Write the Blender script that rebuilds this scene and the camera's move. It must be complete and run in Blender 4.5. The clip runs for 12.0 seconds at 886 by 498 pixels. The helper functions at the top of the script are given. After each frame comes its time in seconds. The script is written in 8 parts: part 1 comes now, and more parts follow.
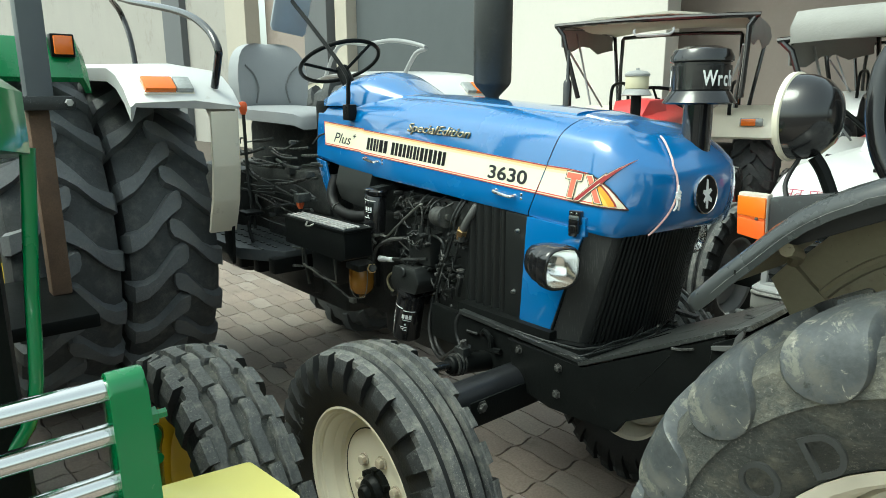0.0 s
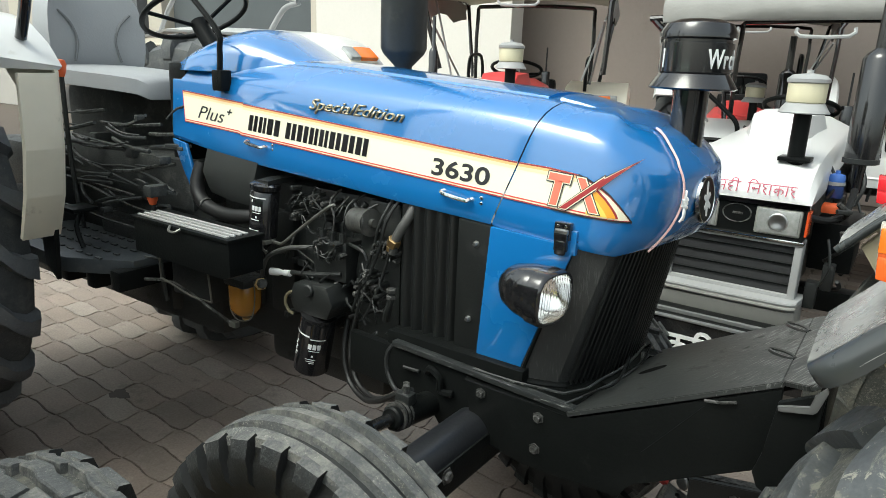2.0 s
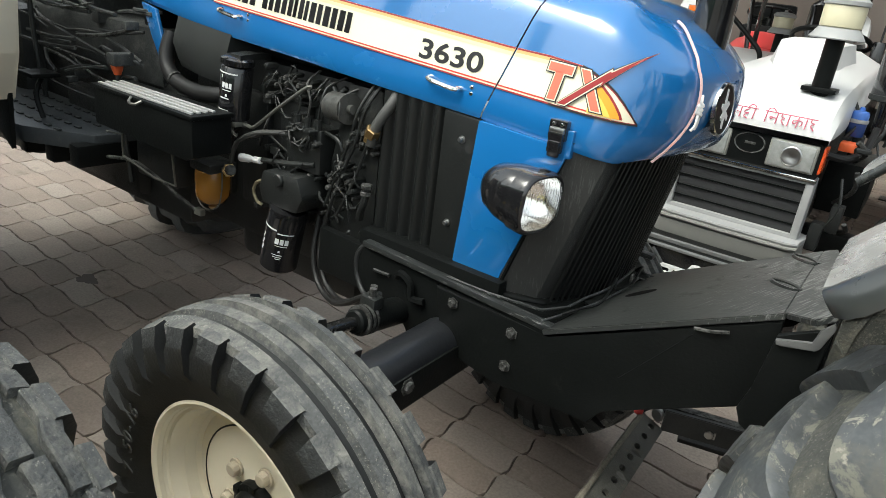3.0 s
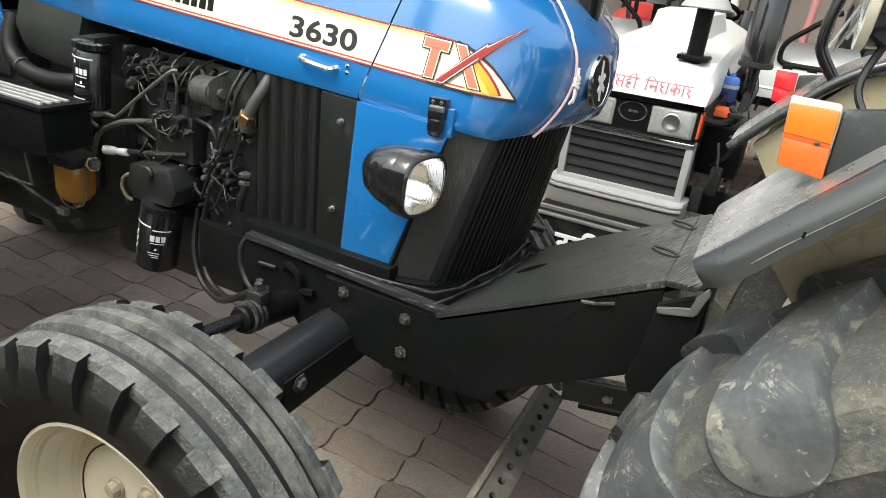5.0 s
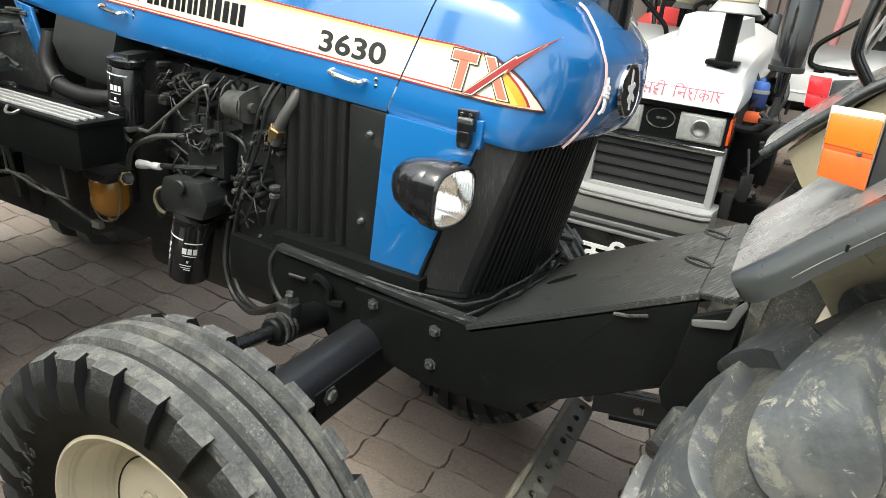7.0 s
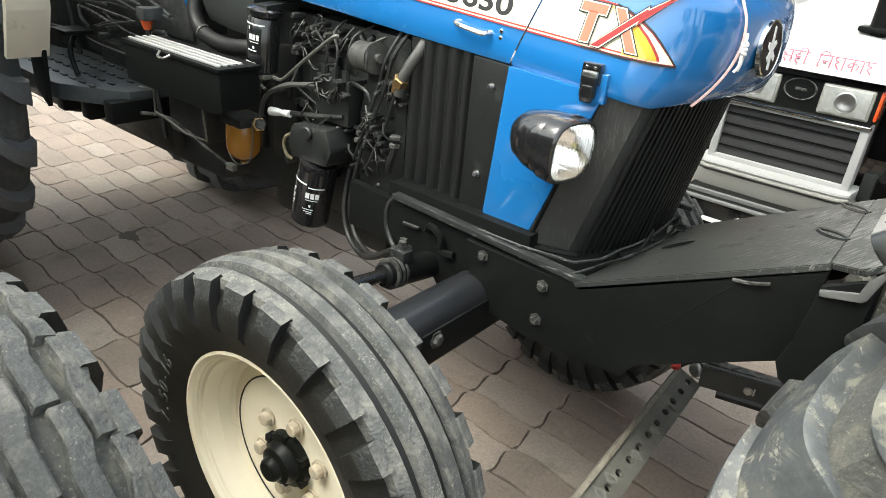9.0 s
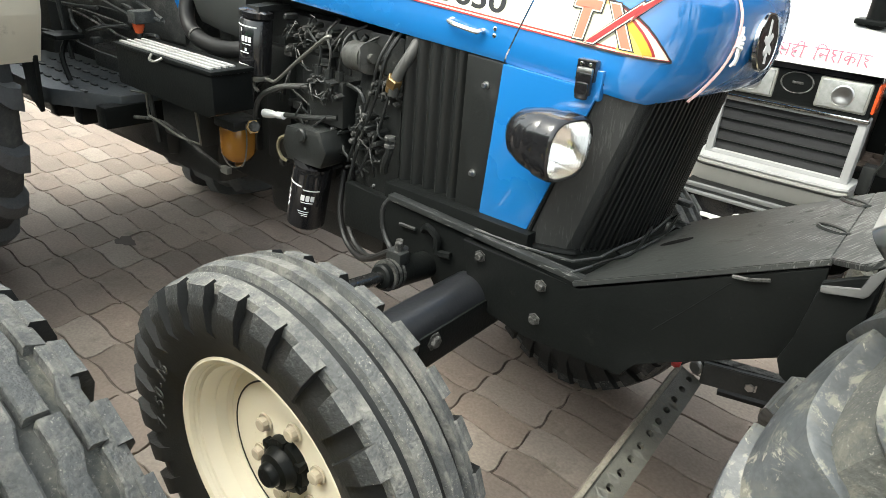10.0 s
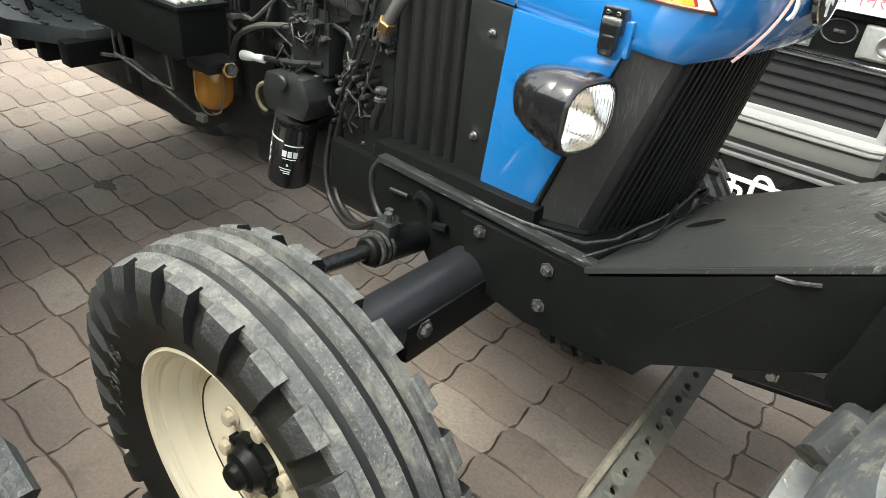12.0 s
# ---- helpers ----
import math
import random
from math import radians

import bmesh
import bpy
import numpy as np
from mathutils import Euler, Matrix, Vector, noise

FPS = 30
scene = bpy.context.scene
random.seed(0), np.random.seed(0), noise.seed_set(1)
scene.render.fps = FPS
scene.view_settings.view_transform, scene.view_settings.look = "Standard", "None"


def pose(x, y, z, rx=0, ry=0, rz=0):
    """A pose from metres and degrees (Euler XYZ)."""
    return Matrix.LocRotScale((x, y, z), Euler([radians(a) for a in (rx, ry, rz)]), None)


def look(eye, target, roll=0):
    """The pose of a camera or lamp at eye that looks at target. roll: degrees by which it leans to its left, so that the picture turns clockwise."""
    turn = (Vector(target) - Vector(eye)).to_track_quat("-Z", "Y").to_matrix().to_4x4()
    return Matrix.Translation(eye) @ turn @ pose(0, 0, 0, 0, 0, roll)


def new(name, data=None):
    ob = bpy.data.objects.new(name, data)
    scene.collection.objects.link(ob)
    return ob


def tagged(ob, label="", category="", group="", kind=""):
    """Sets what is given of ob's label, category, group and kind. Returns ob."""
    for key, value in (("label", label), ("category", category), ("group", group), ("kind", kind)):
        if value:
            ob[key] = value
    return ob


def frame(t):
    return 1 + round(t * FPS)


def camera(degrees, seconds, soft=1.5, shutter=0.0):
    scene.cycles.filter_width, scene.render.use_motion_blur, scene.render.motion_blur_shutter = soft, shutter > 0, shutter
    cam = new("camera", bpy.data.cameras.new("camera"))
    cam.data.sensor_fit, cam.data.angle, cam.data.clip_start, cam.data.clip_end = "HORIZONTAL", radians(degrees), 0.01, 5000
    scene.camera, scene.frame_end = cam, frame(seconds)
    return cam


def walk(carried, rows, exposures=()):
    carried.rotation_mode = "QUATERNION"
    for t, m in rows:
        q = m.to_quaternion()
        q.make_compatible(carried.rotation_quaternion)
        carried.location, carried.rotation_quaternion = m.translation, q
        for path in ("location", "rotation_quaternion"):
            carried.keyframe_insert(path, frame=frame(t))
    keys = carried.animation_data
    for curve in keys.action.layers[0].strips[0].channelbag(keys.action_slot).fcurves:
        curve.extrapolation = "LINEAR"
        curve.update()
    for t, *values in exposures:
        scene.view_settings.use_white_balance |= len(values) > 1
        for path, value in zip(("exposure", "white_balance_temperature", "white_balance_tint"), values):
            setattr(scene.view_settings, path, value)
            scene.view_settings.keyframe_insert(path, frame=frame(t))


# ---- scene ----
cam = camera(67.3, 12.0, soft=0.8)
PATH = [
    (0, (1.246, -1.512, 1.286), (-0.248, -0.257, 0.846), -0.2),
    (0.5, (1.097, -1.421, 1.278), (-0.306, -0.118, 0.7), 1.2),
    (1, (0.924, -1.394, 1.292), (-0.343, 0.066, 0.779), -0.6),
    (1.5, (0.803, -1.398, 1.295), (-0.404, 0.113, 0.788), 1.1),
    (2, (0.747, -1.389, 1.297), (-0.35, 0.198, 0.771), 2.2),
    (2.4, (0.738, -1.342, 1.268), (-0.348, 0.221, 0.655), 3.1),
    (2.5, (0.727, -1.346, 1.259), (-0.355, 0.196, 0.586), 3.5),
    (3, (0.719, -1.271, 1.217), (-0.315, 0.268, 0.468), 7.2),
    (3.5, (0.726, -1.253, 1.217), (-0.267, 0.314, 0.468), 9.8),
    (3.7, (0.739, -1.256, 1.223), (-0.247, 0.334, 0.516), 9.5),
    (5.3, (0.728, -1.214, 1.22), (-0.04, 0.455, 0.429), 6.8),
    (5.5, (0.728, -1.218, 1.223), (-0.055, 0.451, 0.449), 6.5),
    (6, (0.726, -1.221, 1.23), (-0.1, 0.445, 0.494), 6.3),
    (6.5, (0.727, -1.22, 1.232), (-0.101, 0.453, 0.514), 5.6),
    (7, (0.718, -1.218, 1.226), (-0.135, 0.42, 0.457), 5.6),
    (7.5, (0.715, -1.233, 1.208), (-0.262, 0.313, 0.4), 5.7),
    (7.7, (0.712, -1.238, 1.197), (-0.308, 0.237, 0.313), 6.3),
    (9.3, (0.727, -1.244, 1.199), (-0.366, 0.186, 0.327), 5.4),
    (9.5, (0.724, -1.237, 1.198), (-0.367, 0.199, 0.334), 5.2),
    (10, (0.722, -1.232, 1.196), (-0.362, 0.202, 0.32), 4.7),
    (10.5, (0.725, -1.233, 1.202), (-0.368, 0.217, 0.361), 4.1),
    (11, (0.724, -1.234, 1.207), (-0.372, 0.234, 0.404), 4.3),
    (11.5, (0.701, -1.189, 1.199), (-0.411, 0.236, 0.342), 3.5),
    (12, (0.63, -1.092, 1.185), (-0.395, 0.272, 0.142), 6.3),
]
EXPOSURES = [(0, 1.1, 6300, -12), (2.2, 1.1, 6450, 0), (3.7, 1.33, 6600, 2), (5.5, 1.48, 6700, 3), (7.7, 1.63, 6700, 3), (9.5, 1.94, 6700, 2), (12, 1.96, 6700, 2)]
walk(cam, [(t, look(eye, target, roll)) for t, eye, target, roll in PATH], EXPOSURES)

# ---- light ----
world = bpy.data.worlds.new("sky")
scene.world = world
world.use_nodes = True
wn, wl = world.node_tree.nodes, world.node_tree.links
wn.clear()
sky = wn.new("ShaderNodeTexSky")
sky.sky_type, sky.sun_disc = "NISHITA", False
SUN_EL, SUN_AZ = 58.0, 205.0
sky.sun_elevation, sky.sun_rotation = radians(SUN_EL), radians(SUN_AZ)
sky.air_density, sky.dust_density = 1.2, 4.0
hs = wn.new("ShaderNodeHueSaturation")
hs.inputs["Saturation"].default_value = 0.35
bg = wn.new("ShaderNodeBackground")
bg.inputs["Strength"].default_value = 0.15
out = wn.new("ShaderNodeOutputWorld")
wl.new(sky.outputs["Color"], hs.inputs["Color"])
wl.new(hs.outputs["Color"], bg.inputs["Color"])
wl.new(bg.outputs["Background"], out.inputs["Surface"])
sun = new("sun", bpy.data.lights.new("sun", "SUN"))
sun.data.energy, sun.data.angle, sun.data.color = 0.8, radians(30), (1.0, 0.97, 0.93)
sun.rotation_euler = (radians(90 - SUN_EL), 0, radians(180 - SUN_AZ))

# ---- materials ----


def mat(name, c, rough=0.5, metal=0.0, var=0.12, scale=9.0, fine=0.0, bump=0.0, dirt=None, dirt_amt=0.0, coat=0.0, bscale=None, fleck=None, fleck_amt=0.0, fscale=90.0, stretch=(1, 1, 1)):
    """A painted, rubber, metal or plastic surface: base colour with broad and fine variation, patchy dirt, fine relief."""
    m = bpy.data.materials.new(name)
    m.use_nodes = True
    n, l = m.node_tree.nodes, m.node_tree.links
    b = n["Principled BSDF"]
    tc = n.new("ShaderNodeTexCoord")
    big = n.new("ShaderNodeTexNoise")
    big.inputs["Scale"].default_value, big.inputs["Detail"].default_value, big.inputs["Roughness"].default_value = scale, 6.0, 0.62
    l.new(tc.outputs["Object"], big.inputs["Vector"])
    small = n.new("ShaderNodeTexNoise")
    small.inputs["Scale"].default_value, small.inputs["Detail"].default_value = bscale or scale * 14, 4.0
    l.new(tc.outputs["Object"], small.inputs["Vector"])
    mix = n.new("ShaderNodeMix")
    mix.data_type = "RGBA"
    lo = [max(0.0, v * (1 - var)) for v in c]
    hi = [min(1.0, v * (1 + var)) for v in c]
    mix.inputs["A"].default_value, mix.inputs["B"].default_value = (*lo, 1), (*hi, 1)
    l.new(big.outputs["Fac"], mix.inputs["Factor"])
    col = mix.outputs["Result"]
    if fine:
        f = n.new("ShaderNodeMix")
        f.data_type, f.blend_type = "RGBA", "MULTIPLY"
        f.inputs["Factor"].default_value = fine
        l.new(col, f.inputs["A"])
        l.new(small.outputs["Color"], f.inputs["B"])
        hsv = n.new("ShaderNodeHueSaturation")
        hsv.inputs["Saturation"].default_value = 0.0
        hsv.inputs["Value"].default_value = 1.7
        l.new(small.outputs["Color"], hsv.inputs["Color"])
        l.new(hsv.outputs["Color"], f.inputs["B"])
        col = f.outputs["Result"]
    rmap = n.new("ShaderNodeMapRange")
    rmap.inputs["To Min"].default_value, rmap.inputs["To Max"].default_value = max(0.02, rough - 0.08), min(1, rough + 0.1)
    l.new(big.outputs["Fac"], rmap.inputs["Value"])
    rout = rmap.outputs["Result"]
    if dirt:
        dn = n.new("ShaderNodeTexNoise")
        dn.inputs["Scale"].default_value, dn.inputs["Detail"].default_value, dn.inputs["Roughness"].default_value = scale * 1.7, 9.0, 0.72
        l.new(tc.outputs["Object"], dn.inputs["Vector"])
        dm = n.new("ShaderNodeMapRange")
        dm.inputs["From Min"].default_value, dm.inputs["From Max"].default_value = 0.68 - 0.35 * dirt_amt, 0.86 - 0.35 * dirt_amt
        l.new(dn.outputs["Fac"], dm.inputs["Value"])
        d = n.new("ShaderNodeMix")
        d.data_type = "RGBA"
        d.inputs["B"].default_value = (*dirt, 1)
        l.new(dm.outputs["Result"], d.inputs["Factor"])
        l.new(col, d.inputs["A"])
        col = d.outputs["Result"]
        rm = n.new("ShaderNodeMix")
        rm.inputs["B"].default_value = 0.9
        l.new(dm.outputs["Result"], rm.inputs["Factor"])
        l.new(rout, rm.inputs["A"])
        rout = rm.outputs["Result"]
    if fleck:
        mp = n.new("ShaderNodeMapping")
        mp.inputs["Scale"].default_value = stretch
        l.new(tc.outputs["Object"], mp.inputs["Vector"])
        fn = n.new("ShaderNodeTexNoise")
        fn.inputs["Scale"].default_value, fn.inputs["Detail"].default_value, fn.inputs["Roughness"].default_value = fscale, 5.0, 0.7
        l.new(mp.outputs["Vector"], fn.inputs["Vector"])
        # flecks gather where the broad noise is high
        ad = n.new("ShaderNodeMath")
        ad.operation = "MULTIPLY_ADD"
        ad.inputs[1].default_value = 0.45
        l.new(big.outputs["Fac"], ad.inputs[0])
        l.new(fn.outputs["Fac"], ad.inputs[2])
        fm = n.new("ShaderNodeMapRange")
        fm.inputs["From Min"].default_value, fm.inputs["From Max"].default_value = 0.92 - 0.3 * fleck_amt, 1.0 - 0.3 * fleck_amt
        l.new(ad.outputs[0], fm.inputs["Value"])
        fx = n.new("ShaderNodeMix")
        fx.data_type = "RGBA"
        fx.inputs["B"].default_value = (*fleck, 1)
        l.new(fm.outputs["Result"], fx.inputs["Factor"])
        l.new(col, fx.inputs["A"])
        col = fx.outputs["Result"]
    l.new(col, b.inputs["Base Color"])
    l.new(rout, b.inputs["Roughness"])
    b.inputs["Metallic"].default_value = metal
    b.inputs["Coat Weight"].default_value = coat
    b.inputs["Coat Roughness"].default_value = 0.06
    if bump:
        bp = n.new("ShaderNodeBump")
        bp.inputs["Strength"].default_value, bp.inputs["Distance"].default_value = bump, 0.004
        l.new(small.outputs["Fac"], bp.inputs["Height"])
        l.new(bp.outputs["Normal"], b.inputs["Normal"])
    return m


def glass(name, c, rough=0.05, ior=1.45, flutes=0.0):
    m = bpy.data.materials.new(name)
    m.use_nodes = True
    b = m.node_tree.nodes["Principled BSDF"]
    b.inputs["Base Color"].default_value = (*c, 1)
    b.inputs["Transmission Weight"].default_value = 0.85
    b.inputs["Roughness"].default_value = rough
    b.inputs["IOR"].default_value = ior
    if flutes:
        n, l = m.node_tree.nodes, m.node_tree.links
        b.inputs["Transmission Weight"].default_value = 1.0
        tc = n.new("ShaderNodeTexCoord")
        wv = n.new("ShaderNodeTexWave")
        wv.bands_direction = "Y"
        wv.inputs["Scale"].default_value, wv.inputs["Distortion"].default_value = flutes, 0.4
        l.new(tc.outputs["Object"], wv.inputs["Vector"])
        bp = n.new("ShaderNodeBump")
        bp.inputs["Strength"].default_value, bp.inputs["Distance"].default_value = 0.3, 0.002
        l.new(wv.outputs["Fac"], bp.inputs["Height"])
        l.new(bp.outputs["Normal"], b.inputs["Normal"])
    return m


BLUE = mat("blue_paint", (0.010, 0.135, 0.385), 0.25, var=0.06, scale=4, coat=1.0, dirt=(0.2, 0.3, 0.45), dirt_amt=0.02)
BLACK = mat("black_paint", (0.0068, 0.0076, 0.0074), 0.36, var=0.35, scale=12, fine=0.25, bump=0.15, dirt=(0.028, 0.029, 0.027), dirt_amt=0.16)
SCREEN = mat("dusty_black_plastic", (0.0085, 0.0096, 0.0092), 0.40, var=0.4, scale=9, fine=0.3, bump=0.12, dirt=(0.030, 0.031, 0.029), dirt_amt=0.22)
FOOTPAINT = mat("slate_footboard_paint", (0.040, 0.046, 0.050), 0.45, var=0.4, scale=9, fine=0.3, bump=0.2, dirt=(0.09, 0.09, 0.085), dirt_amt=0.3)
# pale colour that carries the bright shine along the lid's metal ribs
RIBGREY = mat("bright_rib_metal", (0.46, 0.46, 0.45), 0.4, 0.2, var=0.25, scale=40)
SOOTY = mat("sooty_silencer_paint", (0.028, 0.029, 0.027), 0.42, var=0.4, scale=9, fine=0.3, dirt=(0.07, 0.066, 0.055), dirt_amt=0.35, stretch=(1, 1, 1))
BLACKGLOSS = mat("black_gloss", (0.010, 0.010, 0.011), 0.16, var=0.2, scale=10, coat=0.5)
BLACKWORN = mat("worn_black_plate", (0.021, 0.023, 0.023), 0.33, var=0.4, scale=8, fine=0.35, bump=0.15, dirt=(0.05, 0.05, 0.048), dirt_amt=0.3, fleck=(0.20, 0.20, 0.19), fleck_amt=0.39, fscale=150, stretch=(0.16, 2.6, 1))
# near-black colour for the shade inside the bumper plate's slot
SLOTSHADE = mat("slot_shade", (0.003, 0.003, 0.003), 0.95, var=0.2)
SLOTSHADE.node_tree.nodes["Principled BSDF"].inputs["Specular IOR Level"].default_value = 0.1
# scraped black paint, its base colour lifted for the sky's sheen on top
BUMPERTOP = mat("scraped_sky_sheen_plate", (0.030, 0.032, 0.031), 0.36, var=0.45, scale=6, fine=0.3, bump=0.12, dirt=(0.062, 0.062, 0.057), dirt_amt=0.3)
DUSTYIRON = mat("dusty_casting", (0.034, 0.037, 0.036), 0.7, var=0.5, scale=14, fine=0.5, bump=0.5, bscale=200, dirt=(0.095, 0.096, 0.088), dirt_amt=0.5, fleck=(0.15, 0.145, 0.125), fleck_amt=0.12, fscale=160)
IRON = mat("engine_iron", (0.0130, 0.0145, 0.0140), 0.42, var=0.5, scale=16, fine=0.5, bump=0.3, bscale=330, dirt=(0.036, 0.037, 0.033), dirt_amt=0.35, fleck=(0.06, 0.058, 0.05), fleck_amt=0.08, fscale=220)
GREASY = mat("greasy_alloy", (0.10, 0.10, 0.095), 0.45, 0.5, var=0.5, scale=24, fine=0.5, bump=0.4, dirt=(0.025, 0.025, 0.023), dirt_amt=0.7)
STEEL = mat("bare_steel", (0.45, 0.45, 0.44), 0.33, 1.0, var=0.2, scale=20, bump=0.1)
REFLECTOR = mat("lamp_reflector", (0.93, 0.92, 0.89), 0.13, 1.0, var=0.04, scale=60)
CHROME = mat("chrome", (0.75, 0.75, 0.74), 0.12, 1.0, var=0.06)
BRASS = mat("brass", (0.55, 0.38, 0.18), 0.35, 1.0)
RUBBER = mat("tyre_rubber", (0.0075, 0.0082, 0.0083), 0.62, var=0.4, scale=14, fine=0.35, bump=0.3, dirt=(0.022, 0.023, 0.022), dirt_amt=0.16)
BLUE.node_tree.nodes["Principled BSDF"].inputs["Coat IOR"].default_value = 1.7
SHOULDER = mat("dusty_shoulder_rubber", (0.022, 0.024, 0.025), 0.65, var=0.6, scale=16, fine=0.5, bump=0.6, bscale=150, dirt=(0.120, 0.123, 0.120), dirt_amt=0.46, fleck=(0.18, 0.175, 0.16), fleck_amt=0.2, fscale=190)
TREAD = mat("dusty_tread", (0.078, 0.081, 0.080), 0.8, var=0.35, scale=11, fine=0.6, bump=0.9, bscale=170, dirt=(0.182, 0.177, 0.160), dirt_amt=0.62, fleck=(0.24, 0.232, 0.205), fleck_amt=0.28, fscale=260)
CARCASS = mat("rear_carcass_rubber", (0.060, 0.064, 0.066), 0.65, var=0.5, scale=9, fine=0.4, bump=0.5, dirt=(0.125, 0.127, 0.122), dirt_amt=0.52, fleck=(0.17, 0.168, 0.155), fleck_amt=0.12, fscale=150)
LUG = mat("rear_lug_rubber", (0.125, 0.132, 0.138), 0.55, var=0.4, scale=7, fine=0.35, bump=0.5, dirt=(0.165, 0.166, 0.16), dirt_amt=0.45, fleck=(0.22, 0.215, 0.195), fleck_amt=0.18, fscale=170)
MUDDY = mat("muddy_rubber", (0.060, 0.065, 0.068), 0.38, var=0.6, scale=9, fine=0.6, bump=0.16, bscale=90, dirt=(0.105, 0.103, 0.090), dirt_amt=0.50)
MUDSIDE = mat("mud_splashed_carcass", (0.050, 0.052, 0.047), 0.75, var=0.5, scale=10, fine=0.5, bump=0.8, bscale=110, dirt=(0.12, 0.115, 0.09), dirt_amt=0.55, fleck=(0.15, 0.144, 0.122), fleck_amt=0.38, fscale=230)
AXLEBLACK = mat("satin_black_tube", (0.012, 0.013, 0.015), 0.36, var=0.3, scale=10, fine=0.2, bump=0.1)
NUTS = mat("dusty_nut_paint", (0.40, 0.35, 0.27), 0.5, var=0.3, scale=40)
MOULD = mat("moulded_rubber", (0.026, 0.027, 0.026), 0.65, var=0.3, scale=20)
HOSE = mat("hose_rubber", (0.012, 0.012, 0.012), 0.5, var=0.2, scale=30)
CREAM = mat("cream_rim_paint", (0.74, 0.69, 0.56), 0.35, var=0.08, scale=8, coat=0.3, dirt=(0.35, 0.28, 0.19), dirt_amt=0.1)
WHITE = mat("white_paint", (0.60, 0.60, 0.59), 0.33, var=0.06, scale=6, coat=0.3, dirt=(0.45, 0.43, 0.39), dirt_amt=0.1)
FENDCREAM = mat("fender_cream", (0.62, 0.57, 0.46), 0.42, var=0.1, scale=7, dirt=(0.3, 0.25, 0.18), dirt_amt=0.15)
BEIGE = mat("beige_underside", (0.33, 0.285, 0.19), 0.55, var=0.14, scale=7, fine=0.15, bump=0.1, dirt=(0.2, 0.16, 0.11), dirt_amt=0.25, fleck=(0.12, 0.09, 0.06), fleck_amt=0.08, fscale=90)
GREYPAINT = mat("dusty_grey_paint", (0.150, 0.150, 0.146), 0.26, var=0.25, scale=7, coat=0.25, dirt=(0.29, 0.284, 0.262), dirt_amt=0.48, fleck=(0.36, 0.355, 0.34), fleck_amt=0.07, fscale=90, stretch=(0.3, 2.0, 1))
# darker copy of the fender's grey: shade of the down-turned edge as colour
EDGESHADE = mat("edge_shade_satin", (0.034, 0.037, 0.037), 0.27, var=0.25, scale=6, coat=0.3, dirt=(0.09, 0.09, 0.086), dirt_amt=0.2)
SILVER = mat("silver_grey_plastic", (0.29, 0.293, 0.29), 0.38, var=0.1, scale=10, dirt=(0.3, 0.29, 0.27), dirt_amt=0.12)
BUMPGREY = mat("bumper_grey_plastic", (0.20, 0.198, 0.185), 0.45, var=0.12, scale=10, dirt=(0.2, 0.19, 0.17), dirt_amt=0.2)
GREEN = mat("green_paint", (0.012, 0.19, 0.055), 0.26, var=0.08, scale=5, coat=0.7)
YELLOW = mat("yellow_paint", (0.72, 0.50, 0.02), 0.35, var=0.08, scale=6, coat=0.4)
PALEYELLOW = mat("pale_yellow_paint", (0.80, 0.72, 0.20), 0.35, var=0.06, scale=6, coat=0.4)
RED = mat("red_paint", (0.55, 0.05, 0.05), 0.35, var=0.1, scale=7, coat=0.3, dirt=(0.5, 0.35, 0.3), dirt_amt=0.1)
ORANGE = mat("orange_plastic", (0.85, 0.18, 0.015), 0.22, var=0.06, scale=30, coat=0.5)
REDLENS = mat("red_plastic", (0.70, 0.02, 0.03), 0.22, var=0.06, scale=30, coat=0.5)
CLEARLENS = mat("clear_plastic", (0.40, 0.41, 0.395), 0.12, 0.35, var=0.45, scale=55, coat=0.8, bump=0.25, bscale=160)
LENSRED = mat("red_orange_plastic", (0.66, 0.085, 0.02), 0.25, var=0.1, scale=30, coat=0.4)
KNOB = mat("orange_knob", (0.75, 0.13, 0.04), 0.4)
REDKNOB = mat("red_knob", (0.55, 0.05, 0.05), 0.4)
SEAT = mat("grey_seat_vinyl", (0.30, 0.31, 0.32), 0.5, var=0.08, scale=10, bump=0.2)
DECAL = mat("cream_decal", (0.78, 0.74, 0.56), 0.4, var=0.04, scale=8)
DECRED = mat("red_decal", (0.60, 0.04, 0.03), 0.4, var=0.05)
DECORANGE = mat("orange_decal", (0.85, 0.36, 0.03), 0.4, var=0.05)
DECTEXT = mat("black_decal", (0.012, 0.012, 0.013), 0.4, var=0.1)
DECSALMON = mat("salmon_decal", (0.75, 0.16, 0.10), 0.4, var=0.05)
WHITEDECAL = mat("white_decal", (0.75, 0.75, 0.74), 0.45, var=0.05)
CANVAS = mat("grey_canvas", (0.26, 0.255, 0.24), 0.75, var=0.2, scale=5, bump=0.3)
CREAMCANVAS = mat("cream_canvas", (0.42, 0.40, 0.34), 0.75, var=0.12, scale=5, bump=0.3)
AMBER = glass("amber_bowl_glass", (0.42, 0.19, 0.035), 0.15)
AMBER.node_tree.nodes["Principled BSDF"].inputs["Transmission Weight"].default_value = 0.4
LENS = glass("headlamp_glass", (0.98, 0.98, 0.97), 0.02, 1.10, flutes=42.0)
HOSE.node_tree.nodes["Principled BSDF"].inputs["Specular IOR Level"].default_value = 0.3
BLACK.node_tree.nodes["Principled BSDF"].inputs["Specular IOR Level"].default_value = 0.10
LENS.node_tree.nodes["Principled BSDF"].inputs["Transmission Weight"].default_value = 1.0
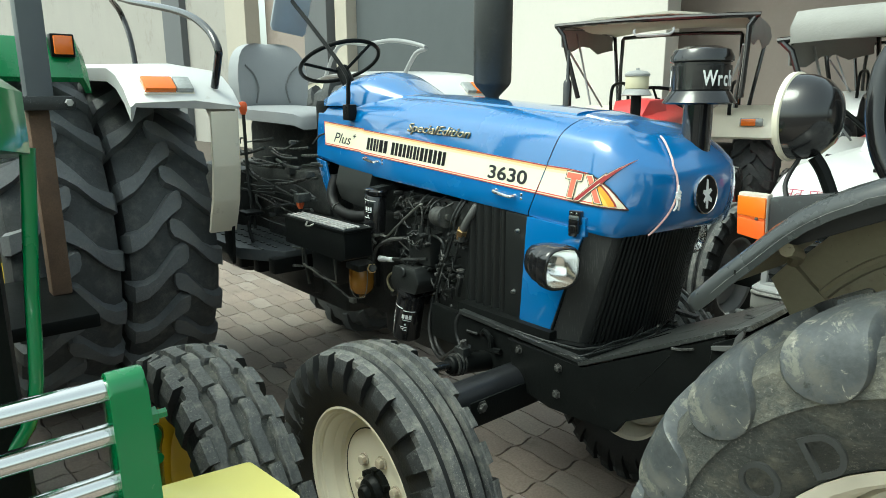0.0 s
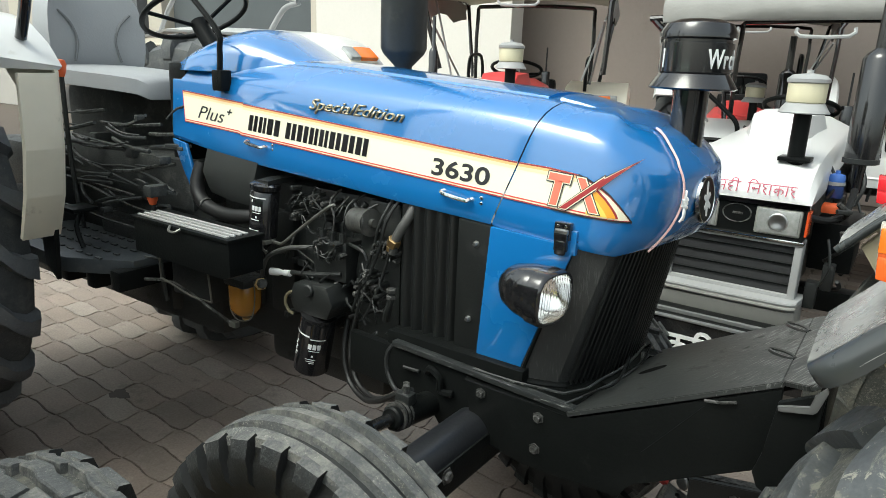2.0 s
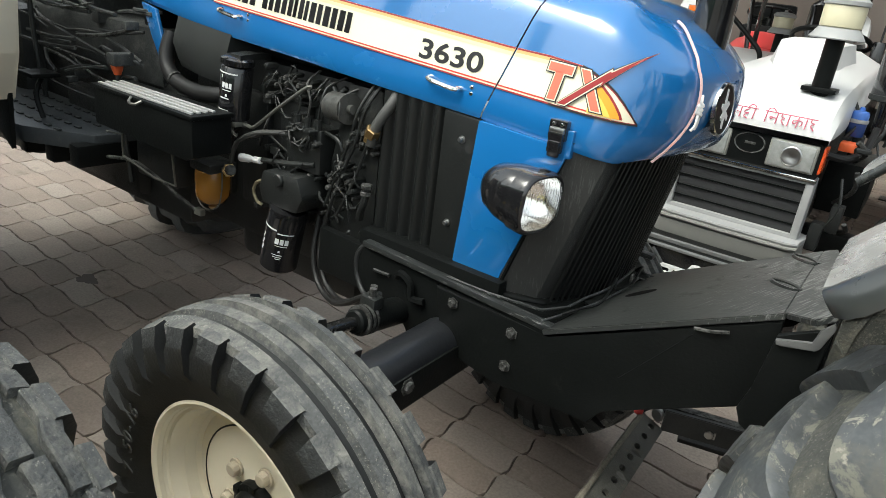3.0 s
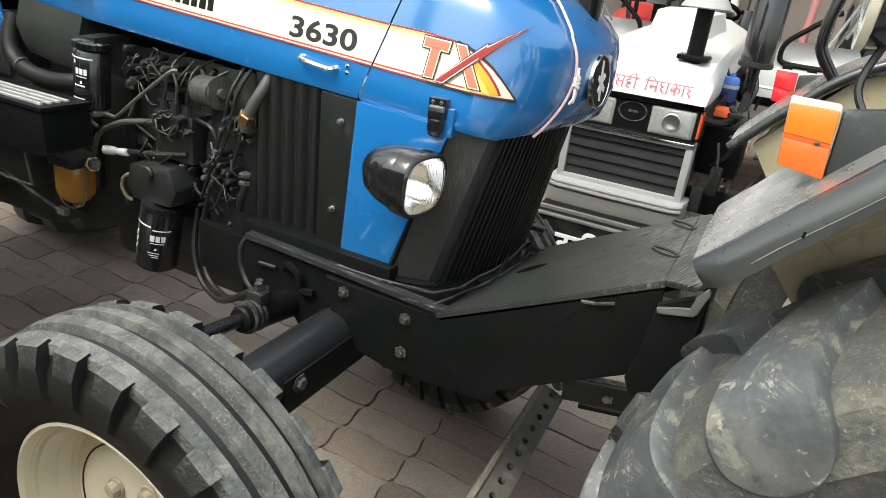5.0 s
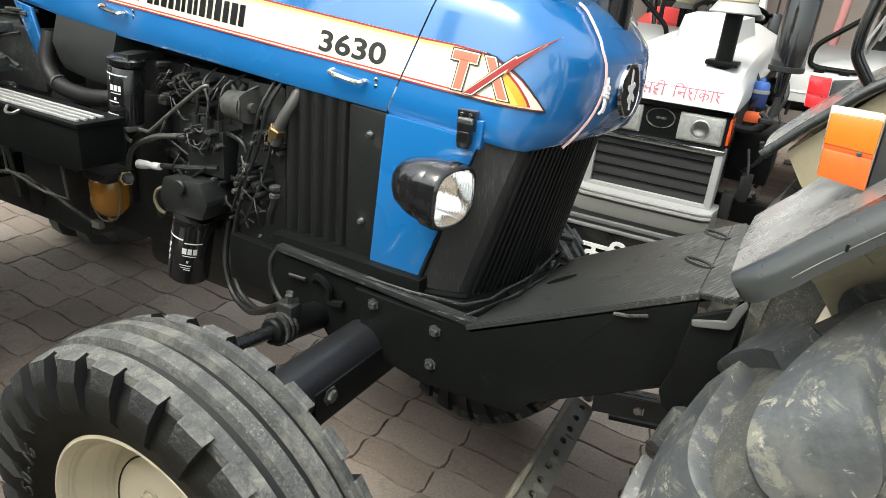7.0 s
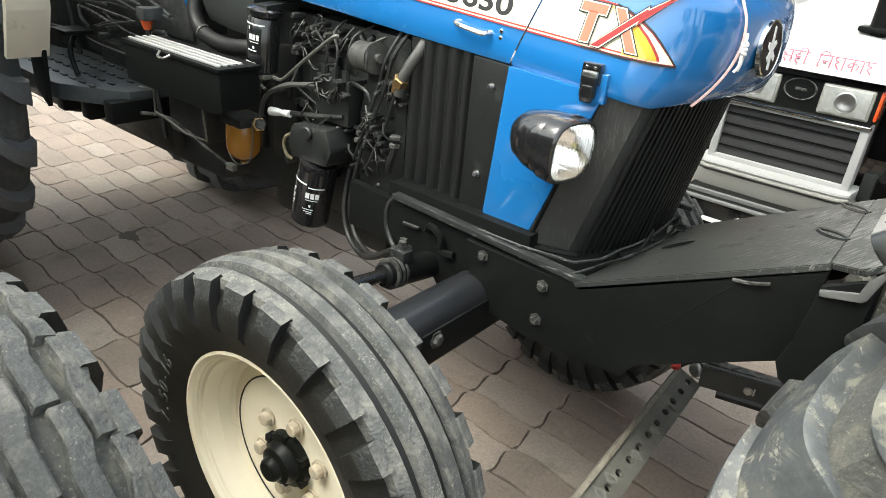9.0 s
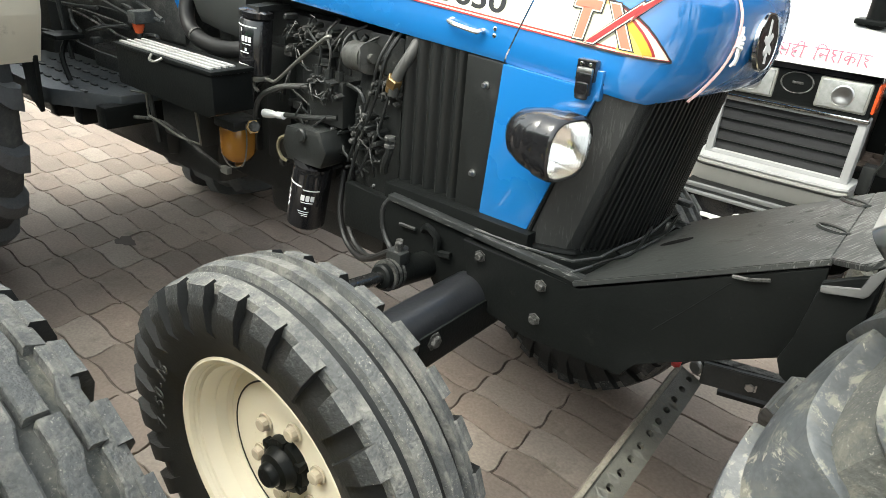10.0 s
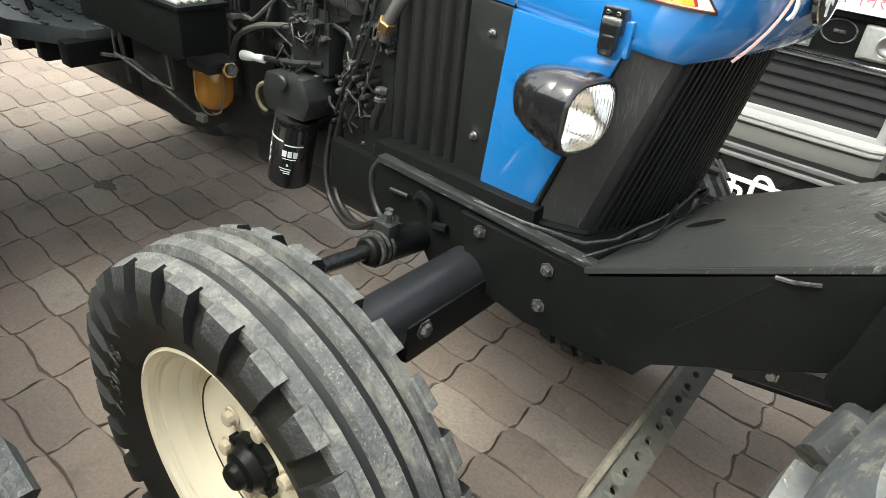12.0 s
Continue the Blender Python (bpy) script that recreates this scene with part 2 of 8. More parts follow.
WALLWHITE = mat("white_plaster", (0.60, 0.575, 0.53), 0.85, var=0.06, scale=0.8, fine=0.06, bump=0.2, bscale=20, dirt=(0.5, 0.45, 0.38), dirt_amt=0.12)
WALLCREAM = mat("cream_plaster", (0.46, 0.42, 0.35), 0.85, var=0.08, scale=0.8, fine=0.06, bump=0.2, bscale=20, dirt=(0.35, 0.31, 0.26), dirt_amt=0.2)
WALLBEIGE = mat("beige_grey_plaster", (0.36, 0.34, 0.31), 0.88, var=0.1, scale=0.6, fine=0.06, bump=0.2, bscale=20, dirt=(0.26, 0.24, 0.21), dirt_amt=0.3)
WALLGREY = mat("grey_column_paint", (0.12, 0.125, 0.13), 0.7, var=0.15, scale=1.2)
# brown plaster darkened in its colour for the shaded recess and shed wall
WALLBROWN = mat("shaded_brown_plaster", (0.30, 0.25, 0.22), 0.9, var=0.12, scale=0.6, fine=0.08, bump=0.2, bscale=20, dirt=(0.22, 0.18, 0.15), dirt_amt=0.3)
DIMOPENING = mat("dim_opening", (0.07, 0.08, 0.085), 0.5, var=0.2, scale=2)
JOINT = mat("sandy_joint", (0.085, 0.068, 0.054), 0.95, var=0.3, scale=6, fine=0.4, bump=0.4)



def scraped(m, x0, x1, colour):
    """Long thin scrapes across the plate, sparse near x0 and dense past x1, where loads have rubbed."""
    n, l = m.node_tree.nodes, m.node_tree.links
    b = n["Principled BSDF"]
    old = b.inputs["Base Color"].links[0].from_socket
    tc = n.new("ShaderNodeTexCoord")
    mp = n.new("ShaderNodeMapping")
    mp.vector_type = "TEXTURE"
    mp.inputs["Rotation"].default_value = (0, 0, radians(58))
    mp.inputs["Scale"].default_value = (1 / 30, 1 / 300, 1 / 60)
    l.new(tc.outputs["Object"], mp.inputs["Vector"])
    fn = n.new("ShaderNodeTexNoise")
    fn.inputs["Scale"].default_value, fn.inputs["Detail"].default_value, fn.inputs["Roughness"].default_value = 1.0, 3.0, 0.6
    l.new(mp.outputs["Vector"], fn.inputs["Vector"])
    pa = n.new("ShaderNodeTexNoise")
    pa.inputs["Scale"].default_value, pa.inputs["Detail"].default_value = 14.0, 3.0
    l.new(tc.outputs["Object"], pa.inputs["Vector"])
    sx = n.new("ShaderNodeSeparateXYZ")
    l.new(tc.outputs["Object"], sx.inputs[0])
    g = n.new("ShaderNodeMapRange")
    g.inputs["From Min"].default_value, g.inputs["From Max"].default_value = x0, x1
    g.inputs["To Min"].default_value, g.inputs["To Max"].default_value = 0.0, 0.22
    l.new(sx.outputs["X"], g.inputs["Value"])
    a = n.new("ShaderNodeMath")
    a.operation = "MULTIPLY_ADD"
    a.inputs[1].default_value = 0.34
    l.new(pa.outputs["Fac"], a.inputs[0])
    l.new(g.outputs["Result"], a.inputs[2])
    a2 = n.new("ShaderNodeMath")
    a2.operation = "ADD"
    l.new(a.outputs[0], a2.inputs[0])
    l.new(fn.outputs["Fac"], a2.inputs[1])
    r = n.new("ShaderNodeMapRange")
    r.inputs["From Min"].default_value, r.inputs["From Max"].default_value, r.inputs["To Max"].default_value = 0.86, 0.98, 0.85
    l.new(a2.outputs[0], r.inputs["Value"])
    mx = n.new("ShaderNodeMix")
    mx.data_type = "RGBA"
    mx.inputs["B"].default_value = (*colour, 1)
    l.new(r.outputs["Result"], mx.inputs["Factor"])
    l.new(old, mx.inputs["A"])
    l.new(mx.outputs["Result"], b.inputs["Base Color"])


def crusted(m, layers):
    """Ragged crusts of dried mud, coarse to fine: colour, scale, edges of the noise and cover."""
    n, l = m.node_tree.nodes, m.node_tree.links
    b = n["Principled BSDF"]
    tc = n.new("ShaderNodeTexCoord")
    col = b.inputs["Base Color"].links[0].from_socket
    for colour, scale, lo, hi, cover in layers:
        t = n.new("ShaderNodeTexNoise")
        t.inputs["Scale"].default_value, t.inputs["Detail"].default_value, t.inputs["Roughness"].default_value, t.inputs["Distortion"].default_value = scale, 12.0, 0.74, 0.6
        l.new(tc.outputs["Object"], t.inputs["Vector"])
        r = n.new("ShaderNodeMapRange")
        r.inputs["From Min"].default_value, r.inputs["From Max"].default_value, r.inputs["To Max"].default_value = lo, hi, cover
        l.new(t.outputs["Fac"], r.inputs["Value"])
        mx = n.new("ShaderNodeMix")
        mx.data_type = "RGBA"
        mx.inputs["B"].default_value = (*colour, 1)
        l.new(r.outputs["Result"], mx.inputs["Factor"])
        l.new(col, mx.inputs["A"])
        col = mx.outputs["Result"]
    l.new(col, b.inputs["Base Color"])


crusted(MUDDY, (((0.17, 0.165, 0.135), 13.0, 0.55, 0.60, 0.75), ((0.27, 0.255, 0.21), 34.0, 0.60, 0.64, 0.85), ((0.030, 0.031, 0.028), 21.0, 0.60, 0.65, 0.8)))
scraped(BUMPERTOP, 0.44, 0.70, (0.21, 0.215, 0.205))

# ---- mesh helpers ----


def part(name, bm, material, parent=None, label="", smooth=40, kind=""):
    me = bpy.data.meshes.new(name)
    bmesh.ops.recalc_face_normals(bm, faces=bm.faces)
    bm.to_mesh(me)
    bm.free()
    for m in material if isinstance(material, (list, tuple)) else [material]:
        me.materials.append(m)
    if smooth:
        me.shade_smooth()
        me.set_sharp_from_angle(angle=radians(smooth))
    ob = new(name, me)
    if parent is not None:
        ob.parent = parent
    return tagged(ob, label, kind=kind)


def thing(name, m, label, category, group=""):
    ob = new(name)
    ob.empty_display_size = 0.1
    ob.matrix_basis = m
    return tagged(ob, label, category, group)


def addbox(bm, x0, x1, y0, y1, z0, z1, bev=0.0, m=None, mi=0):
    t = bmesh.new()
    bmesh.ops.create_cube(t, size=1)
    bmesh.ops.transform(t, matrix=Matrix.Translation(((x0 + x1) / 2, (y0 + y1) / 2, (z0 + z1) / 2)) @ Matrix.Diagonal((abs(x1 - x0), abs(y1 - y0), abs(z1 - z0), 1)), verts=t.verts)
    if bev:
        bmesh.ops.bevel(t, geom=t.edges[:], offset=bev, segments=2, affect="EDGES", profile=0.6)
    return merge(bm, t, m, mi)


def merge(bm, t, m=None, mi=0):
    if m is not None:
        bmesh.ops.transform(t, matrix=m, verts=t.verts)
    vs = {}
    for v in t.verts:
        vs[v] = bm.verts.new(v.co)
    for f in t.faces:
        try:
            g = bm.faces.new([vs[v] for v in f.verts])
            g.material_index = mi or f.material_index
        except ValueError:
            pass
    t.free()
    return bm


def box(x0, x1, y0, y1, z0, z1, bev=0.004, m=None):
    return addbox(bmesh.new(), x0, x1, y0, y1, z0, z1, bev, m)


def loft(rings, closed=True, caps=True, bm=None, mi=0):
    bm = bm or bmesh.new()
    vr = [[bm.verts.new(p) for p in r] for r in rings]
    n = len(vr[0])
    for a, b in zip(vr, vr[1:]):
        for i in range(n if closed else n - 1):
            j = (i + 1) % n
            f = bm.faces.new((a[i], a[j], b[j], b[i]))
            f.material_index = mi
    if caps and closed:
        bm.faces.new(vr[0][::-1]).material_index = mi
        bm.faces.new(vr[-1]).material_index = mi
    return bm


AX = {"x": Matrix(((0, 0, 1, 0), (1, 0, 0, 0), (0, 1, 0, 0), (0, 0, 0, 1))), "y": Matrix(((0, 1, 0, 0), (0, 0, 1, 0), (1, 0, 0, 0), (0, 0, 0, 1))), "z": Matrix()}


def lathe(profile, origin=(0, 0, 0), axis="z", n=32, bm=None, mi=None, m=None):
    """A surface turned about an axis through origin: profile of (radius, height along the axis)."""
    t = bmesh.new()
    rings = []
    for r, h in profile:
        if r < 1e-5:
            rings.append([t.verts.new((0, 0, h))])
        else:
            rings.append([t.verts.new((r * math.cos(2 * math.pi * k / n), r * math.sin(2 * math.pi * k / n), h)) for k in range(n)])
    for i, (a, b) in enumerate(zip(rings, rings[1:])):
        for k in range(n):
            q = (k + 1) % n
            if len(a) == 1 and len(b) == 1:
                continue
            if len(a) == 1:
                f = t.faces.new((a[0], b[q], b[k]))
            elif len(b) == 1:
                f = t.faces.new((a[k], a[q], b[0]))
            else:
                f = t.faces.new((a[k], a[q], b[q], b[k]))
            if mi:
                f.material_index = mi[i] if isinstance(mi, (list, tuple)) else mi
    mm = (m or Matrix.Translation(origin)) @ (AX[axis] if m is None else Matrix())
    bmesh.ops.transform(t, matrix=mm, verts=t.verts)
    if bm is None:
        return t
    return merge(bm, t)


def cyl(r, a, b, n=16, bm=None, bev=0.0, r2=None):
    """A round bar from a to b, its ends rounded by bev."""
    a, b = Vector(a), Vector(b)
    L = (b - a).length
    r2 = r if r2 is None else r2
    pr = [(0, 0), (r - bev, 0), (r, bev), (r2, L - bev), (r2 - bev, L), (0, L)] if bev else [(0, 0), (r, 0), (r2, L), (0, L)]
    return lathe(pr, n=n, bm=bm, m=Matrix.Translation(a) @ (b - a).to_track_quat("Z", "Y").to_matrix().to_4x4())


def smoothed(pts, sub=5):
    """Points on a curve through the given points."""
    P = [Vector(p) for p in pts]
    if len(P) < 3 or sub < 2:
        return P
    out = []
    for i in range(len(P) - 1):
        p0, p1, p2, p3 = P[max(i - 1, 0)], P[i], P[i + 1], P[min(i + 2, len(P) - 1)]
        for k in range(sub):
            t = k / sub
            out.append(0.5 * ((2 * p1) + (p2 - p0) * t + (2 * p0 - 5 * p1 + 4 * p2 - p3) * t * t + (3 * p1 - p0 - 3 * p2 + p3) * t ** 3))
    return out + [P[-1]]


def tube(pts, r, n=8, sub=5, bm=None, mi=0):
    P = smoothed(pts, sub)
    up = Vector((0, 0, 1))
    rings = []
    prev = None
    for i, p in enumerate(P):
        d = (P[min(i + 1, len(P) - 1)] - P[max(i - 1, 0)]).normalized()
        ref = prev if prev is not None else (up if abs(d.z) < 0.9 else Vector((1, 0, 0)))
        u = (ref - d * ref.dot(d)).normalized()
        v = d.cross(u)
        prev = u
        rings.append([p + r * (math.cos(2 * math.pi * k / n) * u + math.sin(2 * math.pi * k / n) * v) for k in range(n)])
    return loft(rings, bm=bm, mi=mi)


def prism(poly, plane, a, b, bev=0.0, bm=None, m=None, mi=0):
    """A polygon in the plane "xz", "xy" or "yz", drawn out from a to b along the third axis."""
    t = bmesh.new()
    put = {"xz": lambda p, h: (p[0], h, p[1]), "xy": lambda p, h: (p[0], p[1], h), "yz": lambda p, h: (h, p[0], p[1])}[plane]
    lo = [t.verts.new(put(p, a)) for p in poly]
    hi = [t.verts.new(put(p, b)) for p in poly]
    t.faces.new(lo[::-1])
    t.faces.new(hi)
    for i in range(len(poly)):
        j = (i + 1) % len(poly)
        t.faces.new((lo[i], lo[j], hi[j], hi[i]))
    if bev:
        bmesh.ops.bevel(t, geom=t.edges[:], offset=bev, segments=2, affect="EDGES", profile=0.6)
    return merge(bm or bmesh.new(), t, m, mi)


def plate(poly, n, thick, bev=0.0, bm=None):
    """A flat plate on 3D corner points, thickened along the vector n."""
    n = Vector(n).normalized() * thick
    t = bmesh.new()
    lo = [t.verts.new(Vector(p)) for p in poly]
    hi = [t.verts.new(Vector(p) + n) for p in poly]
    t.faces.new(lo[::-1])
    t.faces.new(hi)
    for i in range(len(poly)):
        j = (i + 1) % len(poly)
        t.faces.new((lo[i], lo[j], hi[j], hi[i]))
    if bev:
        bmesh.ops.bevel(t, geom=t.edges[:], offset=bev, segments=2, affect="EDGES")
    return merge(bm or bmesh.new(), t)


def text(name, s, size, material, parent, m, extrude=0.001, shear=0.0, bold=0.0, width=1.0, label="", align="LEFT"):
    cu = bpy.data.curves.new(name, "FONT")
    cu.body, cu.size, cu.extrude, cu.shear, cu.offset, cu.align_x = s, size, extrude, shear, bold, align
    cu.resolution_u = 4
    ob = bpy.data.objects.new(name, cu)
    scene.collection.objects.link(ob)
    dg = bpy.context.evaluated_depsgraph_get()
    me = bpy.data.meshes.new_from_object(ob.evaluated_get(dg))
    bpy.data.objects.remove(ob)
    me.transform(m @ Matrix.Diagonal((width, 1, 1, 1)))
    me.materials.clear()
    me.materials.append(material)
    o = new(name, me)
    o.parent = parent
    return tagged(o, label)


def bolt(x, y, z, parent, axis="y", r=0.009, mat_=None, name="bolt", sgn=-1):
    o = (x, y, z)
    bm = lathe([(0, sgn * 0.0), (r * 1.5, 0), (r * 1.5, sgn * 0.002), (r, sgn * 0.002), (r, sgn * 0.008), (r * 0.8, sgn * 0.010), (0, sgn * 0.010)], o, axis, n=6 if name == "bolt" else 12)
    return part(name, bm, mat_ or STEEL, parent, smooth=30)


# ---- wheels ----


def front_wheel(parent, c, side, R=0.395, W=0.19, rim_r=0.222, rim=None, tread=None, label="", turn=0.0, split=False, chunky=False):
    """A steered wheel: ribbed tyre with notched shoulders, dished steel rim, hub and six nuts. side: -1 the outside faces -y."""
    m = Matrix.Translation(c) @ Matrix.Rotation(radians(turn), 4, "Z")
    rim = rim or CREAM
    h = W / 2
    s = side
    # rim with flange, well and dished disc
    prof = [(rim_r - 0.012, -h * 0.72 * s), (rim_r, -h * 0.74 * s), (rim_r + 0.004, -h * 0.70 * s), (rim_r - 0.012, -h * 0.62 * s), (rim_r - 0.03, -h * 0.2 * s), (rim_r - 0.03, h * 0.3 * s), (rim_r - 0.014, h * 0.62 * s), (rim_r + 0.004, h * 0.70 * s), (rim_r + 0.003, h * 0.76 * s), (rim_r - 0.004, h * 0.78 * s), (rim_r - 0.011, h * 0.72 * s), (rim_r - 0.014, h * 0.58 * s), (rim_r - 0.022, h * 0.54 * s), (rim_r - 0.030, h * 0.30 * s), (rim_r - 0.034, h * 0.26 * s), (rim_r - 0.038, h * 0.02 * s), (rim_r - 0.046, -h * 0.06 * s), (rim_r - 0.052, -h * 0.02 * s), (rim_r - 0.070, h * 0.03 * s), (0.108, h * 0.10 * s), (0.096, h * 0.04 * s), (0.060, h * 0.06 * s), (0.0, h * 0.06 * s)]
    bm = lathe(prof, axis="y", n=48)
    bmesh.ops.transform(bm, matrix=m, verts=bm.verts)
    rimob = part("front_wheel", bm, rim, parent, label, smooth=35)
    # tyre carcass with circumferential ribs
    tp, mi = [], []
    side_pts = [(rim_r - 0.006, 0.70), (rim_r + 0.012, 0.86), (rim_r + 0.05, 0.99), (R - 0.085, 1.02), (R - 0.055, 0.96), (R - 0.040, 0.86)]
    for r, f in side_pts:
        tp.append((r, -h * f))
    ribs = [(-0.84, -0.56), (-0.38, -0.09), (0.09, 0.38), (0.56, 0.84)]
    for a, b in ribs:
        crown = lambda q: R - 0.020 * q * q
        dip = 0.014 if chunky else 0.0
        tp += [(crown(a) - 0.015, h * a), (crown(a) - dip, h * (a + 0.03)), (crown(b) - dip, h * (b - 0.03)), (crown(b) - 0.015, h * b)]
    for r, f in side_pts[::-1]:
        tp.append((r, h * f))
    nside = len(side_pts)
    mi = [0 if (i < nside - 1 or i >= len(tp) - nside or (not chunky and (i - nside) % 4 == 3)) else 1 for i in range(len(tp) - 1)]
    bm = lathe(tp, axis="y", n=64, mi=mi)
    if chunky:
        # ribs cut into long staggered blocks
        for q, (a, b) in enumerate(ribs):
            rings = []
            for j in range(7):
                ang = (2 * math.pi / 18) * 0.955 * j / 6
                dy = 0.045 * h * (1 if j > 3 else -1)
                ra, rb = crown(a), crown(b)
                rings.append([(r * math.cos(ang), y * h + dy, r * math.sin(ang)) for r, y in ((ra - 0.018, a - 0.03), (ra - 0.002, a), (ra, a + 0.03), (rb, b - 0.03), (rb - 0.002, b), (rb - 0.018, b + 0.03))])
            first = part("tread_block", loft(rings), tread or TREAD, rimob, smooth=35)
            for k in range(18):
                o = first if k == 0 else new("tread_block", first.data)
                o.parent = rimob
                o.matrix_basis = m @ Matrix.Rotation(2 * math.pi * (k + 0.37 * q) / 18, 4, "Y")
    # notched shoulder blocks
    nb = 27
    for sd in (-1, 1):
        tb = bm
        for k in range(1 if split else nb):
            if split:
                tb = bmesh.new()
            a0 = 0.0 if split else 2 * math.pi * (k + (0.5 if sd > 0 else 0)) / nb
            w = 2 * math.pi / nb * 0.27
            ring = []
            for (r, f, ww) in ((R - 0.008, 0.78, 1.08), (R - 0.013, 0.98, 1.05), (R - 0.042, 1.09, 0.96), (R - 0.082, 1.10, 0.84)):
                ring.append((r, sd * h * f, w * ww))
            vs = []
            for r, y, ww in ring:
                for e in (-1, 1):
                    vs.append(tb.verts.new((r * math.cos(a0 + e * ww), y, r * math.sin(a0 + e * ww))))
                for e in (1, -1):
                    rr, yy = r - 0.034, y - sd * 0.022
                    vs.append(tb.verts.new((rr * math.cos(a0 + e * ww), yy, rr * math.sin(a0 + e * ww))))
            for i in range(len(ring) - 1):
                b0, b1 = 4 * i, 4 * (i + 1)
                for q in range(4):
                    f = tb.faces.new((vs[b0 + q], vs[b0 + (q + 1) % 4], vs[b1 + (q + 1) % 4], vs[b1 + q]))
                    f.material_index = (1 if i == 0 or (chunky and i == 1) else 2 if i == 1 else 0) if q == 0 else 0
            tb.faces.new(vs[0:4]).material_index = 1
            tb.faces.new(vs[-4:][::-1]).material_index = 0
        if split:
            first = part("tread_block", tb, [RUBBER, tread or TREAD, SHOULDER], rimob, smooth=35)
            for k in range(nb):
                o = first if k == 0 else new("tread_block", first.data)
                o.parent = rimob
                o.matrix_basis = m @ Matrix.Rotation(2 * math.pi * (k + (0.5 if sd > 0 else 0)) / nb, 4, "Y")
    bmesh.ops.transform(bm, matrix=m, verts=bm.verts)
    part("tyre", bm, [RUBBER, MUDSIDE if chunky else tread or TREAD, SHOULDER], rimob, "black rubber front tyre with worn dusty ribs", smooth=35, kind="" if split else "stuff")
    if split and rim is CREAM:
        ring = [m @ Vector(((rim_r - 0.071) * math.cos(2 * math.pi * k / 48), h * 0.034 * s, (rim_r - 0.071) * math.sin(2 * math.pi * k / 48))) for k in range(49)]
        part("disc_gap", tube(ring, 0.0017, 5, 1), RUBBER, rimob)
    bm = lathe([(0.0, h * 0.66 * s), (0.017, h * 0.66 * s), (0.021, h * 0.61 * s), (0.023, h * 0.50 * s), (0.033, h * 0.45 * s), (0.036, h * 0.36 * s), (0.038, h * 0.33 * s), (0.040, h * 0.25 * s), (0.050, h * 0.22 * s), (0.052, h * 0.06 * s), (0.0, h * 0.06 * s)], axis="y", n=24)
    bmesh.ops.transform(bm, matrix=m, verts=bm.verts)
    part("hub", bm, BLACK, rimob, "black painted hub with cap")
    for k in range(6):
        a = 2 * math.pi * (k + 0.5) / 6
        bm = box(0.047 * math.cos(a) - 0.007, 0.047 * math.cos(a) + 0.007, min(h * .08 * s, h * .27 * s), max(h * .08 * s, h * .27 * s), 0.047 * math.sin(a) - 0.007, 0.047 * math.sin(a) + 0.007, 0.002)
        bmesh.ops.transform(bm, matrix=m, verts=bm.verts)
        part("hub_lug", bm, BLACK, rimob)
    for k in range(6):
        a = 2 * math.pi * k / 6 + 0.3
        o = Vector((0.078 * math.cos(a), h * 0.06 * s, 0.078 * math.sin(a)))
        bm = lathe([(0.017, 0), (0.017, s * 0.004), (0.0125, s * 0.004), (0.0125, s * 0.014), (0.010, s * 0.016), (0, s * 0.016)], o, "y", n=10)
        bmesh.ops.transform(bm, matrix=m, verts=bm.verts)
        part("wheel_nut", bm, NUTS if rim is CREAM else rim, rimob, smooth=30)
    return rimob


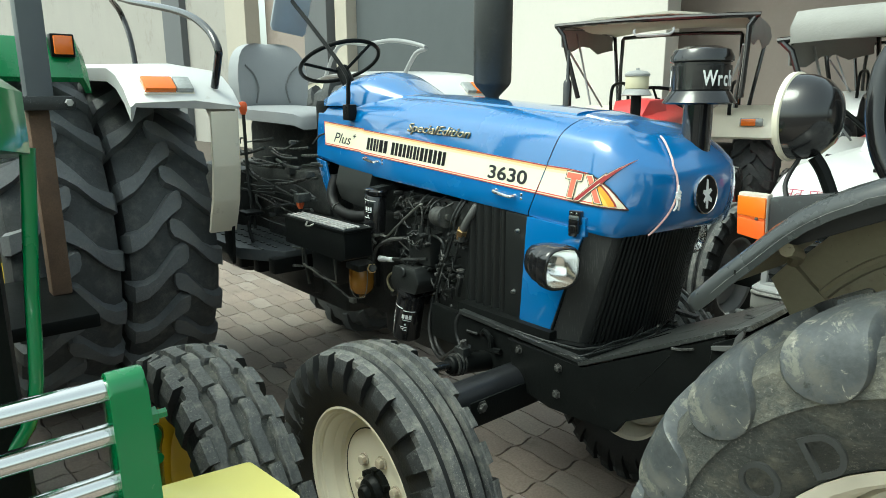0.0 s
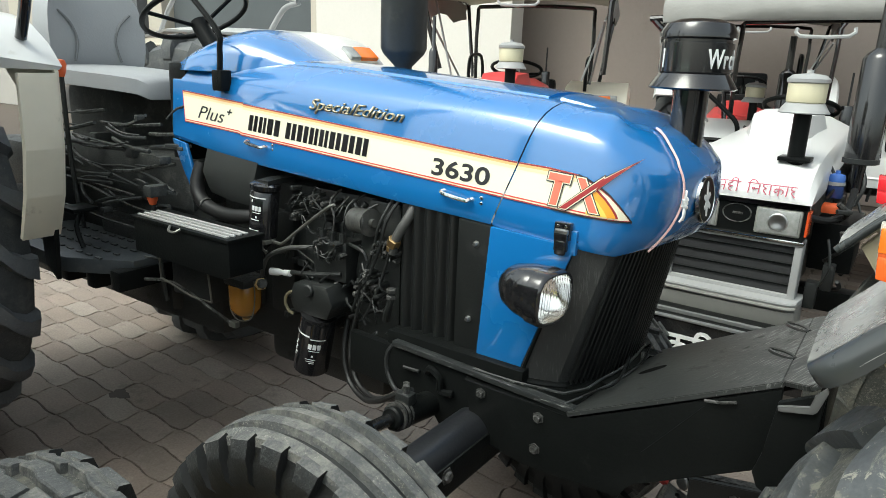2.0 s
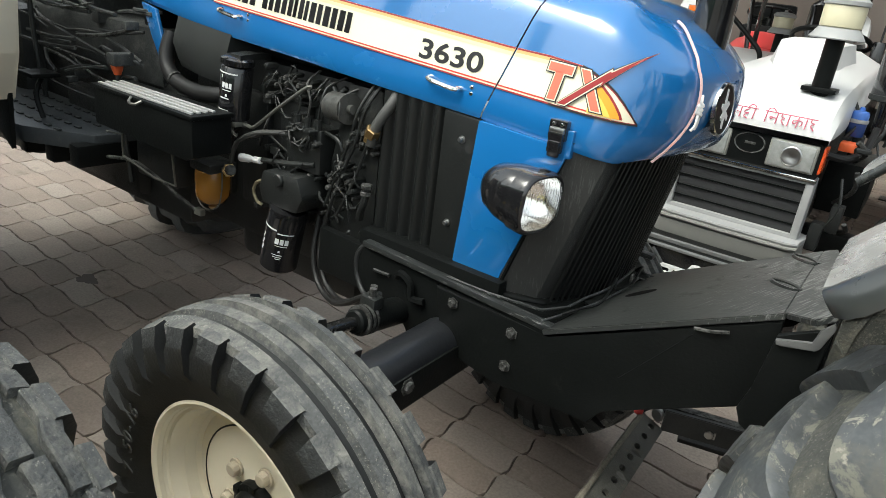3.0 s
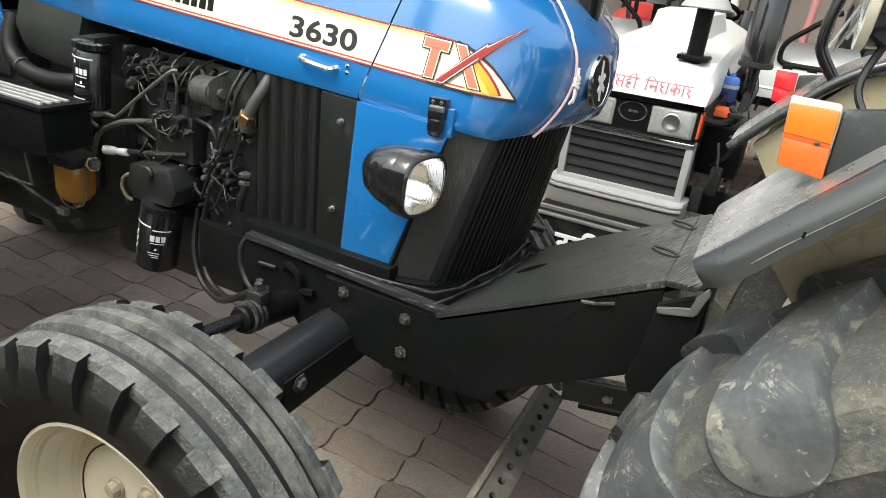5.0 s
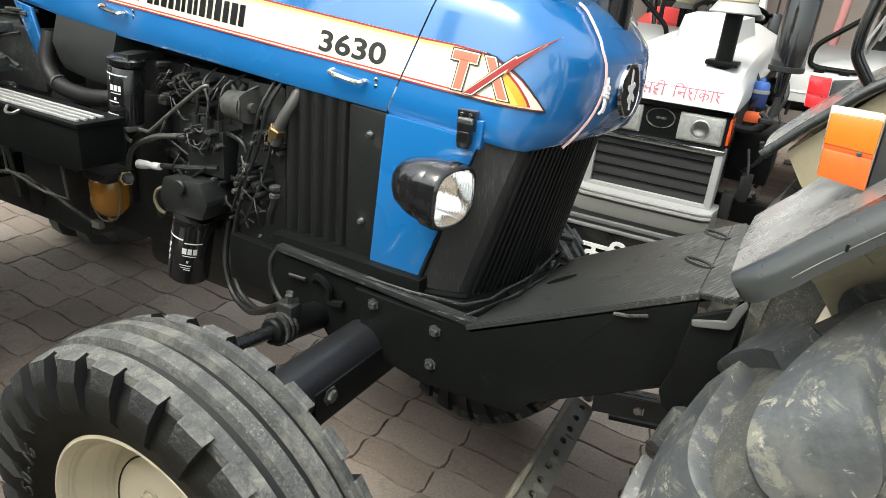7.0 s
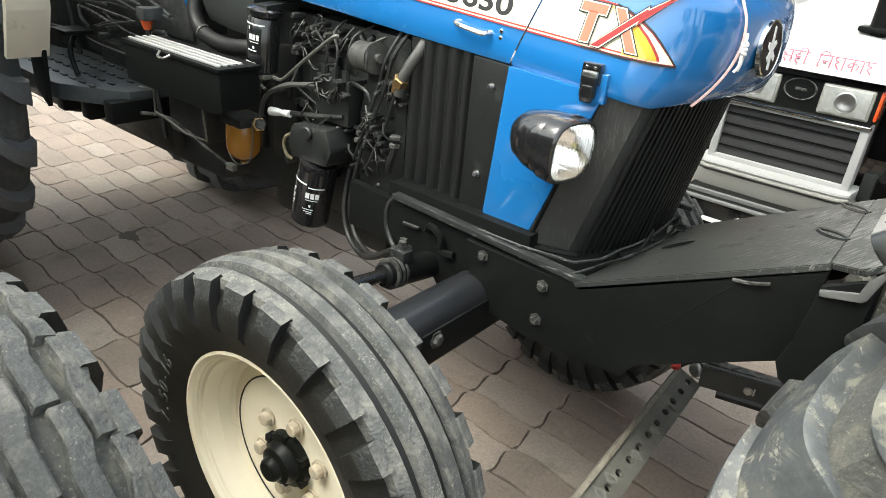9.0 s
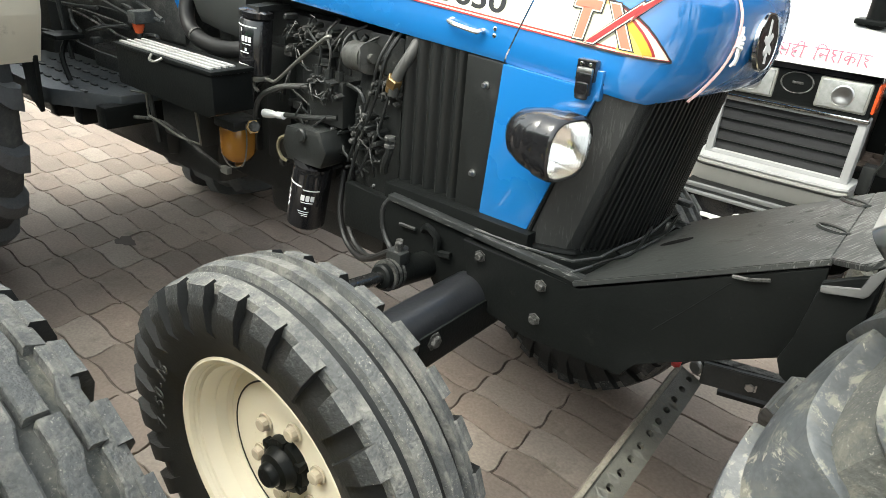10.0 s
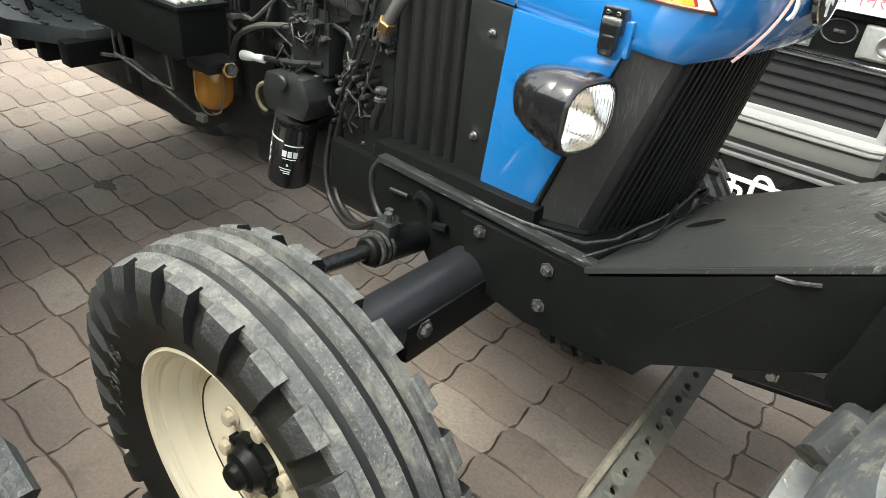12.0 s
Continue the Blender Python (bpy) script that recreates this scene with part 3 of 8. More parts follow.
def rear_wheel(parent, c, R=0.70, W=0.36, rim_r=0.38, lugs=21, hand=1, rim=None, rubber=None, side=-1, label="", lug_h=0.038, lug_w=0.055, split=False, worn=False):
    """A driven wheel: carcass with slanted chevron bars, rim and hub. hand: the way the bars point."""
    m = Matrix.Translation(c)
    h = W / 2
    rim = rim or CREAM
    rubber = rubber or LUG
    bm = lathe([(rim_r - 0.02, -h * 0.62), (rim_r, -h * 0.66), (rim_r - 0.03, -h * 0.5), (rim_r - 0.05, 0), (rim_r - 0.03, h * 0.5), (rim_r, h * 0.66), (rim_r - 0.02, h * 0.62), (rim_r - 0.06, h * 0.1), (rim_r - 0.12, 0.0), (0.12, -0.02 * side), (0.11, 0.06 * side), (0.0, 0.06 * side)], axis="y", n=48)
    bmesh.ops.transform(bm, matrix=m, verts=bm.verts)
    rimob = part("rear_wheel", bm, rim, parent, label)
    Rc = R - lug_h
    tp = [(rim_r, -h * 0.62), (rim_r + 0.05, -h * 0.86), (rim_r + 0.12, -h * 0.98), (Rc - 0.09, -h * 1.0), (Rc - 0.035, -h * 0.93), (Rc - 0.012, -h * 0.75), (Rc, -h * 0.3), (Rc, h * 0.3), (Rc - 0.012, h * 0.75), (Rc - 0.035, h * 0.93), (Rc - 0.09, h * 1.0), (rim_r + 0.12, h * 0.98), (rim_r + 0.05, h * 0.86), (rim_r, h * 0.62)]
    bm = lathe(tp, axis="y", n=72)
    # chevron bars: from past the centre line out over the shoulder
    for sd in (-1, 1):
        for k in range(1 if split else lugs):
            a0 = 0.0 if split else 2 * math.pi * (k + (0.5 if sd > 0 else 0)) / lugs
            st = []
            course = ((-0.16, -0.03, -0.004, 0.7), (-0.10, -0.015, 0.0, 1.25), (0.08, 0.02, 0.0, 1.35), (0.30, 0.10, -0.002, 1.0), (0.52, 0.20, -0.006, 0.9), (0.72, 0.255, -0.012, 1.05), (0.93, 0.285, -0.030, 1.2), (1.02, 0.29, -0.070, 1.2), (1.02, 0.295, -0.115, 1.0))
            if worn:
                # wide lugs with half-round ends that lap over the shoulder
                course = ((-0.10, 0.0, -0.002, 0.8), (0.10, 0.03, 0.0, 1.0), (0.40, 0.11, -0.002, 1.25), (0.70, 0.18, -0.010, 1.6), (0.92, 0.215, -0.030, 1.85), (1.02, 0.225, -0.062, 1.85), (1.035, 0.228, -0.082, 1.65), (1.035, 0.228, -0.100, 1.25), (1.03, 0.228, -0.112, 0.75), (1.02, 0.228, -0.117, 0.3))
                for _ in range(2):
                    soft_ = [course[0]]
                    for p, q in zip(course, course[1:]):
                        soft_ += [tuple(0.75 * u + 0.25 * v for u, v in zip(p, q)), tuple(0.25 * u + 0.75 * v for u, v in zip(p, q))]
                    course = soft_ + [course[-1]]
            for f, da, dr, wk in course:
                st.append((sd * h * f, a0 + hand * da * 0.62 / R * 0.8, R + dr, lug_w * wk))
            rings = []
            for i, (y, a, r, w) in enumerate(st):
                hw_t, hw_b = 0.5 * w / r, 0.5 * (w + 0.024) / r
                low = r - lug_h - 0.012
                yi = y - sd * (0.03 if i >= len(st) - 2 else 0.0)
                if worn:
                    # the lug's height turns from outward to sideways across the shoulder
                    g = min(1.0, max(0.0, (abs(y) / h - 0.80) / 0.22))
                    u, v = math.cos(g * math.pi / 2), math.sin(g * math.pi / 2)
                    hw_b = 0.5 * (w + 0.012) / r
                    ring = [(k_, d) for k_, d in ((0, lug_h + 0.010), (-1.0, 0.004), (-0.94, 0.0), (0.0, 0.0), (0.94, 0.0), (1.0, 0.004), (1, lug_h + 0.010))]
                    pts = []
                    for q, (k_, d) in enumerate(ring):
                        ang = a + (-hw_b if q == 0 else hw_b if q == 6 else k_ * hw_t)
                        rr, yy = r - d * u, y - sd * d * v
                        pts.append((rr * math.cos(ang), yy, rr * math.sin(ang)))
                    rings.append(pts)
                    continue
                rings.append([(low * math.cos(a - hw_b), yi, low * math.sin(a - hw_b)), (r * math.cos(a - hw_t), y, r * math.sin(a - hw_t)), (r * math.cos(a + hw_t), y, r * math.sin(a + hw_t)), (low * math.cos(a + hw_b), yi, low * math.sin(a + hw_b))])
            if split:
                first = part("tread_bar", loft(rings), rubber, rimob, smooth=38 if worn else 30)
                for q in range(lugs):
                    o = first if q == 0 else new("tread_bar", first.data)
                    o.parent = rimob
                    o.matrix_basis = m @ Matrix.Rotation(2 * math.pi * (q + (0.5 if sd > 0 else 0)) / lugs, 4, "Y")
            else:
                loft(rings, bm=bm)
    bmesh.ops.transform(bm, matrix=m, verts=bm.verts)
    part("tyre", bm, CARCASS if rubber is LUG else MUDSIDE, rimob, "black rubber tractor tyre with deep chevron bars", smooth=30, kind="" if split else "stuff")
    bm = cyl(0.09, (c[0], c[1], c[2]), (c[0], c[1] + side * 0.14, c[2]), 20, bev=0.01)
    part("hub", bm, BLACK, rimob)
    return rimob

# ---- setting ----
bm = bmesh.new()
bmesh.ops.create_grid(bm, x_segments=1, y_segments=1, size=400)
bmesh.ops.transform(bm, matrix=Matrix.Translation((0, 0, -0.008)), verts=bm.verts)
ground = part("ground", bm, JOINT, None, "sandy bed under the yard's concrete pavers", smooth=0)
tagged(ground, category="ground", kind="structure")

bm = box(-7.0, -3.6, 6.2, 6.5, 0, 7.0, 0.01)
tagged(part("wall_showroom", bm, WALLWHITE, None, "white plastered showroom wall", smooth=0), category="wall", kind="structure")
# flat panel whose dark colour stands for the unlit inside of the opening
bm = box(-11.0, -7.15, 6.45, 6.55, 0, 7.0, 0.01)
tagged(part("wall_opening", bm, DIMOPENING, None, "dark panel for the showroom's dim opening", smooth=0), category="wall", kind="structure")
for x0, x1, y, mt, lb in ((-11.52, -11.07, 6.25, WALLCREAM, "cream painted door frame"), (-12.68, -11.70, 6.15, WALLGREY, "grey painted column"), (-15.8, -12.7, 6.75, WALLBROWN, "recess with its shade put into the brown colour"), (-17.1, -15.84, 6.2, WALLCREAM, "cream plastered column"), (-20.4, -17.1, 6.35, WALLBEIGE, "beige plastered panel"), (-22.0, -20.4, 6.15, WALLGREY, "grey painted column"), (-60.0, -22.0, 6.4, WALLBEIGE, "beige plastered wall"), (-7.17, -7.02, 6.25, WALLCREAM, "pale window frame")):
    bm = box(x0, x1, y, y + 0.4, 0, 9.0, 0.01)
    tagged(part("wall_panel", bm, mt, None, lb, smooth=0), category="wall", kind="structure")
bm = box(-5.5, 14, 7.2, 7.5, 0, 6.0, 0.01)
tagged(part("wall_shed", bm, WALLBROWN, None, "plastered shed wall, shade put into its brownish grey", smooth=0), category="wall", kind="structure")
# unseen slab overhead, added to keep sky light off the shed wall
bm = box(-3.6, 14, 4.6, 7.25, 4.3, 4.45, 0.01)
tagged(part("ceiling_shed", bm, WALLBROWN, None, "unseen roof slab that shades the shed wall", smooth=0), category="ceiling", kind="structure")

# ---- blue tractor ----
blue = thing("tractor", pose(0, 0, 0), "blue tractor with cream stripe decal and black front bumper", "tractor", "tractors in the yard")


def lerp(t, xs, ys):
    return float(np.interp(t, xs, ys))


HC = 0.012


def hood_zb(x):
    return lerp(x, (-1.06, -0.86, -0.686, -0.38, -0.18, 0.06, 0.25, 0.34, 0.41), (1.066, 1.042, 1.026, 1.009, 0.996, 0.984, 0.969, 0.957, 0.965))


def hood_zs(x):
    return lerp(x, (-1.06, -0.5, 0.0, 0.13, 0.24, 0.30, 0.36, 0.41), (1.262, 1.245, 1.215, 1.203, 1.188, 1.173, 1.145, 1.124))


def hood_zt(x):
    return lerp(x, (-1.06, -0.5, 0.1, 0.18, 0.24, 0.30), (1.314, 1.294, 1.250, 1.237, 1.226, 1.208))


# plan of the nose from the side to its middle: x and half width
FRONT = [(0.240, 0.2367), (0.270, 0.2348), (0.297, 0.2305), (0.319, 0.2235), (0.337, 0.2145), (0.353, 0.2025), (0.367, 0.1875), (0.380, 0.168), (0.391, 0.144), (0.3995, 0.115), (0.4055, 0.083), (0.4095, 0.050), (0.4115, 0.020), (0.412, 0.0)]
XN = FRONT[0][0]
LEVELS = [(0.0, 0.007), (0.05, 0.001), (0.20, 0.0), (0.40, 0.0), (0.62, 0.0), (0.84, 0.001), (0.95, 0.005), (1.0, 0.012)]
TOPS = [(0.10, 0.33), (0.22, 0.60), (0.36, 0.80), (0.55, 0.92), (0.8, 0.985), (1.0, 1.0)]
BROW = [(0.06, 0.14), (0.27, 0.50), (0.40, 0.62), (0.58, 0.76), (0.8, 0.90), (1.0, 1.0)]
NL = len(LEVELS) + len(TOPS)


def hood_w(x):
    if x <= XN:
        return FRONT[0][1]
    return lerp(x, [p[0] for p in FRONT], [p[1] for p in FRONT])


def hood_normal(x, w):
    """The plan's outward normal on the near side, over the outline point of half width w."""
    if x <= XN:
        return Vector((0.0, -1.0, 0.0))
    i = min(range(len(FRONT)), key=lambda q: abs(FRONT[q][1] - w))
    a, b = FRONT[max(i - 1, 0)], FRONT[min(i + 1, len(FRONT) - 1)]
    if i == len(FRONT) - 1:
        return Vector((1.0, 0.0, 0.0))
    return Vector((a[1] - b[1], -(b[0] - a[0]), 0)).normalized()


def hood_inset(z, x, w):
    """The sides lean in towards the top; the front is undercut below."""
    n = hood_normal(x, w)
    return abs(n.y) * 0.17 * (z - 0.984) + abs(n.x) * lerp(z, (0.955, 0.985, 1.02, 1.055), (0.034, 0.018, 0.006, 0.0))


def hood_point(x, w, k, sd=-1):
    """The hood's skin over the outline point x, half width w; level k from the bottom edge to the spine."""
    n = hood_normal(x, w)
    zb, zs = hood_zb(x), hood_zs(x)
    sx = min(x, 0.19 + 0.30 * max(0.0, min(x, XN + 0.04) - 0.19))
    f, extra = LEVELS[min(k, len(LEVELS) - 1)]
    z = zb + f * (zs - zb)
    q = Vector((x, -w, 0)) - n * (hood_inset(z, x, w) + extra)
    if k >= len(LEVELS):
        g = n.x * n.x
        f, zf = [(1 - g) * a + g * b for a, b in zip(TOPS[k - len(LEVELS)], BROW[k - len(LEVELS)])]
        q = q.lerp(Vector((sx, 0, 0)), f)
        z = zs + zf * (hood_zt(sx) - zs)
    # the nose's front stands slightly askew to the bonnet's length
    wide = 1.0 if sd < 0 else lerp(x, (0.0, 0.30), (1.0, 1.11))
    return Vector((q.x - (0.08 if sd < 0 else 0.20) * sd * q.y * lerp(x, (XN, 0.38), (0, 1)), HC - sd * q.y * wide, z))


def seam_at(z):
    return 0.058 + 0.346 * (z - 0.984)


def seam_x(k):
    if k < len(LEVELS):
        return 0.058 + 0.073 * LEVELS[k][0]
    return 0.131 + 0.030 * TOPS[k - len(LEVELS)][0]


def rear_x(k):
    return -1.063 - 0.028 * LEVELS[min(k, len(LEVELS) - 1)][0]


def shell(cols):
    """A sheet-metal skin over columns of points."""
    t = bmesh.new()
    vr = [[t.verts.new(p) for p in c] for c in cols]
    for a, b in zip(vr, vr[1:]):
        for i in range(len(a) - 1):
            if (a[i].co - b[i].co).length < 1e-6 and (a[i + 1].co - b[i + 1].co).length < 1e-6:
                continue
            t.faces.new((a[i], a[i + 1], b[i + 1], b[i]))
    bmesh.ops.remove_doubles(t, verts=t.verts, dist=1e-5)
    bmesh.ops.recalc_face_normals(t, faces=t.faces)
    return t


def hood_half(sd):
    cols = []
    for i in range(24):
        f = i / 23
        xs = [rear_x(k) + f * (seam_x(k) - 0.0016 - rear_x(k)) for k in range(NL)]
        cols.append([hood_point(xs[k], hood_w(xs[k]), k, sd) for k in range(NL)][::-1])
    return shell(cols)


hood = part("hood", hood_half(-1), BLUE, blue, "blue sheet-metal bonnet side", smooth=30)
part("hood_far_side", hood_half(1), BLUE, blue, "blue sheet-metal bonnet, far side", smooth=30)
ncols = []
for i in range(10):
    f = i / 9
    xs = [seam_x(k) + 0.0016 + f * (XN - seam_x(k) - 0.0016) for k in range(NL)]
    ncols.append([hood_point(xs[k], hood_w(xs[k]), k) for k in range(NL)])
for (xa, wa), (xb, wb) in zip(FRONT, FRONT[1:]):
    ncols.append([(hood_point(xa, wa, k) + hood_point(xb, wb, k)) / 2 for k in range(NL)])
    ncols.append([hood_point(xb, wb, k) for k in range(NL)])
fcols = []
for i in range(10):
    xs = [seam_x(k) + 0.0016 + i / 9 * (XN - seam_x(k) - 0.0016) for k in range(NL)]
    fcols.append([hood_point(xs[k], hood_w(xs[k]), k, 1) for k in range(NL)])
fcols += [[hood_point(x, w, k, 1) for k in range(NL)] for x, w in FRONT[1:-1]]
nose = part("nose_cover", shell(ncols + fcols[::-1]), BLUE, blue, "blue hinged nose of the bonnet", smooth=70)
# black block added inside for the shade in the seams and under the hood edge
lin = bmesh.new()
addbox(lin, -1.0, 0.22, -0.175, 0.20, 1.10, 1.185, 0.01)
part("hood_dark_fill", lin, BLACK, blue)
# raised band along the bonnet's top, and the plate over the nose with its lifted rear edge
bm = loft([[(x, HC + y, hood_zt(x) - 0.012 + dz) for y, dz in ((-0.115, -0.006), (-0.100, 0.010), (-0.07, 0.015), (0.0, 0.018), (0.07, 0.015), (0.100, 0.010), (0.115, -0.006))] for x in (-0.80, -0.5, -0.2, 0.05, 0.105)], caps=True)
part("hood_ridge", bm, BLUE, blue, smooth=30)
bm = loft([[(x, HC + y * s, z + dz) for y, dz in ((-0.105, -0.012), (-0.092, 0.006), (-0.06, 0.011), (0.0, 0.013), (0.06, 0.011), (0.092, 0.006), (0.105, -0.012))] for x, s, z in ((0.128, 1.0, 1.240), (0.20, 0.98, 1.226), (0.27, 0.9, 1.200), (0.32, 0.8, 1.172), (0.345, 0.72, 1.152))], caps=True)
part("nose_ridge", bm, BLUE, blue, smooth=30)


def side_y(x, z):
    """Where the bonnet's near side lies at x and the height z."""
    row = []
    for px in [x - 0.02, x, x + 0.02] if x < XN - 0.02 else [XN - 0.06] + [p[0] for p in FRONT]:
        w = hood_w(px)
        zb, zs = hood_zb(px), hood_zs(px)
        ex = lerp((z - zb) / (zs - zb), [l[0] for l in LEVELS], [l[1] for l in LEVELS])
        q = Vector((px, -w, 0)) - hood_normal(px, w) * (hood_inset(z, px, w) + ex)
        row.append((q.x + 0.08 * q.y * lerp(px, (XN, 0.38), (0, 1)), q.y + HC))
    return lerp(x, [p[0] for p in row], [p[1] for p in row])


def decal(name, top, bot, material, parent, xl, xr, off=0.0015, n=50, label=""):
    """A thin film on the bonnet's side between two lines z(x) and two ends x(z)."""
    t = bmesh.new()
    rows = []
    for i in range(n + 1):
        col = []
        for k in range(5):
            x = xl(0) + (xr(0) - xl(0)) * i / n
            for _ in range(2):
                z = bot(x) + (top(x) - bot(x)) * k / 4
                x = xl(z) + (xr(z) - xl(z)) * i / n
            col.append(t.verts.new((x, side_y(x, z) - off, z)))
        rows.append(col)
    for a, b in zip(rows, rows[1:]):
        for k in range(4):
            t.faces.new((a[k], b[k], b[k + 1], a[k + 1]))
    return part(name, t, material, parent, label, smooth=30)


def on_side(x, z, slope=-3.6, off=0.004):
    """A drawing plane on the bonnet's side: its x along the side, its y up the leaning side."""
    turn = math.degrees(math.atan2(side_y(x + 0.04, z) - side_y(x, z), 0.04))
    return Matrix.Translation((x, side_y(x, z) - off, z)) @ Matrix.Rotation(radians(turn), 4, "Z") @ Matrix.Rotation(radians(-slope), 4, "Y") @ Matrix.Rotation(radians(90 - 9.6), 4, "X")


def fitted(name, s, x, z, w, h, material, parent, slope=-3.6, off=0.002, extrude=0.0003, shear=0.0, bold=0.0, label=""):
    """Lettering scaled to the width w and the height h of its first letter's row, from the foot point (x, z)."""
    o = text(name, s, 1.0, material, parent, Matrix.Identity(4), 0.0, shear, bold, label=label)
    co = np.array([v.co for v in o.data.vertices])
    lo, hi = co.min(0), co.max(0)
    k = Matrix.Diagonal((w / (hi[0] - lo[0]), h / (hi[1] - lo[1]), 1, 1)) @ Matrix.Translation((-lo[0], -lo[1], 0))
    o.data.transform(on_side(x, z, slope, off) @ k)
    for v in o.data.vertices:
        v.co.y = side_y(v.co.x, v.co.z) - off
    if extrude > 0.001:
        t = bmesh.new()
        t.from_mesh(o.data)
        r = bmesh.ops.extrude_face_region(t, geom=t.faces[:])
        bmesh.ops.translate(t, verts=[v for v in r["geom"] if isinstance(v, bmesh.types.BMVert)], vec=(0, -extrude, 0))
        bmesh.ops.recalc_face_normals(t, faces=t.faces)
        t.to_mesh(o.data)
    return o


def rear_top(x):
    return 1.2055 - 0.0745 * (x + 1.033)


def rear_bot(x):
    return 1.117 - 0.062 * (x + 1.007)


def st_bot(x):
    return lerp(x, (-0.757, 0.074, 0.345), (1.0985, 1.045, 1.0275))


def st_top(x):
    return lerp(x, (-0.757, 0.099, 0.178, 0.236, 0.262, 0.285, 0.302, 0.318, 0.329, 0.337, 0.3405), (1.182, 1.120, 1.1165, 1.110, 1.101, 1.089, 1.077, 1.061, 1.047, 1.035, 1.029))


DECPEACH = mat("peach_decal", (0.79, 0.64, 0.40), 0.4, var=0.04)
DECAPRICOT = mat("apricot_decal", (0.78, 0.44, 0.17), 0.4, var=0.05)
DECMAROON = mat("maroon_decal", (0.30, 0.020, 0.022), 0.4, var=0.05)
DECYELLOW = mat("yellow_decal", (0.85, 0.58, 0.10), 0.4, var=0.05)
plain = lambda v: (lambda z: v)
rear_end = lambda z: -1.007 - 0.30 * (z - 1.117)
seam_l = lambda z: seam_at(z) - 0.0018
seam_r = lambda z: seam_at(z) + 0.0018
for top, bot, xl, xr, par in ((rear_top, rear_bot, rear_end, plain(-0.757), hood), (st_top, st_bot, plain(-0.757), seam_l, hood), (st_top, st_bot, seam_r, plain(0.3405), nose)):
    tipped = par is nose
    far_end = plain(0.235) if tipped else xr
    decal("stripe_decal", top, bot, DECAL, par, xl, xr, 0.0012, 60, "cream stripe decal")
    decal("stripe_edge", top, lambda x: top(x) - 0.0032, DECMAROON, par, xl, xr, 0.0020)
    decal("stripe_edge", lambda x: top(x) - 0.0032, lambda x: top(x) - 0.0085, DECAPRICOT, par, xl, far_end, 0.0019)
    decal("stripe_edge", lambda x: top(x) - 0.0085, lambda x: top(x) - 0.0150, DECPEACH, par, xl, far_end, 0.0018)
    decal("stripe_edge", lambda x: bot(x) + 0.0028, bot, DECMAROON, par, xl, xr, 0.0020)
    decal("stripe_edge", lambda x: bot(x) + 0.0082, lambda x: bot(x) + 0.0056, DECRED, par, xl, plain(0.300) if tipped else xr, 0.0020)
decal("stripe_edge", rear_top, rear_bot, DECRED, hood, rear_end, lambda z: rear_end(z) + 0.0022, 0.0022, 2)
# dark outline round the rounded end, and the sun-coloured wedge inside it
decal("stripe_edge", lambda x: st_top(x) + 0.0012, lambda x: st_top(x) - 0.0022, DECTEXT, nose, plain(0.236), plain(0.341), 0.0024, 24)
decal("stripe_edge", lambda x: st_bot(x) + 0.0018, lambda x: st_bot(x) - 0.0012, DECTEXT, nose, plain(0.19), plain(0.341), 0.0024, 24)
arc = lambda x: lerp(x, (0.262, 0.280, 0.296, 0.308, 0.316, 0.3195), (1.094, 1.084, 1.070, 1.056, 1.044, 1.036))
foot_ = lambda x: st_bot(x) + 0.0052
decal("stripe_tip", arc, foot_, DECMAROON, nose, plain(0.262), plain(0.3195), 0.0022, 16)
decal("stripe_tip", lambda x: arc(x + 0.0026) - 0.0026, foot_, DECORANGE, nose, plain(0.262), plain(0.3155), 0.0027, 16)
decal("stripe_tip", lambda x: arc(x + 0.014) - 0.008, foot_, DECYELLOW, nose, plain(0.262), plain(0.3040), 0.0031, 16)

fitted("lettering", "Plus", -0.949, 1.131, 0.118, 0.036, DECTEXT, hood, shear=0.25)
fitted("lettering", "+", -0.822, 1.148, 0.022, 0.017, DECTEXT, hood, shear=0.2, bold=0.02)
fitted("lettering", "3630", -0.107, 1.0695, 0.149, 0.0385, DECTEXT, hood, slope=-3.0, bold=0.022, label="bold black numerals")
# maker's name as plain dark shapes, a pair of short strips for each letter
x = -0.727
for word in ((0.041, 0.034, 0.053), (0.043, 0.044, 0.035, 0.035, 0.043, 0.045, 0.043)):
    for w in word:
        z = 1.1140 - 0.0626 * (x + 0.72)
        m = on_side(x, z, -3.6, 0.0016)
        t = box(0, w * 0.40, 0, 0.0415, 0, 0.0006, 0.0, m)
        addbox(t, w * 0.52, w - 0.006, 0, 0.0415, 0, 0.0006, 0.0, m)
        for v in t.verts:
            v.co.y = side_y(v.co.x, v.co.z) - 0.0022
        part("lettering", t, DECTEXT, hood, smooth=0)
        x += w
    x += 0.019
fitted("badge", "SpecialEdition", -0.503, 1.1760, 0.302, 0.036, mat("silver_gold_badge", (0.46, 0.40, 0.27), 0.32, 0.7, var=0.3, scale=60), hood, slope=-2.2, off=0.001, extrude=0.004, shear=0.35, bold=0.006, label="raised silver and gold script badge")


def flat_on_side(poly, off):
    """A flat film cut to a polygon, laid on the nose's side."""
    t = bmesh.new()
    vs = [t.verts.new((x, side_y(x, z) - off, z)) for x, z in poly]
    t.faces.new(vs)
    bmesh.ops.triangulate(t, faces=t.faces[:])
    bmesh.ops.subdivide_edges(t, edges=t.edges[:], cuts=3, use_grid_fill=True)
    for v in t.verts:
        v.co.y = side_y(v.co.x, v.co.z) - off
    return t


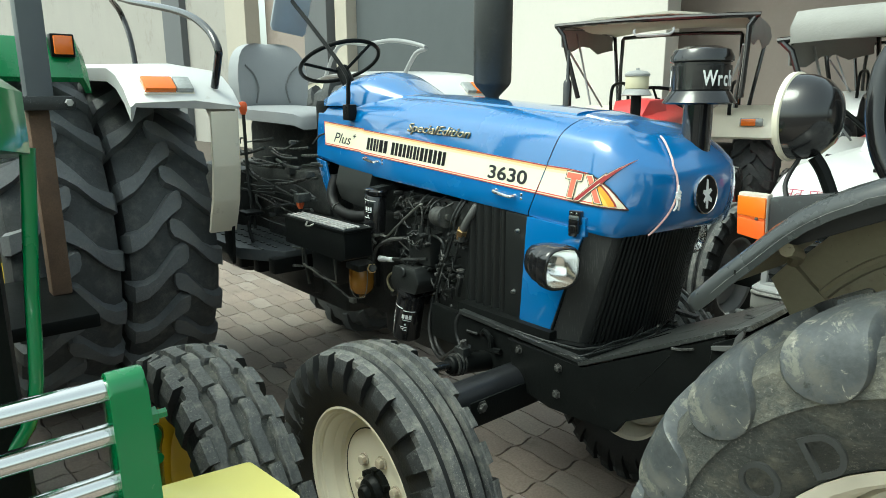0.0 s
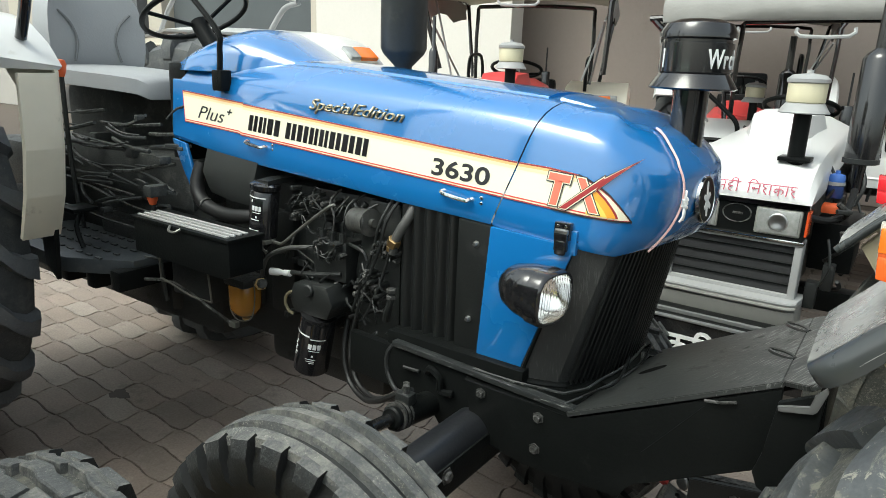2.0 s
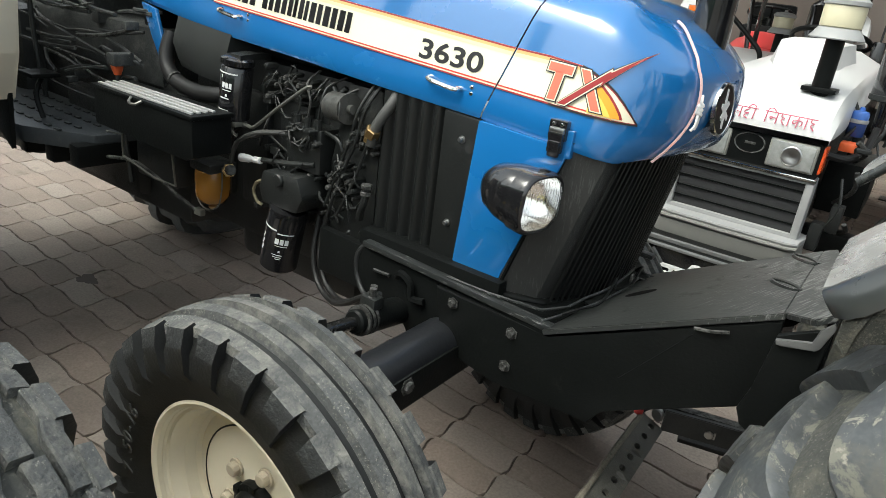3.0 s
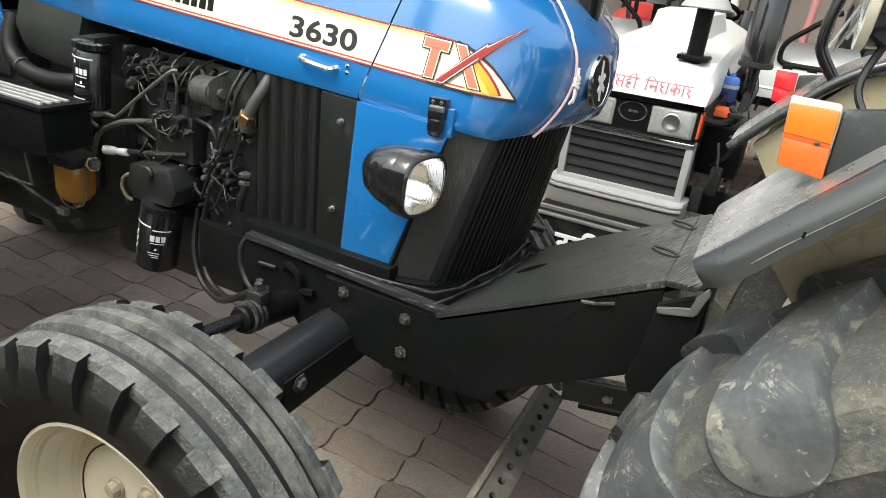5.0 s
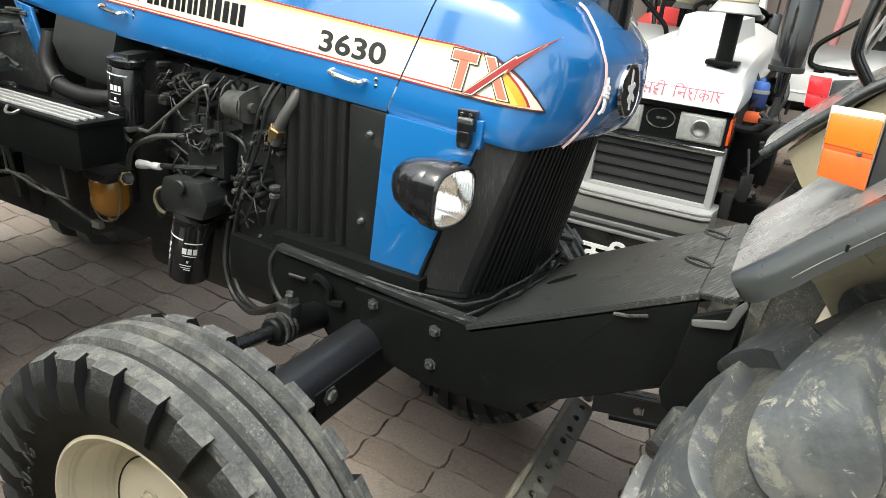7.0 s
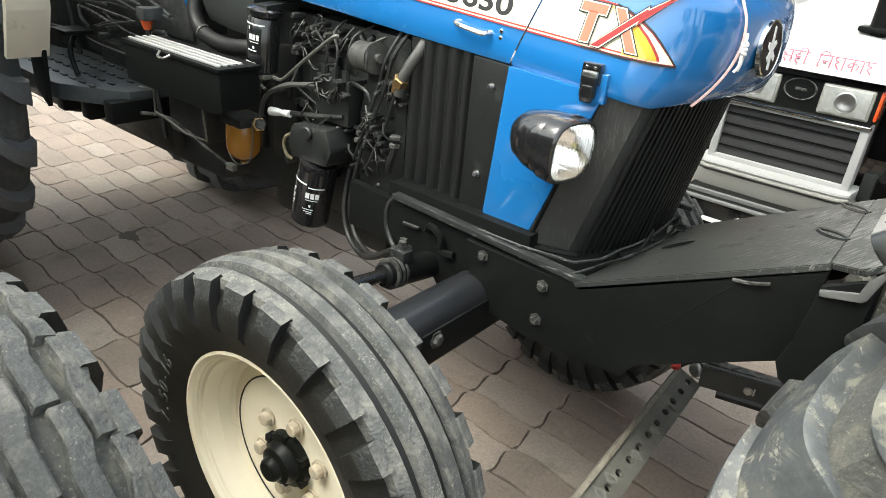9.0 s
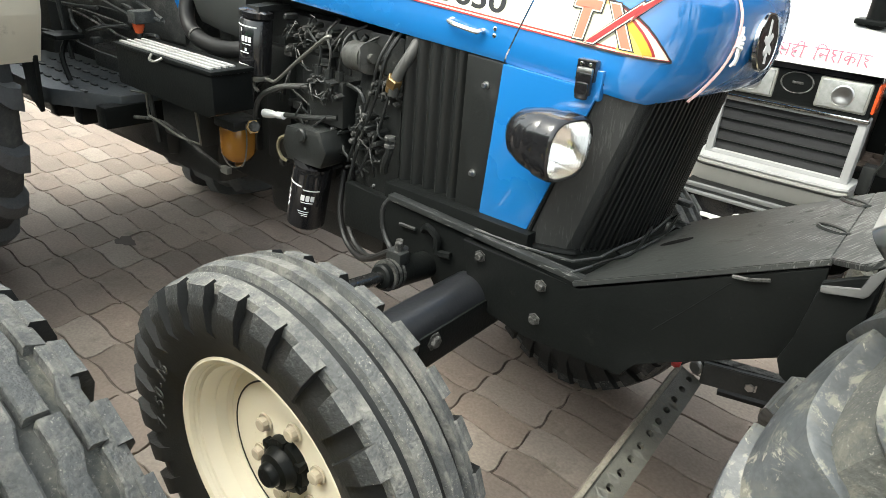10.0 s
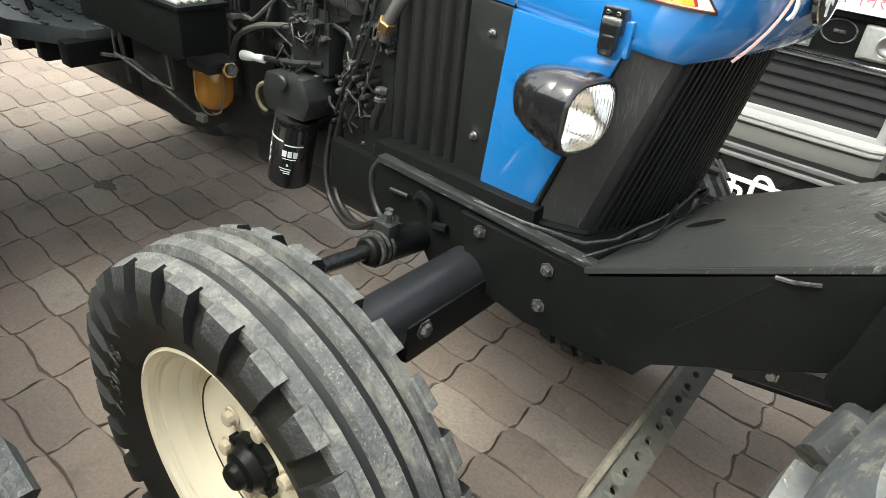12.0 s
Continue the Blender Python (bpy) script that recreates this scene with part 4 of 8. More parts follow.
def grown(poly, d):
    """The polygon moved outwards by d."""
    n, out_ = len(poly), []
    for i in range(n):
        a, b, c = Vector(poly[i - 1]), Vector(poly[i]), Vector(poly[(i + 1) % n])
        u, v = (b - a).normalized(), (c - b).normalized()
        nu, nv = Vector((u.y, -u.x)), Vector((v.y, -v.x))
        m = nu + nv
        out_.append(tuple(b + m * (d / max(0.55, m.dot(nu)))))
    return out_


# the two slanted letters and the lightning flash that crosses them: dark outline, cream line, red face
GLYPHS = [
    ([(0.1855, 1.0470), (0.2005, 1.0468), (0.2070, 1.0940), (0.1915, 1.0945)], DECSALMON, "red slanted letter"),
    ([(0.1760, 1.0940), (0.2215, 1.0910), (0.2235, 1.1050), (0.1775, 1.1080)], DECSALMON, "red slanted letter"),
    ([(0.2690, 1.0425), (0.2845, 1.0415), (0.2520, 1.1035), (0.2365, 1.1045)], DECSALMON, "red slanted letter"),
    ([(0.2075, 1.0430), (0.2220, 1.0428), (0.2895, 1.1010), (0.2865, 1.1090)], DECMAROON, "dark red lightning flash decal"),
    ([(0.2740, 1.0820), (0.3435, 1.1465), (0.2840, 1.1040)], DECMAROON, "dark red lightning flash decal"),
]
for grow, off, film in ((0.0040, 0.0034, DECTEXT), (0.0020, 0.0039, DECAL), (0.0, 0.0044, None)):
    for k, (poly, face, lb) in enumerate(GLYPHS):
        up = 0.0016 if k > 2 else 0.0
        part("flash_decal" if k > 2 else "lettering", flat_on_side(grown(poly, grow), off + up), film or face, nose, "" if film else lb, smooth=30)

# small chrome bonnet handles
for hx, hz in ((-0.684, 1.080), (-0.030, 1.033)):
    y = side_y(hx, hz)
    bm = tube([(hx - 0.036, y + 0.004, hz + 0.006), (hx - 0.033, y - 0.015, hz + 0.004), (hx + 0.026, y - 0.017, hz - 0.004), (hx + 0.034, y - 0.010, hz - 0.003), (hx + 0.037, y + 0.004, hz - 0.003)], 0.0045, 8, 4)
    part("hood_handle", bm, CHROME, hood, "small chrome handle")
    for dz in (0.004, -0.008):
        part("rivet", lathe([(0.004, 0), (0.004, -0.002), (0, -0.004)], (hx + 0.060, y, hz + dz), "y", 8), CHROME, hood)
# rubber bonnet latch on its blue tab
ly = side_y(0.23, 0.99)
part("latch_tab", box(0.206, 0.254, ly - 0.006, ly + 0.012, 0.955, 1.004, 0.003), BLUE, nose)
bm = box(0.209, 0.243, ly - 0.014, ly + 0.002, 0.984, 1.019, 0.003)
addbox(bm, 0.213, 0.241, ly - 0.021, ly - 0.008, 0.962, 1.000, 0.005)
addbox(bm, 0.217, 0.239, ly - 0.025, ly - 0.014, 0.956, 0.985, 0.005)
part("latch", bm, BLACKGLOSS, nose, "black rubber latch")
part("latch_clip", box(0.213, 0.241, ly - 0.020, ly - 0.012, 0.996, 1.007, 0.003), STEEL, nose)
for q in (0.218, 0.234):
    part("rivet", lathe([(0.003, 0), (0.003, -0.003), (0, -0.004)], (q, ly - 0.0135, 1.012), "y", 8), CHROME, nose)

# nose badge and the cord tied over the nose
BADGE = Matrix.Translation((0.4165, HC + 0.016, 1.055)) @ Matrix.Rotation(radians(-7), 4, "Z") @ Matrix.Rotation(radians(-4), 4, "Y")
m = BADGE @ Matrix.Diagonal((0.5, 0.041, 0.047, 1))
bm = lathe([(0, -0.004), (1, -0.004), (1.0, 0.006), (0.95, 0.010), (0, 0.010)], axis="x", n=40)
bmesh.ops.transform(bm, matrix=m, verts=bm.verts)
badge = part("nose_badge", bm, BLACK, nose, "black oval badge with a silver rim and leaf")
bm = lathe([(0.94, 0.008), (0.97, 0.0125), (1.03, 0.010), (1.04, -0.004)], axis="x", n=40)
bmesh.ops.transform(bm, matrix=m, verts=bm.verts)
part("badge_rim", bm, CHROME, badge)
bm = prism([(-0.004, -0.034), (0.002, -0.035), (0.004, -0.014), (0.016, -0.021), (0.018, -0.012), (0.006, -0.002), (0.018, 0.009), (0.012, 0.015), (0.004, 0.008), (0.003, 0.036), (-0.002, 0.038), (-0.004, 0.010), (-0.014, 0.012), (-0.016, 0.004), (-0.006, -0.004), (-0.014, -0.014), (-0.010, -0.020), (-0.005, -0.012)], "yz", 0.0040, 0.0065)
bmesh.ops.transform(bm, matrix=BADGE, verts=bm.verts)
part("badge_leaf", bm, WHITEDECAL, badge, smooth=0)


def nose_at(y, z, off):
    """A point on the nose's front skin at y and the height z."""
    w = HC - y
    x = float(np.interp(w, [q[1] for q in FRONT[::-1]], [q[0] for q in FRONT[::-1]]))
    n = hood_normal(x, w)
    if z < hood_zs(x):
        p = Vector((x, -w, 0)) - n * hood_inset(z, x, w)
        return Vector((p.x + 0.08 * p.y, p.y + HC, z)) + n * off
    best = min((p for c in ncols[8:] for p in c), key=lambda p: (p.y - y) ** 2 + (p.z - z) ** 2)
    return Vector(best) + Vector((0.7, -0.2, 0.7)).normalized() * off


cord = [nose_at(-0.128, 0.962, 0.003), nose_at(-0.108, 0.985, 0.003), nose_at(-0.086, 1.02, 0.003), nose_at(-0.074, 1.06, 0.004), nose_at(-0.074, 1.10, 0.003)]
bx = float(np.interp(HC + 0.076, [q[1] for q in FRONT[::-1]], [q[0] for q in FRONT[::-1]]))
for k in range(len(LEVELS) - 1, len(LEVELS) + 3):
    cord.append(hood_point(bx, HC + 0.076 - 0.004 * (k - 7), k) + Vector((0.003, -0.001, 0.004)))
cord_ob = thing("cord", pose(0, 0, 0), "red and white festival thread tied round the bonnet's nose", "thread")
part("strand", tube(cord, 0.0026, 6, 4), mat("pink_thread", (0.72, 0.46, 0.44), 0.8, var=0.3, scale=90), cord_ob)
kp = cord[3]
bm = bmesh.new()
for i in range(3):
    o = kp + Vector((0.004, -0.002, 0.007 * (i - 1)))
    tube([o + Vector((-0.002, -0.006, 0.004 - 0.003 * i)), o + Vector((0.005, 0.0, 0)), o + Vector((0.001, 0.006, -0.004 + 0.003 * i))], 0.0038, 6, 3, bm)
for dx, dy in ((0.004, -0.010), (0.002, 0.006)):
    tube([kp + Vector((0.004, 0, 0)), kp + Vector((0.006, dy * 0.6, -0.012)), kp + Vector((0.003 + dx, dy, -0.026)), kp + Vector((0.002, dy * 1.3, -0.036))], 0.0024, 5, 3, bm)
tube([kp + Vector((0.004, 0, 0)), kp + Vector((0.008, -0.008, 0.012)), kp + Vector((0.006, -0.004, 0.024)), kp + Vector((0.004, 0.002, 0.006))], 0.0022, 5, 3, bm)
part("knot", bm, WHITEDECAL, cord_ob, "white knotted thread")

# radiator side screen, blue corner panel, grille
t = bmesh.new()
n = 90
prev = None
for i in range(n + 1):
    x = -0.185 + 0.165 * i / n
    y = -0.200 - 0.017 * (0.5 + 0.5 * math.sin(i / n * 2 * math.pi * 5.0)) ** 0.7
    cur = (t.verts.new((x, y, 0.665)), t.verts.new((x, y, hood_zb(x) - 0.002)))
    if prev:
        t.faces.new((prev[0], cur[0], cur[1], prev[1]))
    prev = cur
addbox(t, -0.185, -0.02, -0.192, -0.10, 0.665, 1.05)
part("radiator_screen", t, SCREEN, blue, "black corrugated side screen of the radiator", smooth=60)
bm = prism([(-0.022, 0.668), (0.042, 0.672), (0.060, 0.982), (-0.022, 0.986)], "xz", -0.222, -0.195, 0.003)
part("screen_flange", bm, SCREEN, blue)
for bx, bz in ((0.027, 0.938), (0.016, 0.766)):
    bolt(bx, -0.223, bz, blue, r=0.005, name="screw")
bm = prism([(0.042, 0.672), (0.150, 0.681), (0.252, 0.972), (0.062, 0.983)], "xz", -0.229, -0.205, 0.003)
part("corner_panel", bm, BLUE, blue, "blue corner panel beside the grille")

GT = [(0.250, -0.222), (0.318, -0.188), (0.346, -0.12), (0.366, -0.05), (0.374, HC)]
GB = [(0.150, -0.229), (0.236, -0.201), (0.282, -0.12), (0.306, -0.05), (0.312, HC)]


def along(pts, s):
    L = [0.0]
    for a, b in zip(pts, pts[1:]):
        L.append(L[-1] + math.dist(a, b))
    s *= L[-1]
    return Vector((np.interp(s, L, [p[0] for p in pts]), np.interp(s, L, [p[1] for p in pts])))


gt, gb = GT + [(x, 2 * HC - y) for x, y in GT[::-1][1:]], GB + [(x, 2 * HC - y) for x, y in GB[::-1][1:]]
N = 60
ZG0, ZG1 = 0.985, 0.664
bm = loft([[(*along(gt, i / N), ZG0) for i in range(N + 1)], [(*along(gb, i / N), ZG1) for i in range(N + 1)]], closed=False, caps=False)
bmesh.ops.translate(bm, verts=bm.verts, vec=(-0.004, 0, 0))
grille = part("grille", bm, mat("fine_black_mesh", (0.024, 0.0250, 0.0245), 0.42, var=0.4, scale=7, fine=0.35, bump=0.25, bscale=700, dirt=(0.05, 0.05, 0.047), dirt_amt=0.25, fleck=(0.055, 0.056, 0.054), fleck_amt=0.36, fscale=300, stretch=(1, 1, 0.05)), blue, "black grille of fine mesh with upright slats", smooth=30)
# upright slats on the front facet, plain mesh on the flank
for i in range(34):
    s0 = 0.172 + (0.828 - 0.172) * i / 33
    a, b = along(gt, s0), along(gb, s0)
    a2, b2 = along(gt, s0 + 0.0065), along(gb, s0 + 0.0065)
    d = Vector((a2.y - a.y, -(a2.x - a.x))).normalized() * 0.007
    t = loft([[(a.x, a.y, ZG0), (a2.x, a2.y, ZG0), (a2.x + d.x, a2.y + d.y, ZG0), (a.x + d.x, a.y + d.y, ZG0)], [(b.x, b.y, ZG1 + 0.003), (b2.x, b2.y, ZG1 + 0.003), (b2.x + d.x, b2.y + d.y, ZG1 + 0.003), (b.x + d.x, b.y + d.y, ZG1 + 0.003)]])
    part("slat", t, SCREEN, grille, smooth=0)
part("grille_edge", tube([(*along(gt, 0.004), ZG0), (*along(gb, 0.004), ZG1)], 0.004, 6, 1), BLACK, grille)
part("grille_base", tube([(*along(gb, s), ZG1) for s in (0.0, 0.09, 0.155, 0.165, 0.25, 0.33, 0.41, 0.5, 0.6, 0.7, 0.8, 0.9, 1.0)], 0.008, 8, 2), BLACK, grille)

# headlamps
def headlamp(sd):
    c = Vector((0.205, sd * 0.300, 0.893))
    M = Matrix.Translation(c) @ Matrix.Rotation(radians(sd * 10), 4, "Z") @ Matrix.Rotation(radians(3), 4, "Y") @ Matrix.Scale(0.89, 4)

    def sq(x, w, h, e=3.2, n=32):
        r = []
        for k in range(n):
            a = 2 * math.pi * k / n
            ca, sa = math.cos(a), math.sin(a)
            r.append((x, w * abs(ca) ** (2 / e) * math.copysign(1, ca), h * abs(sa) ** (2 / e) * math.copysign(1, sa)))
        return r
    bm = loft([sq(-0.078, 0.012, 0.012), sq(-0.070, 0.031, 0.032, 2.3), sq(-0.050, 0.047, 0.047, 2.4), sq(-0.015, 0.058, 0.056, 2.6), sq(0.020, 0.0605, 0.058, 2.8), sq(0.024, 0.0585, 0.056, 2.8), sq(0.0245, 0.064, 0.061, 2.9), sq(0.050, 0.064, 0.061, 3.0), sq(0.058, 0.062, 0.059, 3.0), sq(0.061, 0.059, 0.056, 3.0), sq(0.060, 0.0555, 0.0525, 3.0), sq(0.045, 0.0550, 0.0520, 3.0), sq(-0.012, 0.050, 0.048, 2.6)])
    bmesh.ops.transform(bm, matrix=M, verts=bm.verts)
    lamp = part("headlamp", bm, BLACKGLOSS, blue, "black headlamp bowl with a clear rounded lens", smooth=50)
    bm = loft([sq(0.050, 0.0545, 0.0515, 3.0), sq(0.040, 0.052, 0.050, 2.8), sq(0.025, 0.048, 0.046, 2.4), sq(0.010, 0.038, 0.036, 2.1), sq(0.0, 0.026, 0.025, 2.0), sq(-0.004, 0.015, 0.015, 2.0), sq(-0.005, 0.004, 0.004, 2.0)])
    # the bowl is open towards the glass
    bmesh.ops.delete(bm, geom=[max(bm.faces, key=lambda f: f.calc_area())], context="FACES_ONLY")
    bmesh.ops.transform(bm, matrix=M, verts=bm.verts)
    part("reflector", bm, REFLECTOR, lamp, smooth=70)
    bm = cyl(0.009, (-0.006, 0, 0), (0.022, 0, 0), 14, bev=0.003)
    bmesh.ops.transform(bm, matrix=M, verts=bm.verts)
    part("bulb", bm, CHROME, lamp)
    bm = loft([sq(0.052, 0.0552, 0.0522, 3.0), sq(0.060, 0.0552, 0.0522, 3.0), sq(0.067, 0.049, 0.046, 2.8), sq(0.073, 0.036, 0.034, 2.4), sq(0.076, 0.016, 0.015, 2.2), sq(0.0765, 0.003, 0.003, 2.0)])
    bmesh.ops.transform(bm, matrix=M, verts=bm.verts)
    lens = part("lens", bm, LENS, lamp, "fluted clear glass")
    lens.visible_shadow = False
    bm = cyl(0.014, (0.15, sd * 0.215, 0.86), (0.165, sd * 0.27, 0.865))
    part("bracket", bm, BLACK, lamp)


headlamp(-1)
headlamp(1)

# front frame, bumper
for sd in (-1, 1):
    bm = prism([(-0.30, 0.665), (0.06, 0.655), (0.06, 0.50), (-0.02, 0.50), (-0.06, 0.56), (-0.30, 0.56)], "xz", sd * 0.262, sd * 0.240, 0.003)
    part("frame_rail", bm, BLACK, blue)
    ya, yb = (-0.276, -0.262) if sd < 0 else (0.092, 0.104)
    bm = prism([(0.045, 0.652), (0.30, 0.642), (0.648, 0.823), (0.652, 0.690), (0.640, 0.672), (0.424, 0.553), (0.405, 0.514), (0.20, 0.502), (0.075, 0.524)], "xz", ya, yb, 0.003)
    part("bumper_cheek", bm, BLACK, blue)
    if sd < 0:
        part("weld_seam", tube([(0.440, sd * 0.276, 0.626), (0.485, sd * 0.276, 0.685), (0.535, sd * 0.276, 0.752)], 0.0011, 5, 1), BLACK, blue)
        for bx, bz in ((0.091, 0.631), (0.228, 0.622), (0.225, 0.550), (0.084, 0.555)):
            bolt(bx, sd * 0.277, bz, blue, r=0.0085, sgn=sd, mat_=GREASY)
# raised rim along the rail and the base under the grille
for sd in (-1, 1):
    part("rail_rim", prism([(-0.16, 0.668), (0.30, 0.650), (0.30, 0.662), (-0.16, 0.680)], "xz", sd * 0.272, sd * 0.250, 0.002), BLACKWORN, blue)
bm = plate([(0.29, -0.272, 0.640), (0.318, -0.06, 0.664), (0.272, 0.078, 0.658), (0.10, 0.090, 0.648), (0.10, -0.262, 0.648)], (0, 0, 1), 0.012, 0.002)
part("base_plate", bm, BLACK, blue)
part("panel_base", box(-0.19, 0.172, -0.250, -0.20, 0.640, 0.694, 0.003), BLACK, blue)
part("base_lip", tube([(0.06, -0.262, 0.672), (0.262, -0.240, 0.672), (0.306, -0.150, 0.684), (0.326, -0.06, 0.690), (0.322, 0.045, 0.692), (0.330, 0.052, 0.692), (0.376, 0.040, 0.694)], 0.0030, 6, 2), BLACKWORN, blue)
part("base_lip", tube([(0.275, -0.262, 0.662), (0.324, -0.165, 0.680), (0.344, -0.06, 0.686), (0.346, 0.020, 0.690), (0.374, 0.012, 0.692)], 0.0028, 6, 2), BLACKWORN, blue)
part("base_channel", plate([(0.302, -0.150, 0.676), (0.322, -0.160, 0.674), (0.344, -0.06, 0.681), (0.346, 0.020, 0.685), (0.374, 0.012, 0.687), (0.376, 0.040, 0.689), (0.324, 0.050, 0.687), (0.325, -0.06, 0.684)], (0, 0, 1), 0.004, 0.0), BLACK, blue)
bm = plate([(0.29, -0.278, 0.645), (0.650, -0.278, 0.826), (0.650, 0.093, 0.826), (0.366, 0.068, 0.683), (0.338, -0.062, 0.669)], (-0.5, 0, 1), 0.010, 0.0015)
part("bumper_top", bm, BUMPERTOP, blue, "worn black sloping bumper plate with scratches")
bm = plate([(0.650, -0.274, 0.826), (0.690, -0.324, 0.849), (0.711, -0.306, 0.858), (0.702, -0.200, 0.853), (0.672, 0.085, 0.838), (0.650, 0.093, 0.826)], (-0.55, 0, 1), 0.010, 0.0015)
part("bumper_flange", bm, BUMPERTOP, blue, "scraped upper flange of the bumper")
bm = prism([(0.700, 0.846), (0.712, 0.846), (0.714, 0.80), (0.712, 0.68), (0.694, 0.635), (0.659, 0.615), (0.654, 0.635), (0.684, 0.66), (0.699, 0.70), (0.704, 0.80)], "xz", -0.322, 0.085, 0.002)
part("bumper_front", bm, BLACK, blue)
part("bumper_end", prism([(0.640, 0.730), (0.630, 0.692), (0.640, 0.669), (0.655, 0.661), (0.672, 0.668), (0.690, 0.690), (0.706, 0.75), (0.711, 0.852), (0.690, 0.843), (0.650, 0.822)], "xz", -0.330, -0.320, 0.002), BLACK, blue)
# long flat eyes lying on the plate, each from its tip to its foot
for tip, foot in (((0.598, -0.083, 0.811), (0.648, -0.165, 0.834)), ((0.602, 0.085, 0.813), (0.650, -0.008, 0.836))):
    p, q = Vector(tip), Vector(foot)
    c, ax_, side_ = (p + q) / 2, (q - p) / 2, Vector((0.006, 0.003, 0.003))
    ring = [c + ax_ * math.cos(2 * math.pi * k / 20) + side_ * math.sin(2 * math.pi * k / 20) for k in range(21)]
    part("lug_loop", tube(ring, 0.0040, 6, 1), BLACKWORN, blue, "flat steel eye on the bumper")
    part("lug_foot", plate([c - side_ * 0.9 - ax_ * 0.7 - Vector((0, 0, 0.006)), c - side_ * 0.9 + ax_ - Vector((0, 0, 0.006)), c + side_ * 0.9 + ax_ - Vector((0, 0, 0.006)), c + side_ * 0.9 - ax_ * 0.7 - Vector((0, 0, 0.006))], (-0.5, 0, 1), 0.004), BLACK, blue)
bm = prism([(0.652, 0.811), (0.650, 0.818), (0.657, 0.820), (0.693, 0.829), (0.696, 0.850), (0.709, 0.866), (0.713, 0.860), (0.703, 0.826), (0.698, 0.820), (0.690, 0.819), (0.658, 0.811)], "xz", -0.338, -0.331, 0.0012)
part("bumper_hook", bm, mat("dull_grey_bar", (0.11, 0.11, 0.108), 0.45, 0.2, var=0.3, scale=30), blue, "bare grey flat bent bar")
part("bumper_slot", tube([(0.535, -0.279, 0.765), (0.56, -0.281, 0.770), (0.585, -0.279, 0.778)], 0.003, 6, 3), GREASY, blue)
# thin disc on the plate; its black stands for the slot's shaded depth
bm = bmesh.new()
for h0 in (0.0, 0.0012):
    vs = [bm.verts.new((0.389 + 0.024 * math.cos(2 * math.pi * k / 24) - 0.003 * math.sin(2 * math.pi * k / 24), -0.088 + 0.013 * math.cos(2 * math.pi * k / 24) + 0.011 * math.sin(2 * math.pi * k / 24), 0.7068 + h0 + 0.503 * (0.024 * math.cos(2 * math.pi * k / 24) - 0.003 * math.sin(2 * math.pi * k / 24)))) for k in range(24)]
    bm.faces.new(vs)
part("slot", bm, SLOTSHADE, blue, "dark oval disc drawn as a shaded slot")
# loose wire along the channel under the grille
part("loose_wire", tube([(0.300, -0.235, 0.676), (0.322, -0.210, 0.688), (0.342, -0.180, 0.694), (0.340, -0.130, 0.698), (0.332, -0.070, 0.712), (0.342, -0.095, 0.700), (0.356, -0.050, 0.704), (0.352, 0.000, 0.716), (0.346, 0.034, 0.712), (0.330, 0.040, 0.696)], 0.0027, 6, 3), BLACK, blue)
part("wire_clip", box(0.344, 0.350, -0.030, -0.018, 0.682, 0.712, 0.001), GREASY, blue)

# front axle and steering
part("axle_beam", cyl(0.050, (0.065, -0.58, 0.530), (0.065, 0.58, 0.530), 28), AXLEBLACK, blue, "round black axle tube")
part("axle_pad", box(0.030, 0.118, -0.475, -0.20, 0.472, 0.545, 0.008), BLACK, blue)
bolt(0.118, -0.437, 0.525, blue, axis="x", r=0.012, sgn=1, mat_=GREASY)
for sd in (-1, 1):
    part("kingpin", cyl(0.035, (0.05, sd * 0.565, 0.28), (0.05, sd * 0.565, 0.52), 16, bev=0.006), BLACK, blue)
    part("steering_arm", tube([(0.07, sd * 0.575, 0.52), (0.0, sd * 0.54, 0.535), (-0.06, sd * 0.50, 0.535)], 0.018, 8, 3), BLACK, blue)
part("steering_cylinder", cyl(0.030, (-0.055, -0.16, 0.535), (-0.055, -0.385, 0.570), 20, bev=0.005), BLACK, blue)
part("cylinder_rod", cyl(0.0135, (-0.055, -0.385, 0.570), (-0.055, -0.50, 0.585), 12), mat("oiled_rod_steel", (0.10, 0.10, 0.098), 0.25, 0.9, var=0.3, scale=30), blue)
for q in (0.0, 0.012, 0.024):
    part("gland_ring", cyl(0.0318, (-0.055, -0.386 + q, 0.5702 - q * 0.155), (-0.055, -0.380 + q, 0.5693 - q * 0.155), 18), GREASY, blue)
part("hose_union", lathe([(0.011, 0), (0.011, 0.016), (0.008, 0.018), (0.008, 0.034), (0, 0.034)], (-0.052, -0.352, 0.598), n=6), GREASY, blue)
part("hose_union", lathe([(0.011, 0), (0.011, 0.016), (0.008, 0.018), (0.008, 0.030), (0, 0.030)], (-0.068, -0.332, 0.596), n=6), GREASY, blue)
part("cylinder_gland", cyl(0.0255, (-0.055, -0.375, 0.568), (-0.055, -0.402, 0.5725), 16, bev=0.004), BLACK, blue)
part("hose_fitting", box(-0.075, -0.035, -0.365, -0.335, 0.588, 0.615, 0.006), IRON, blue)
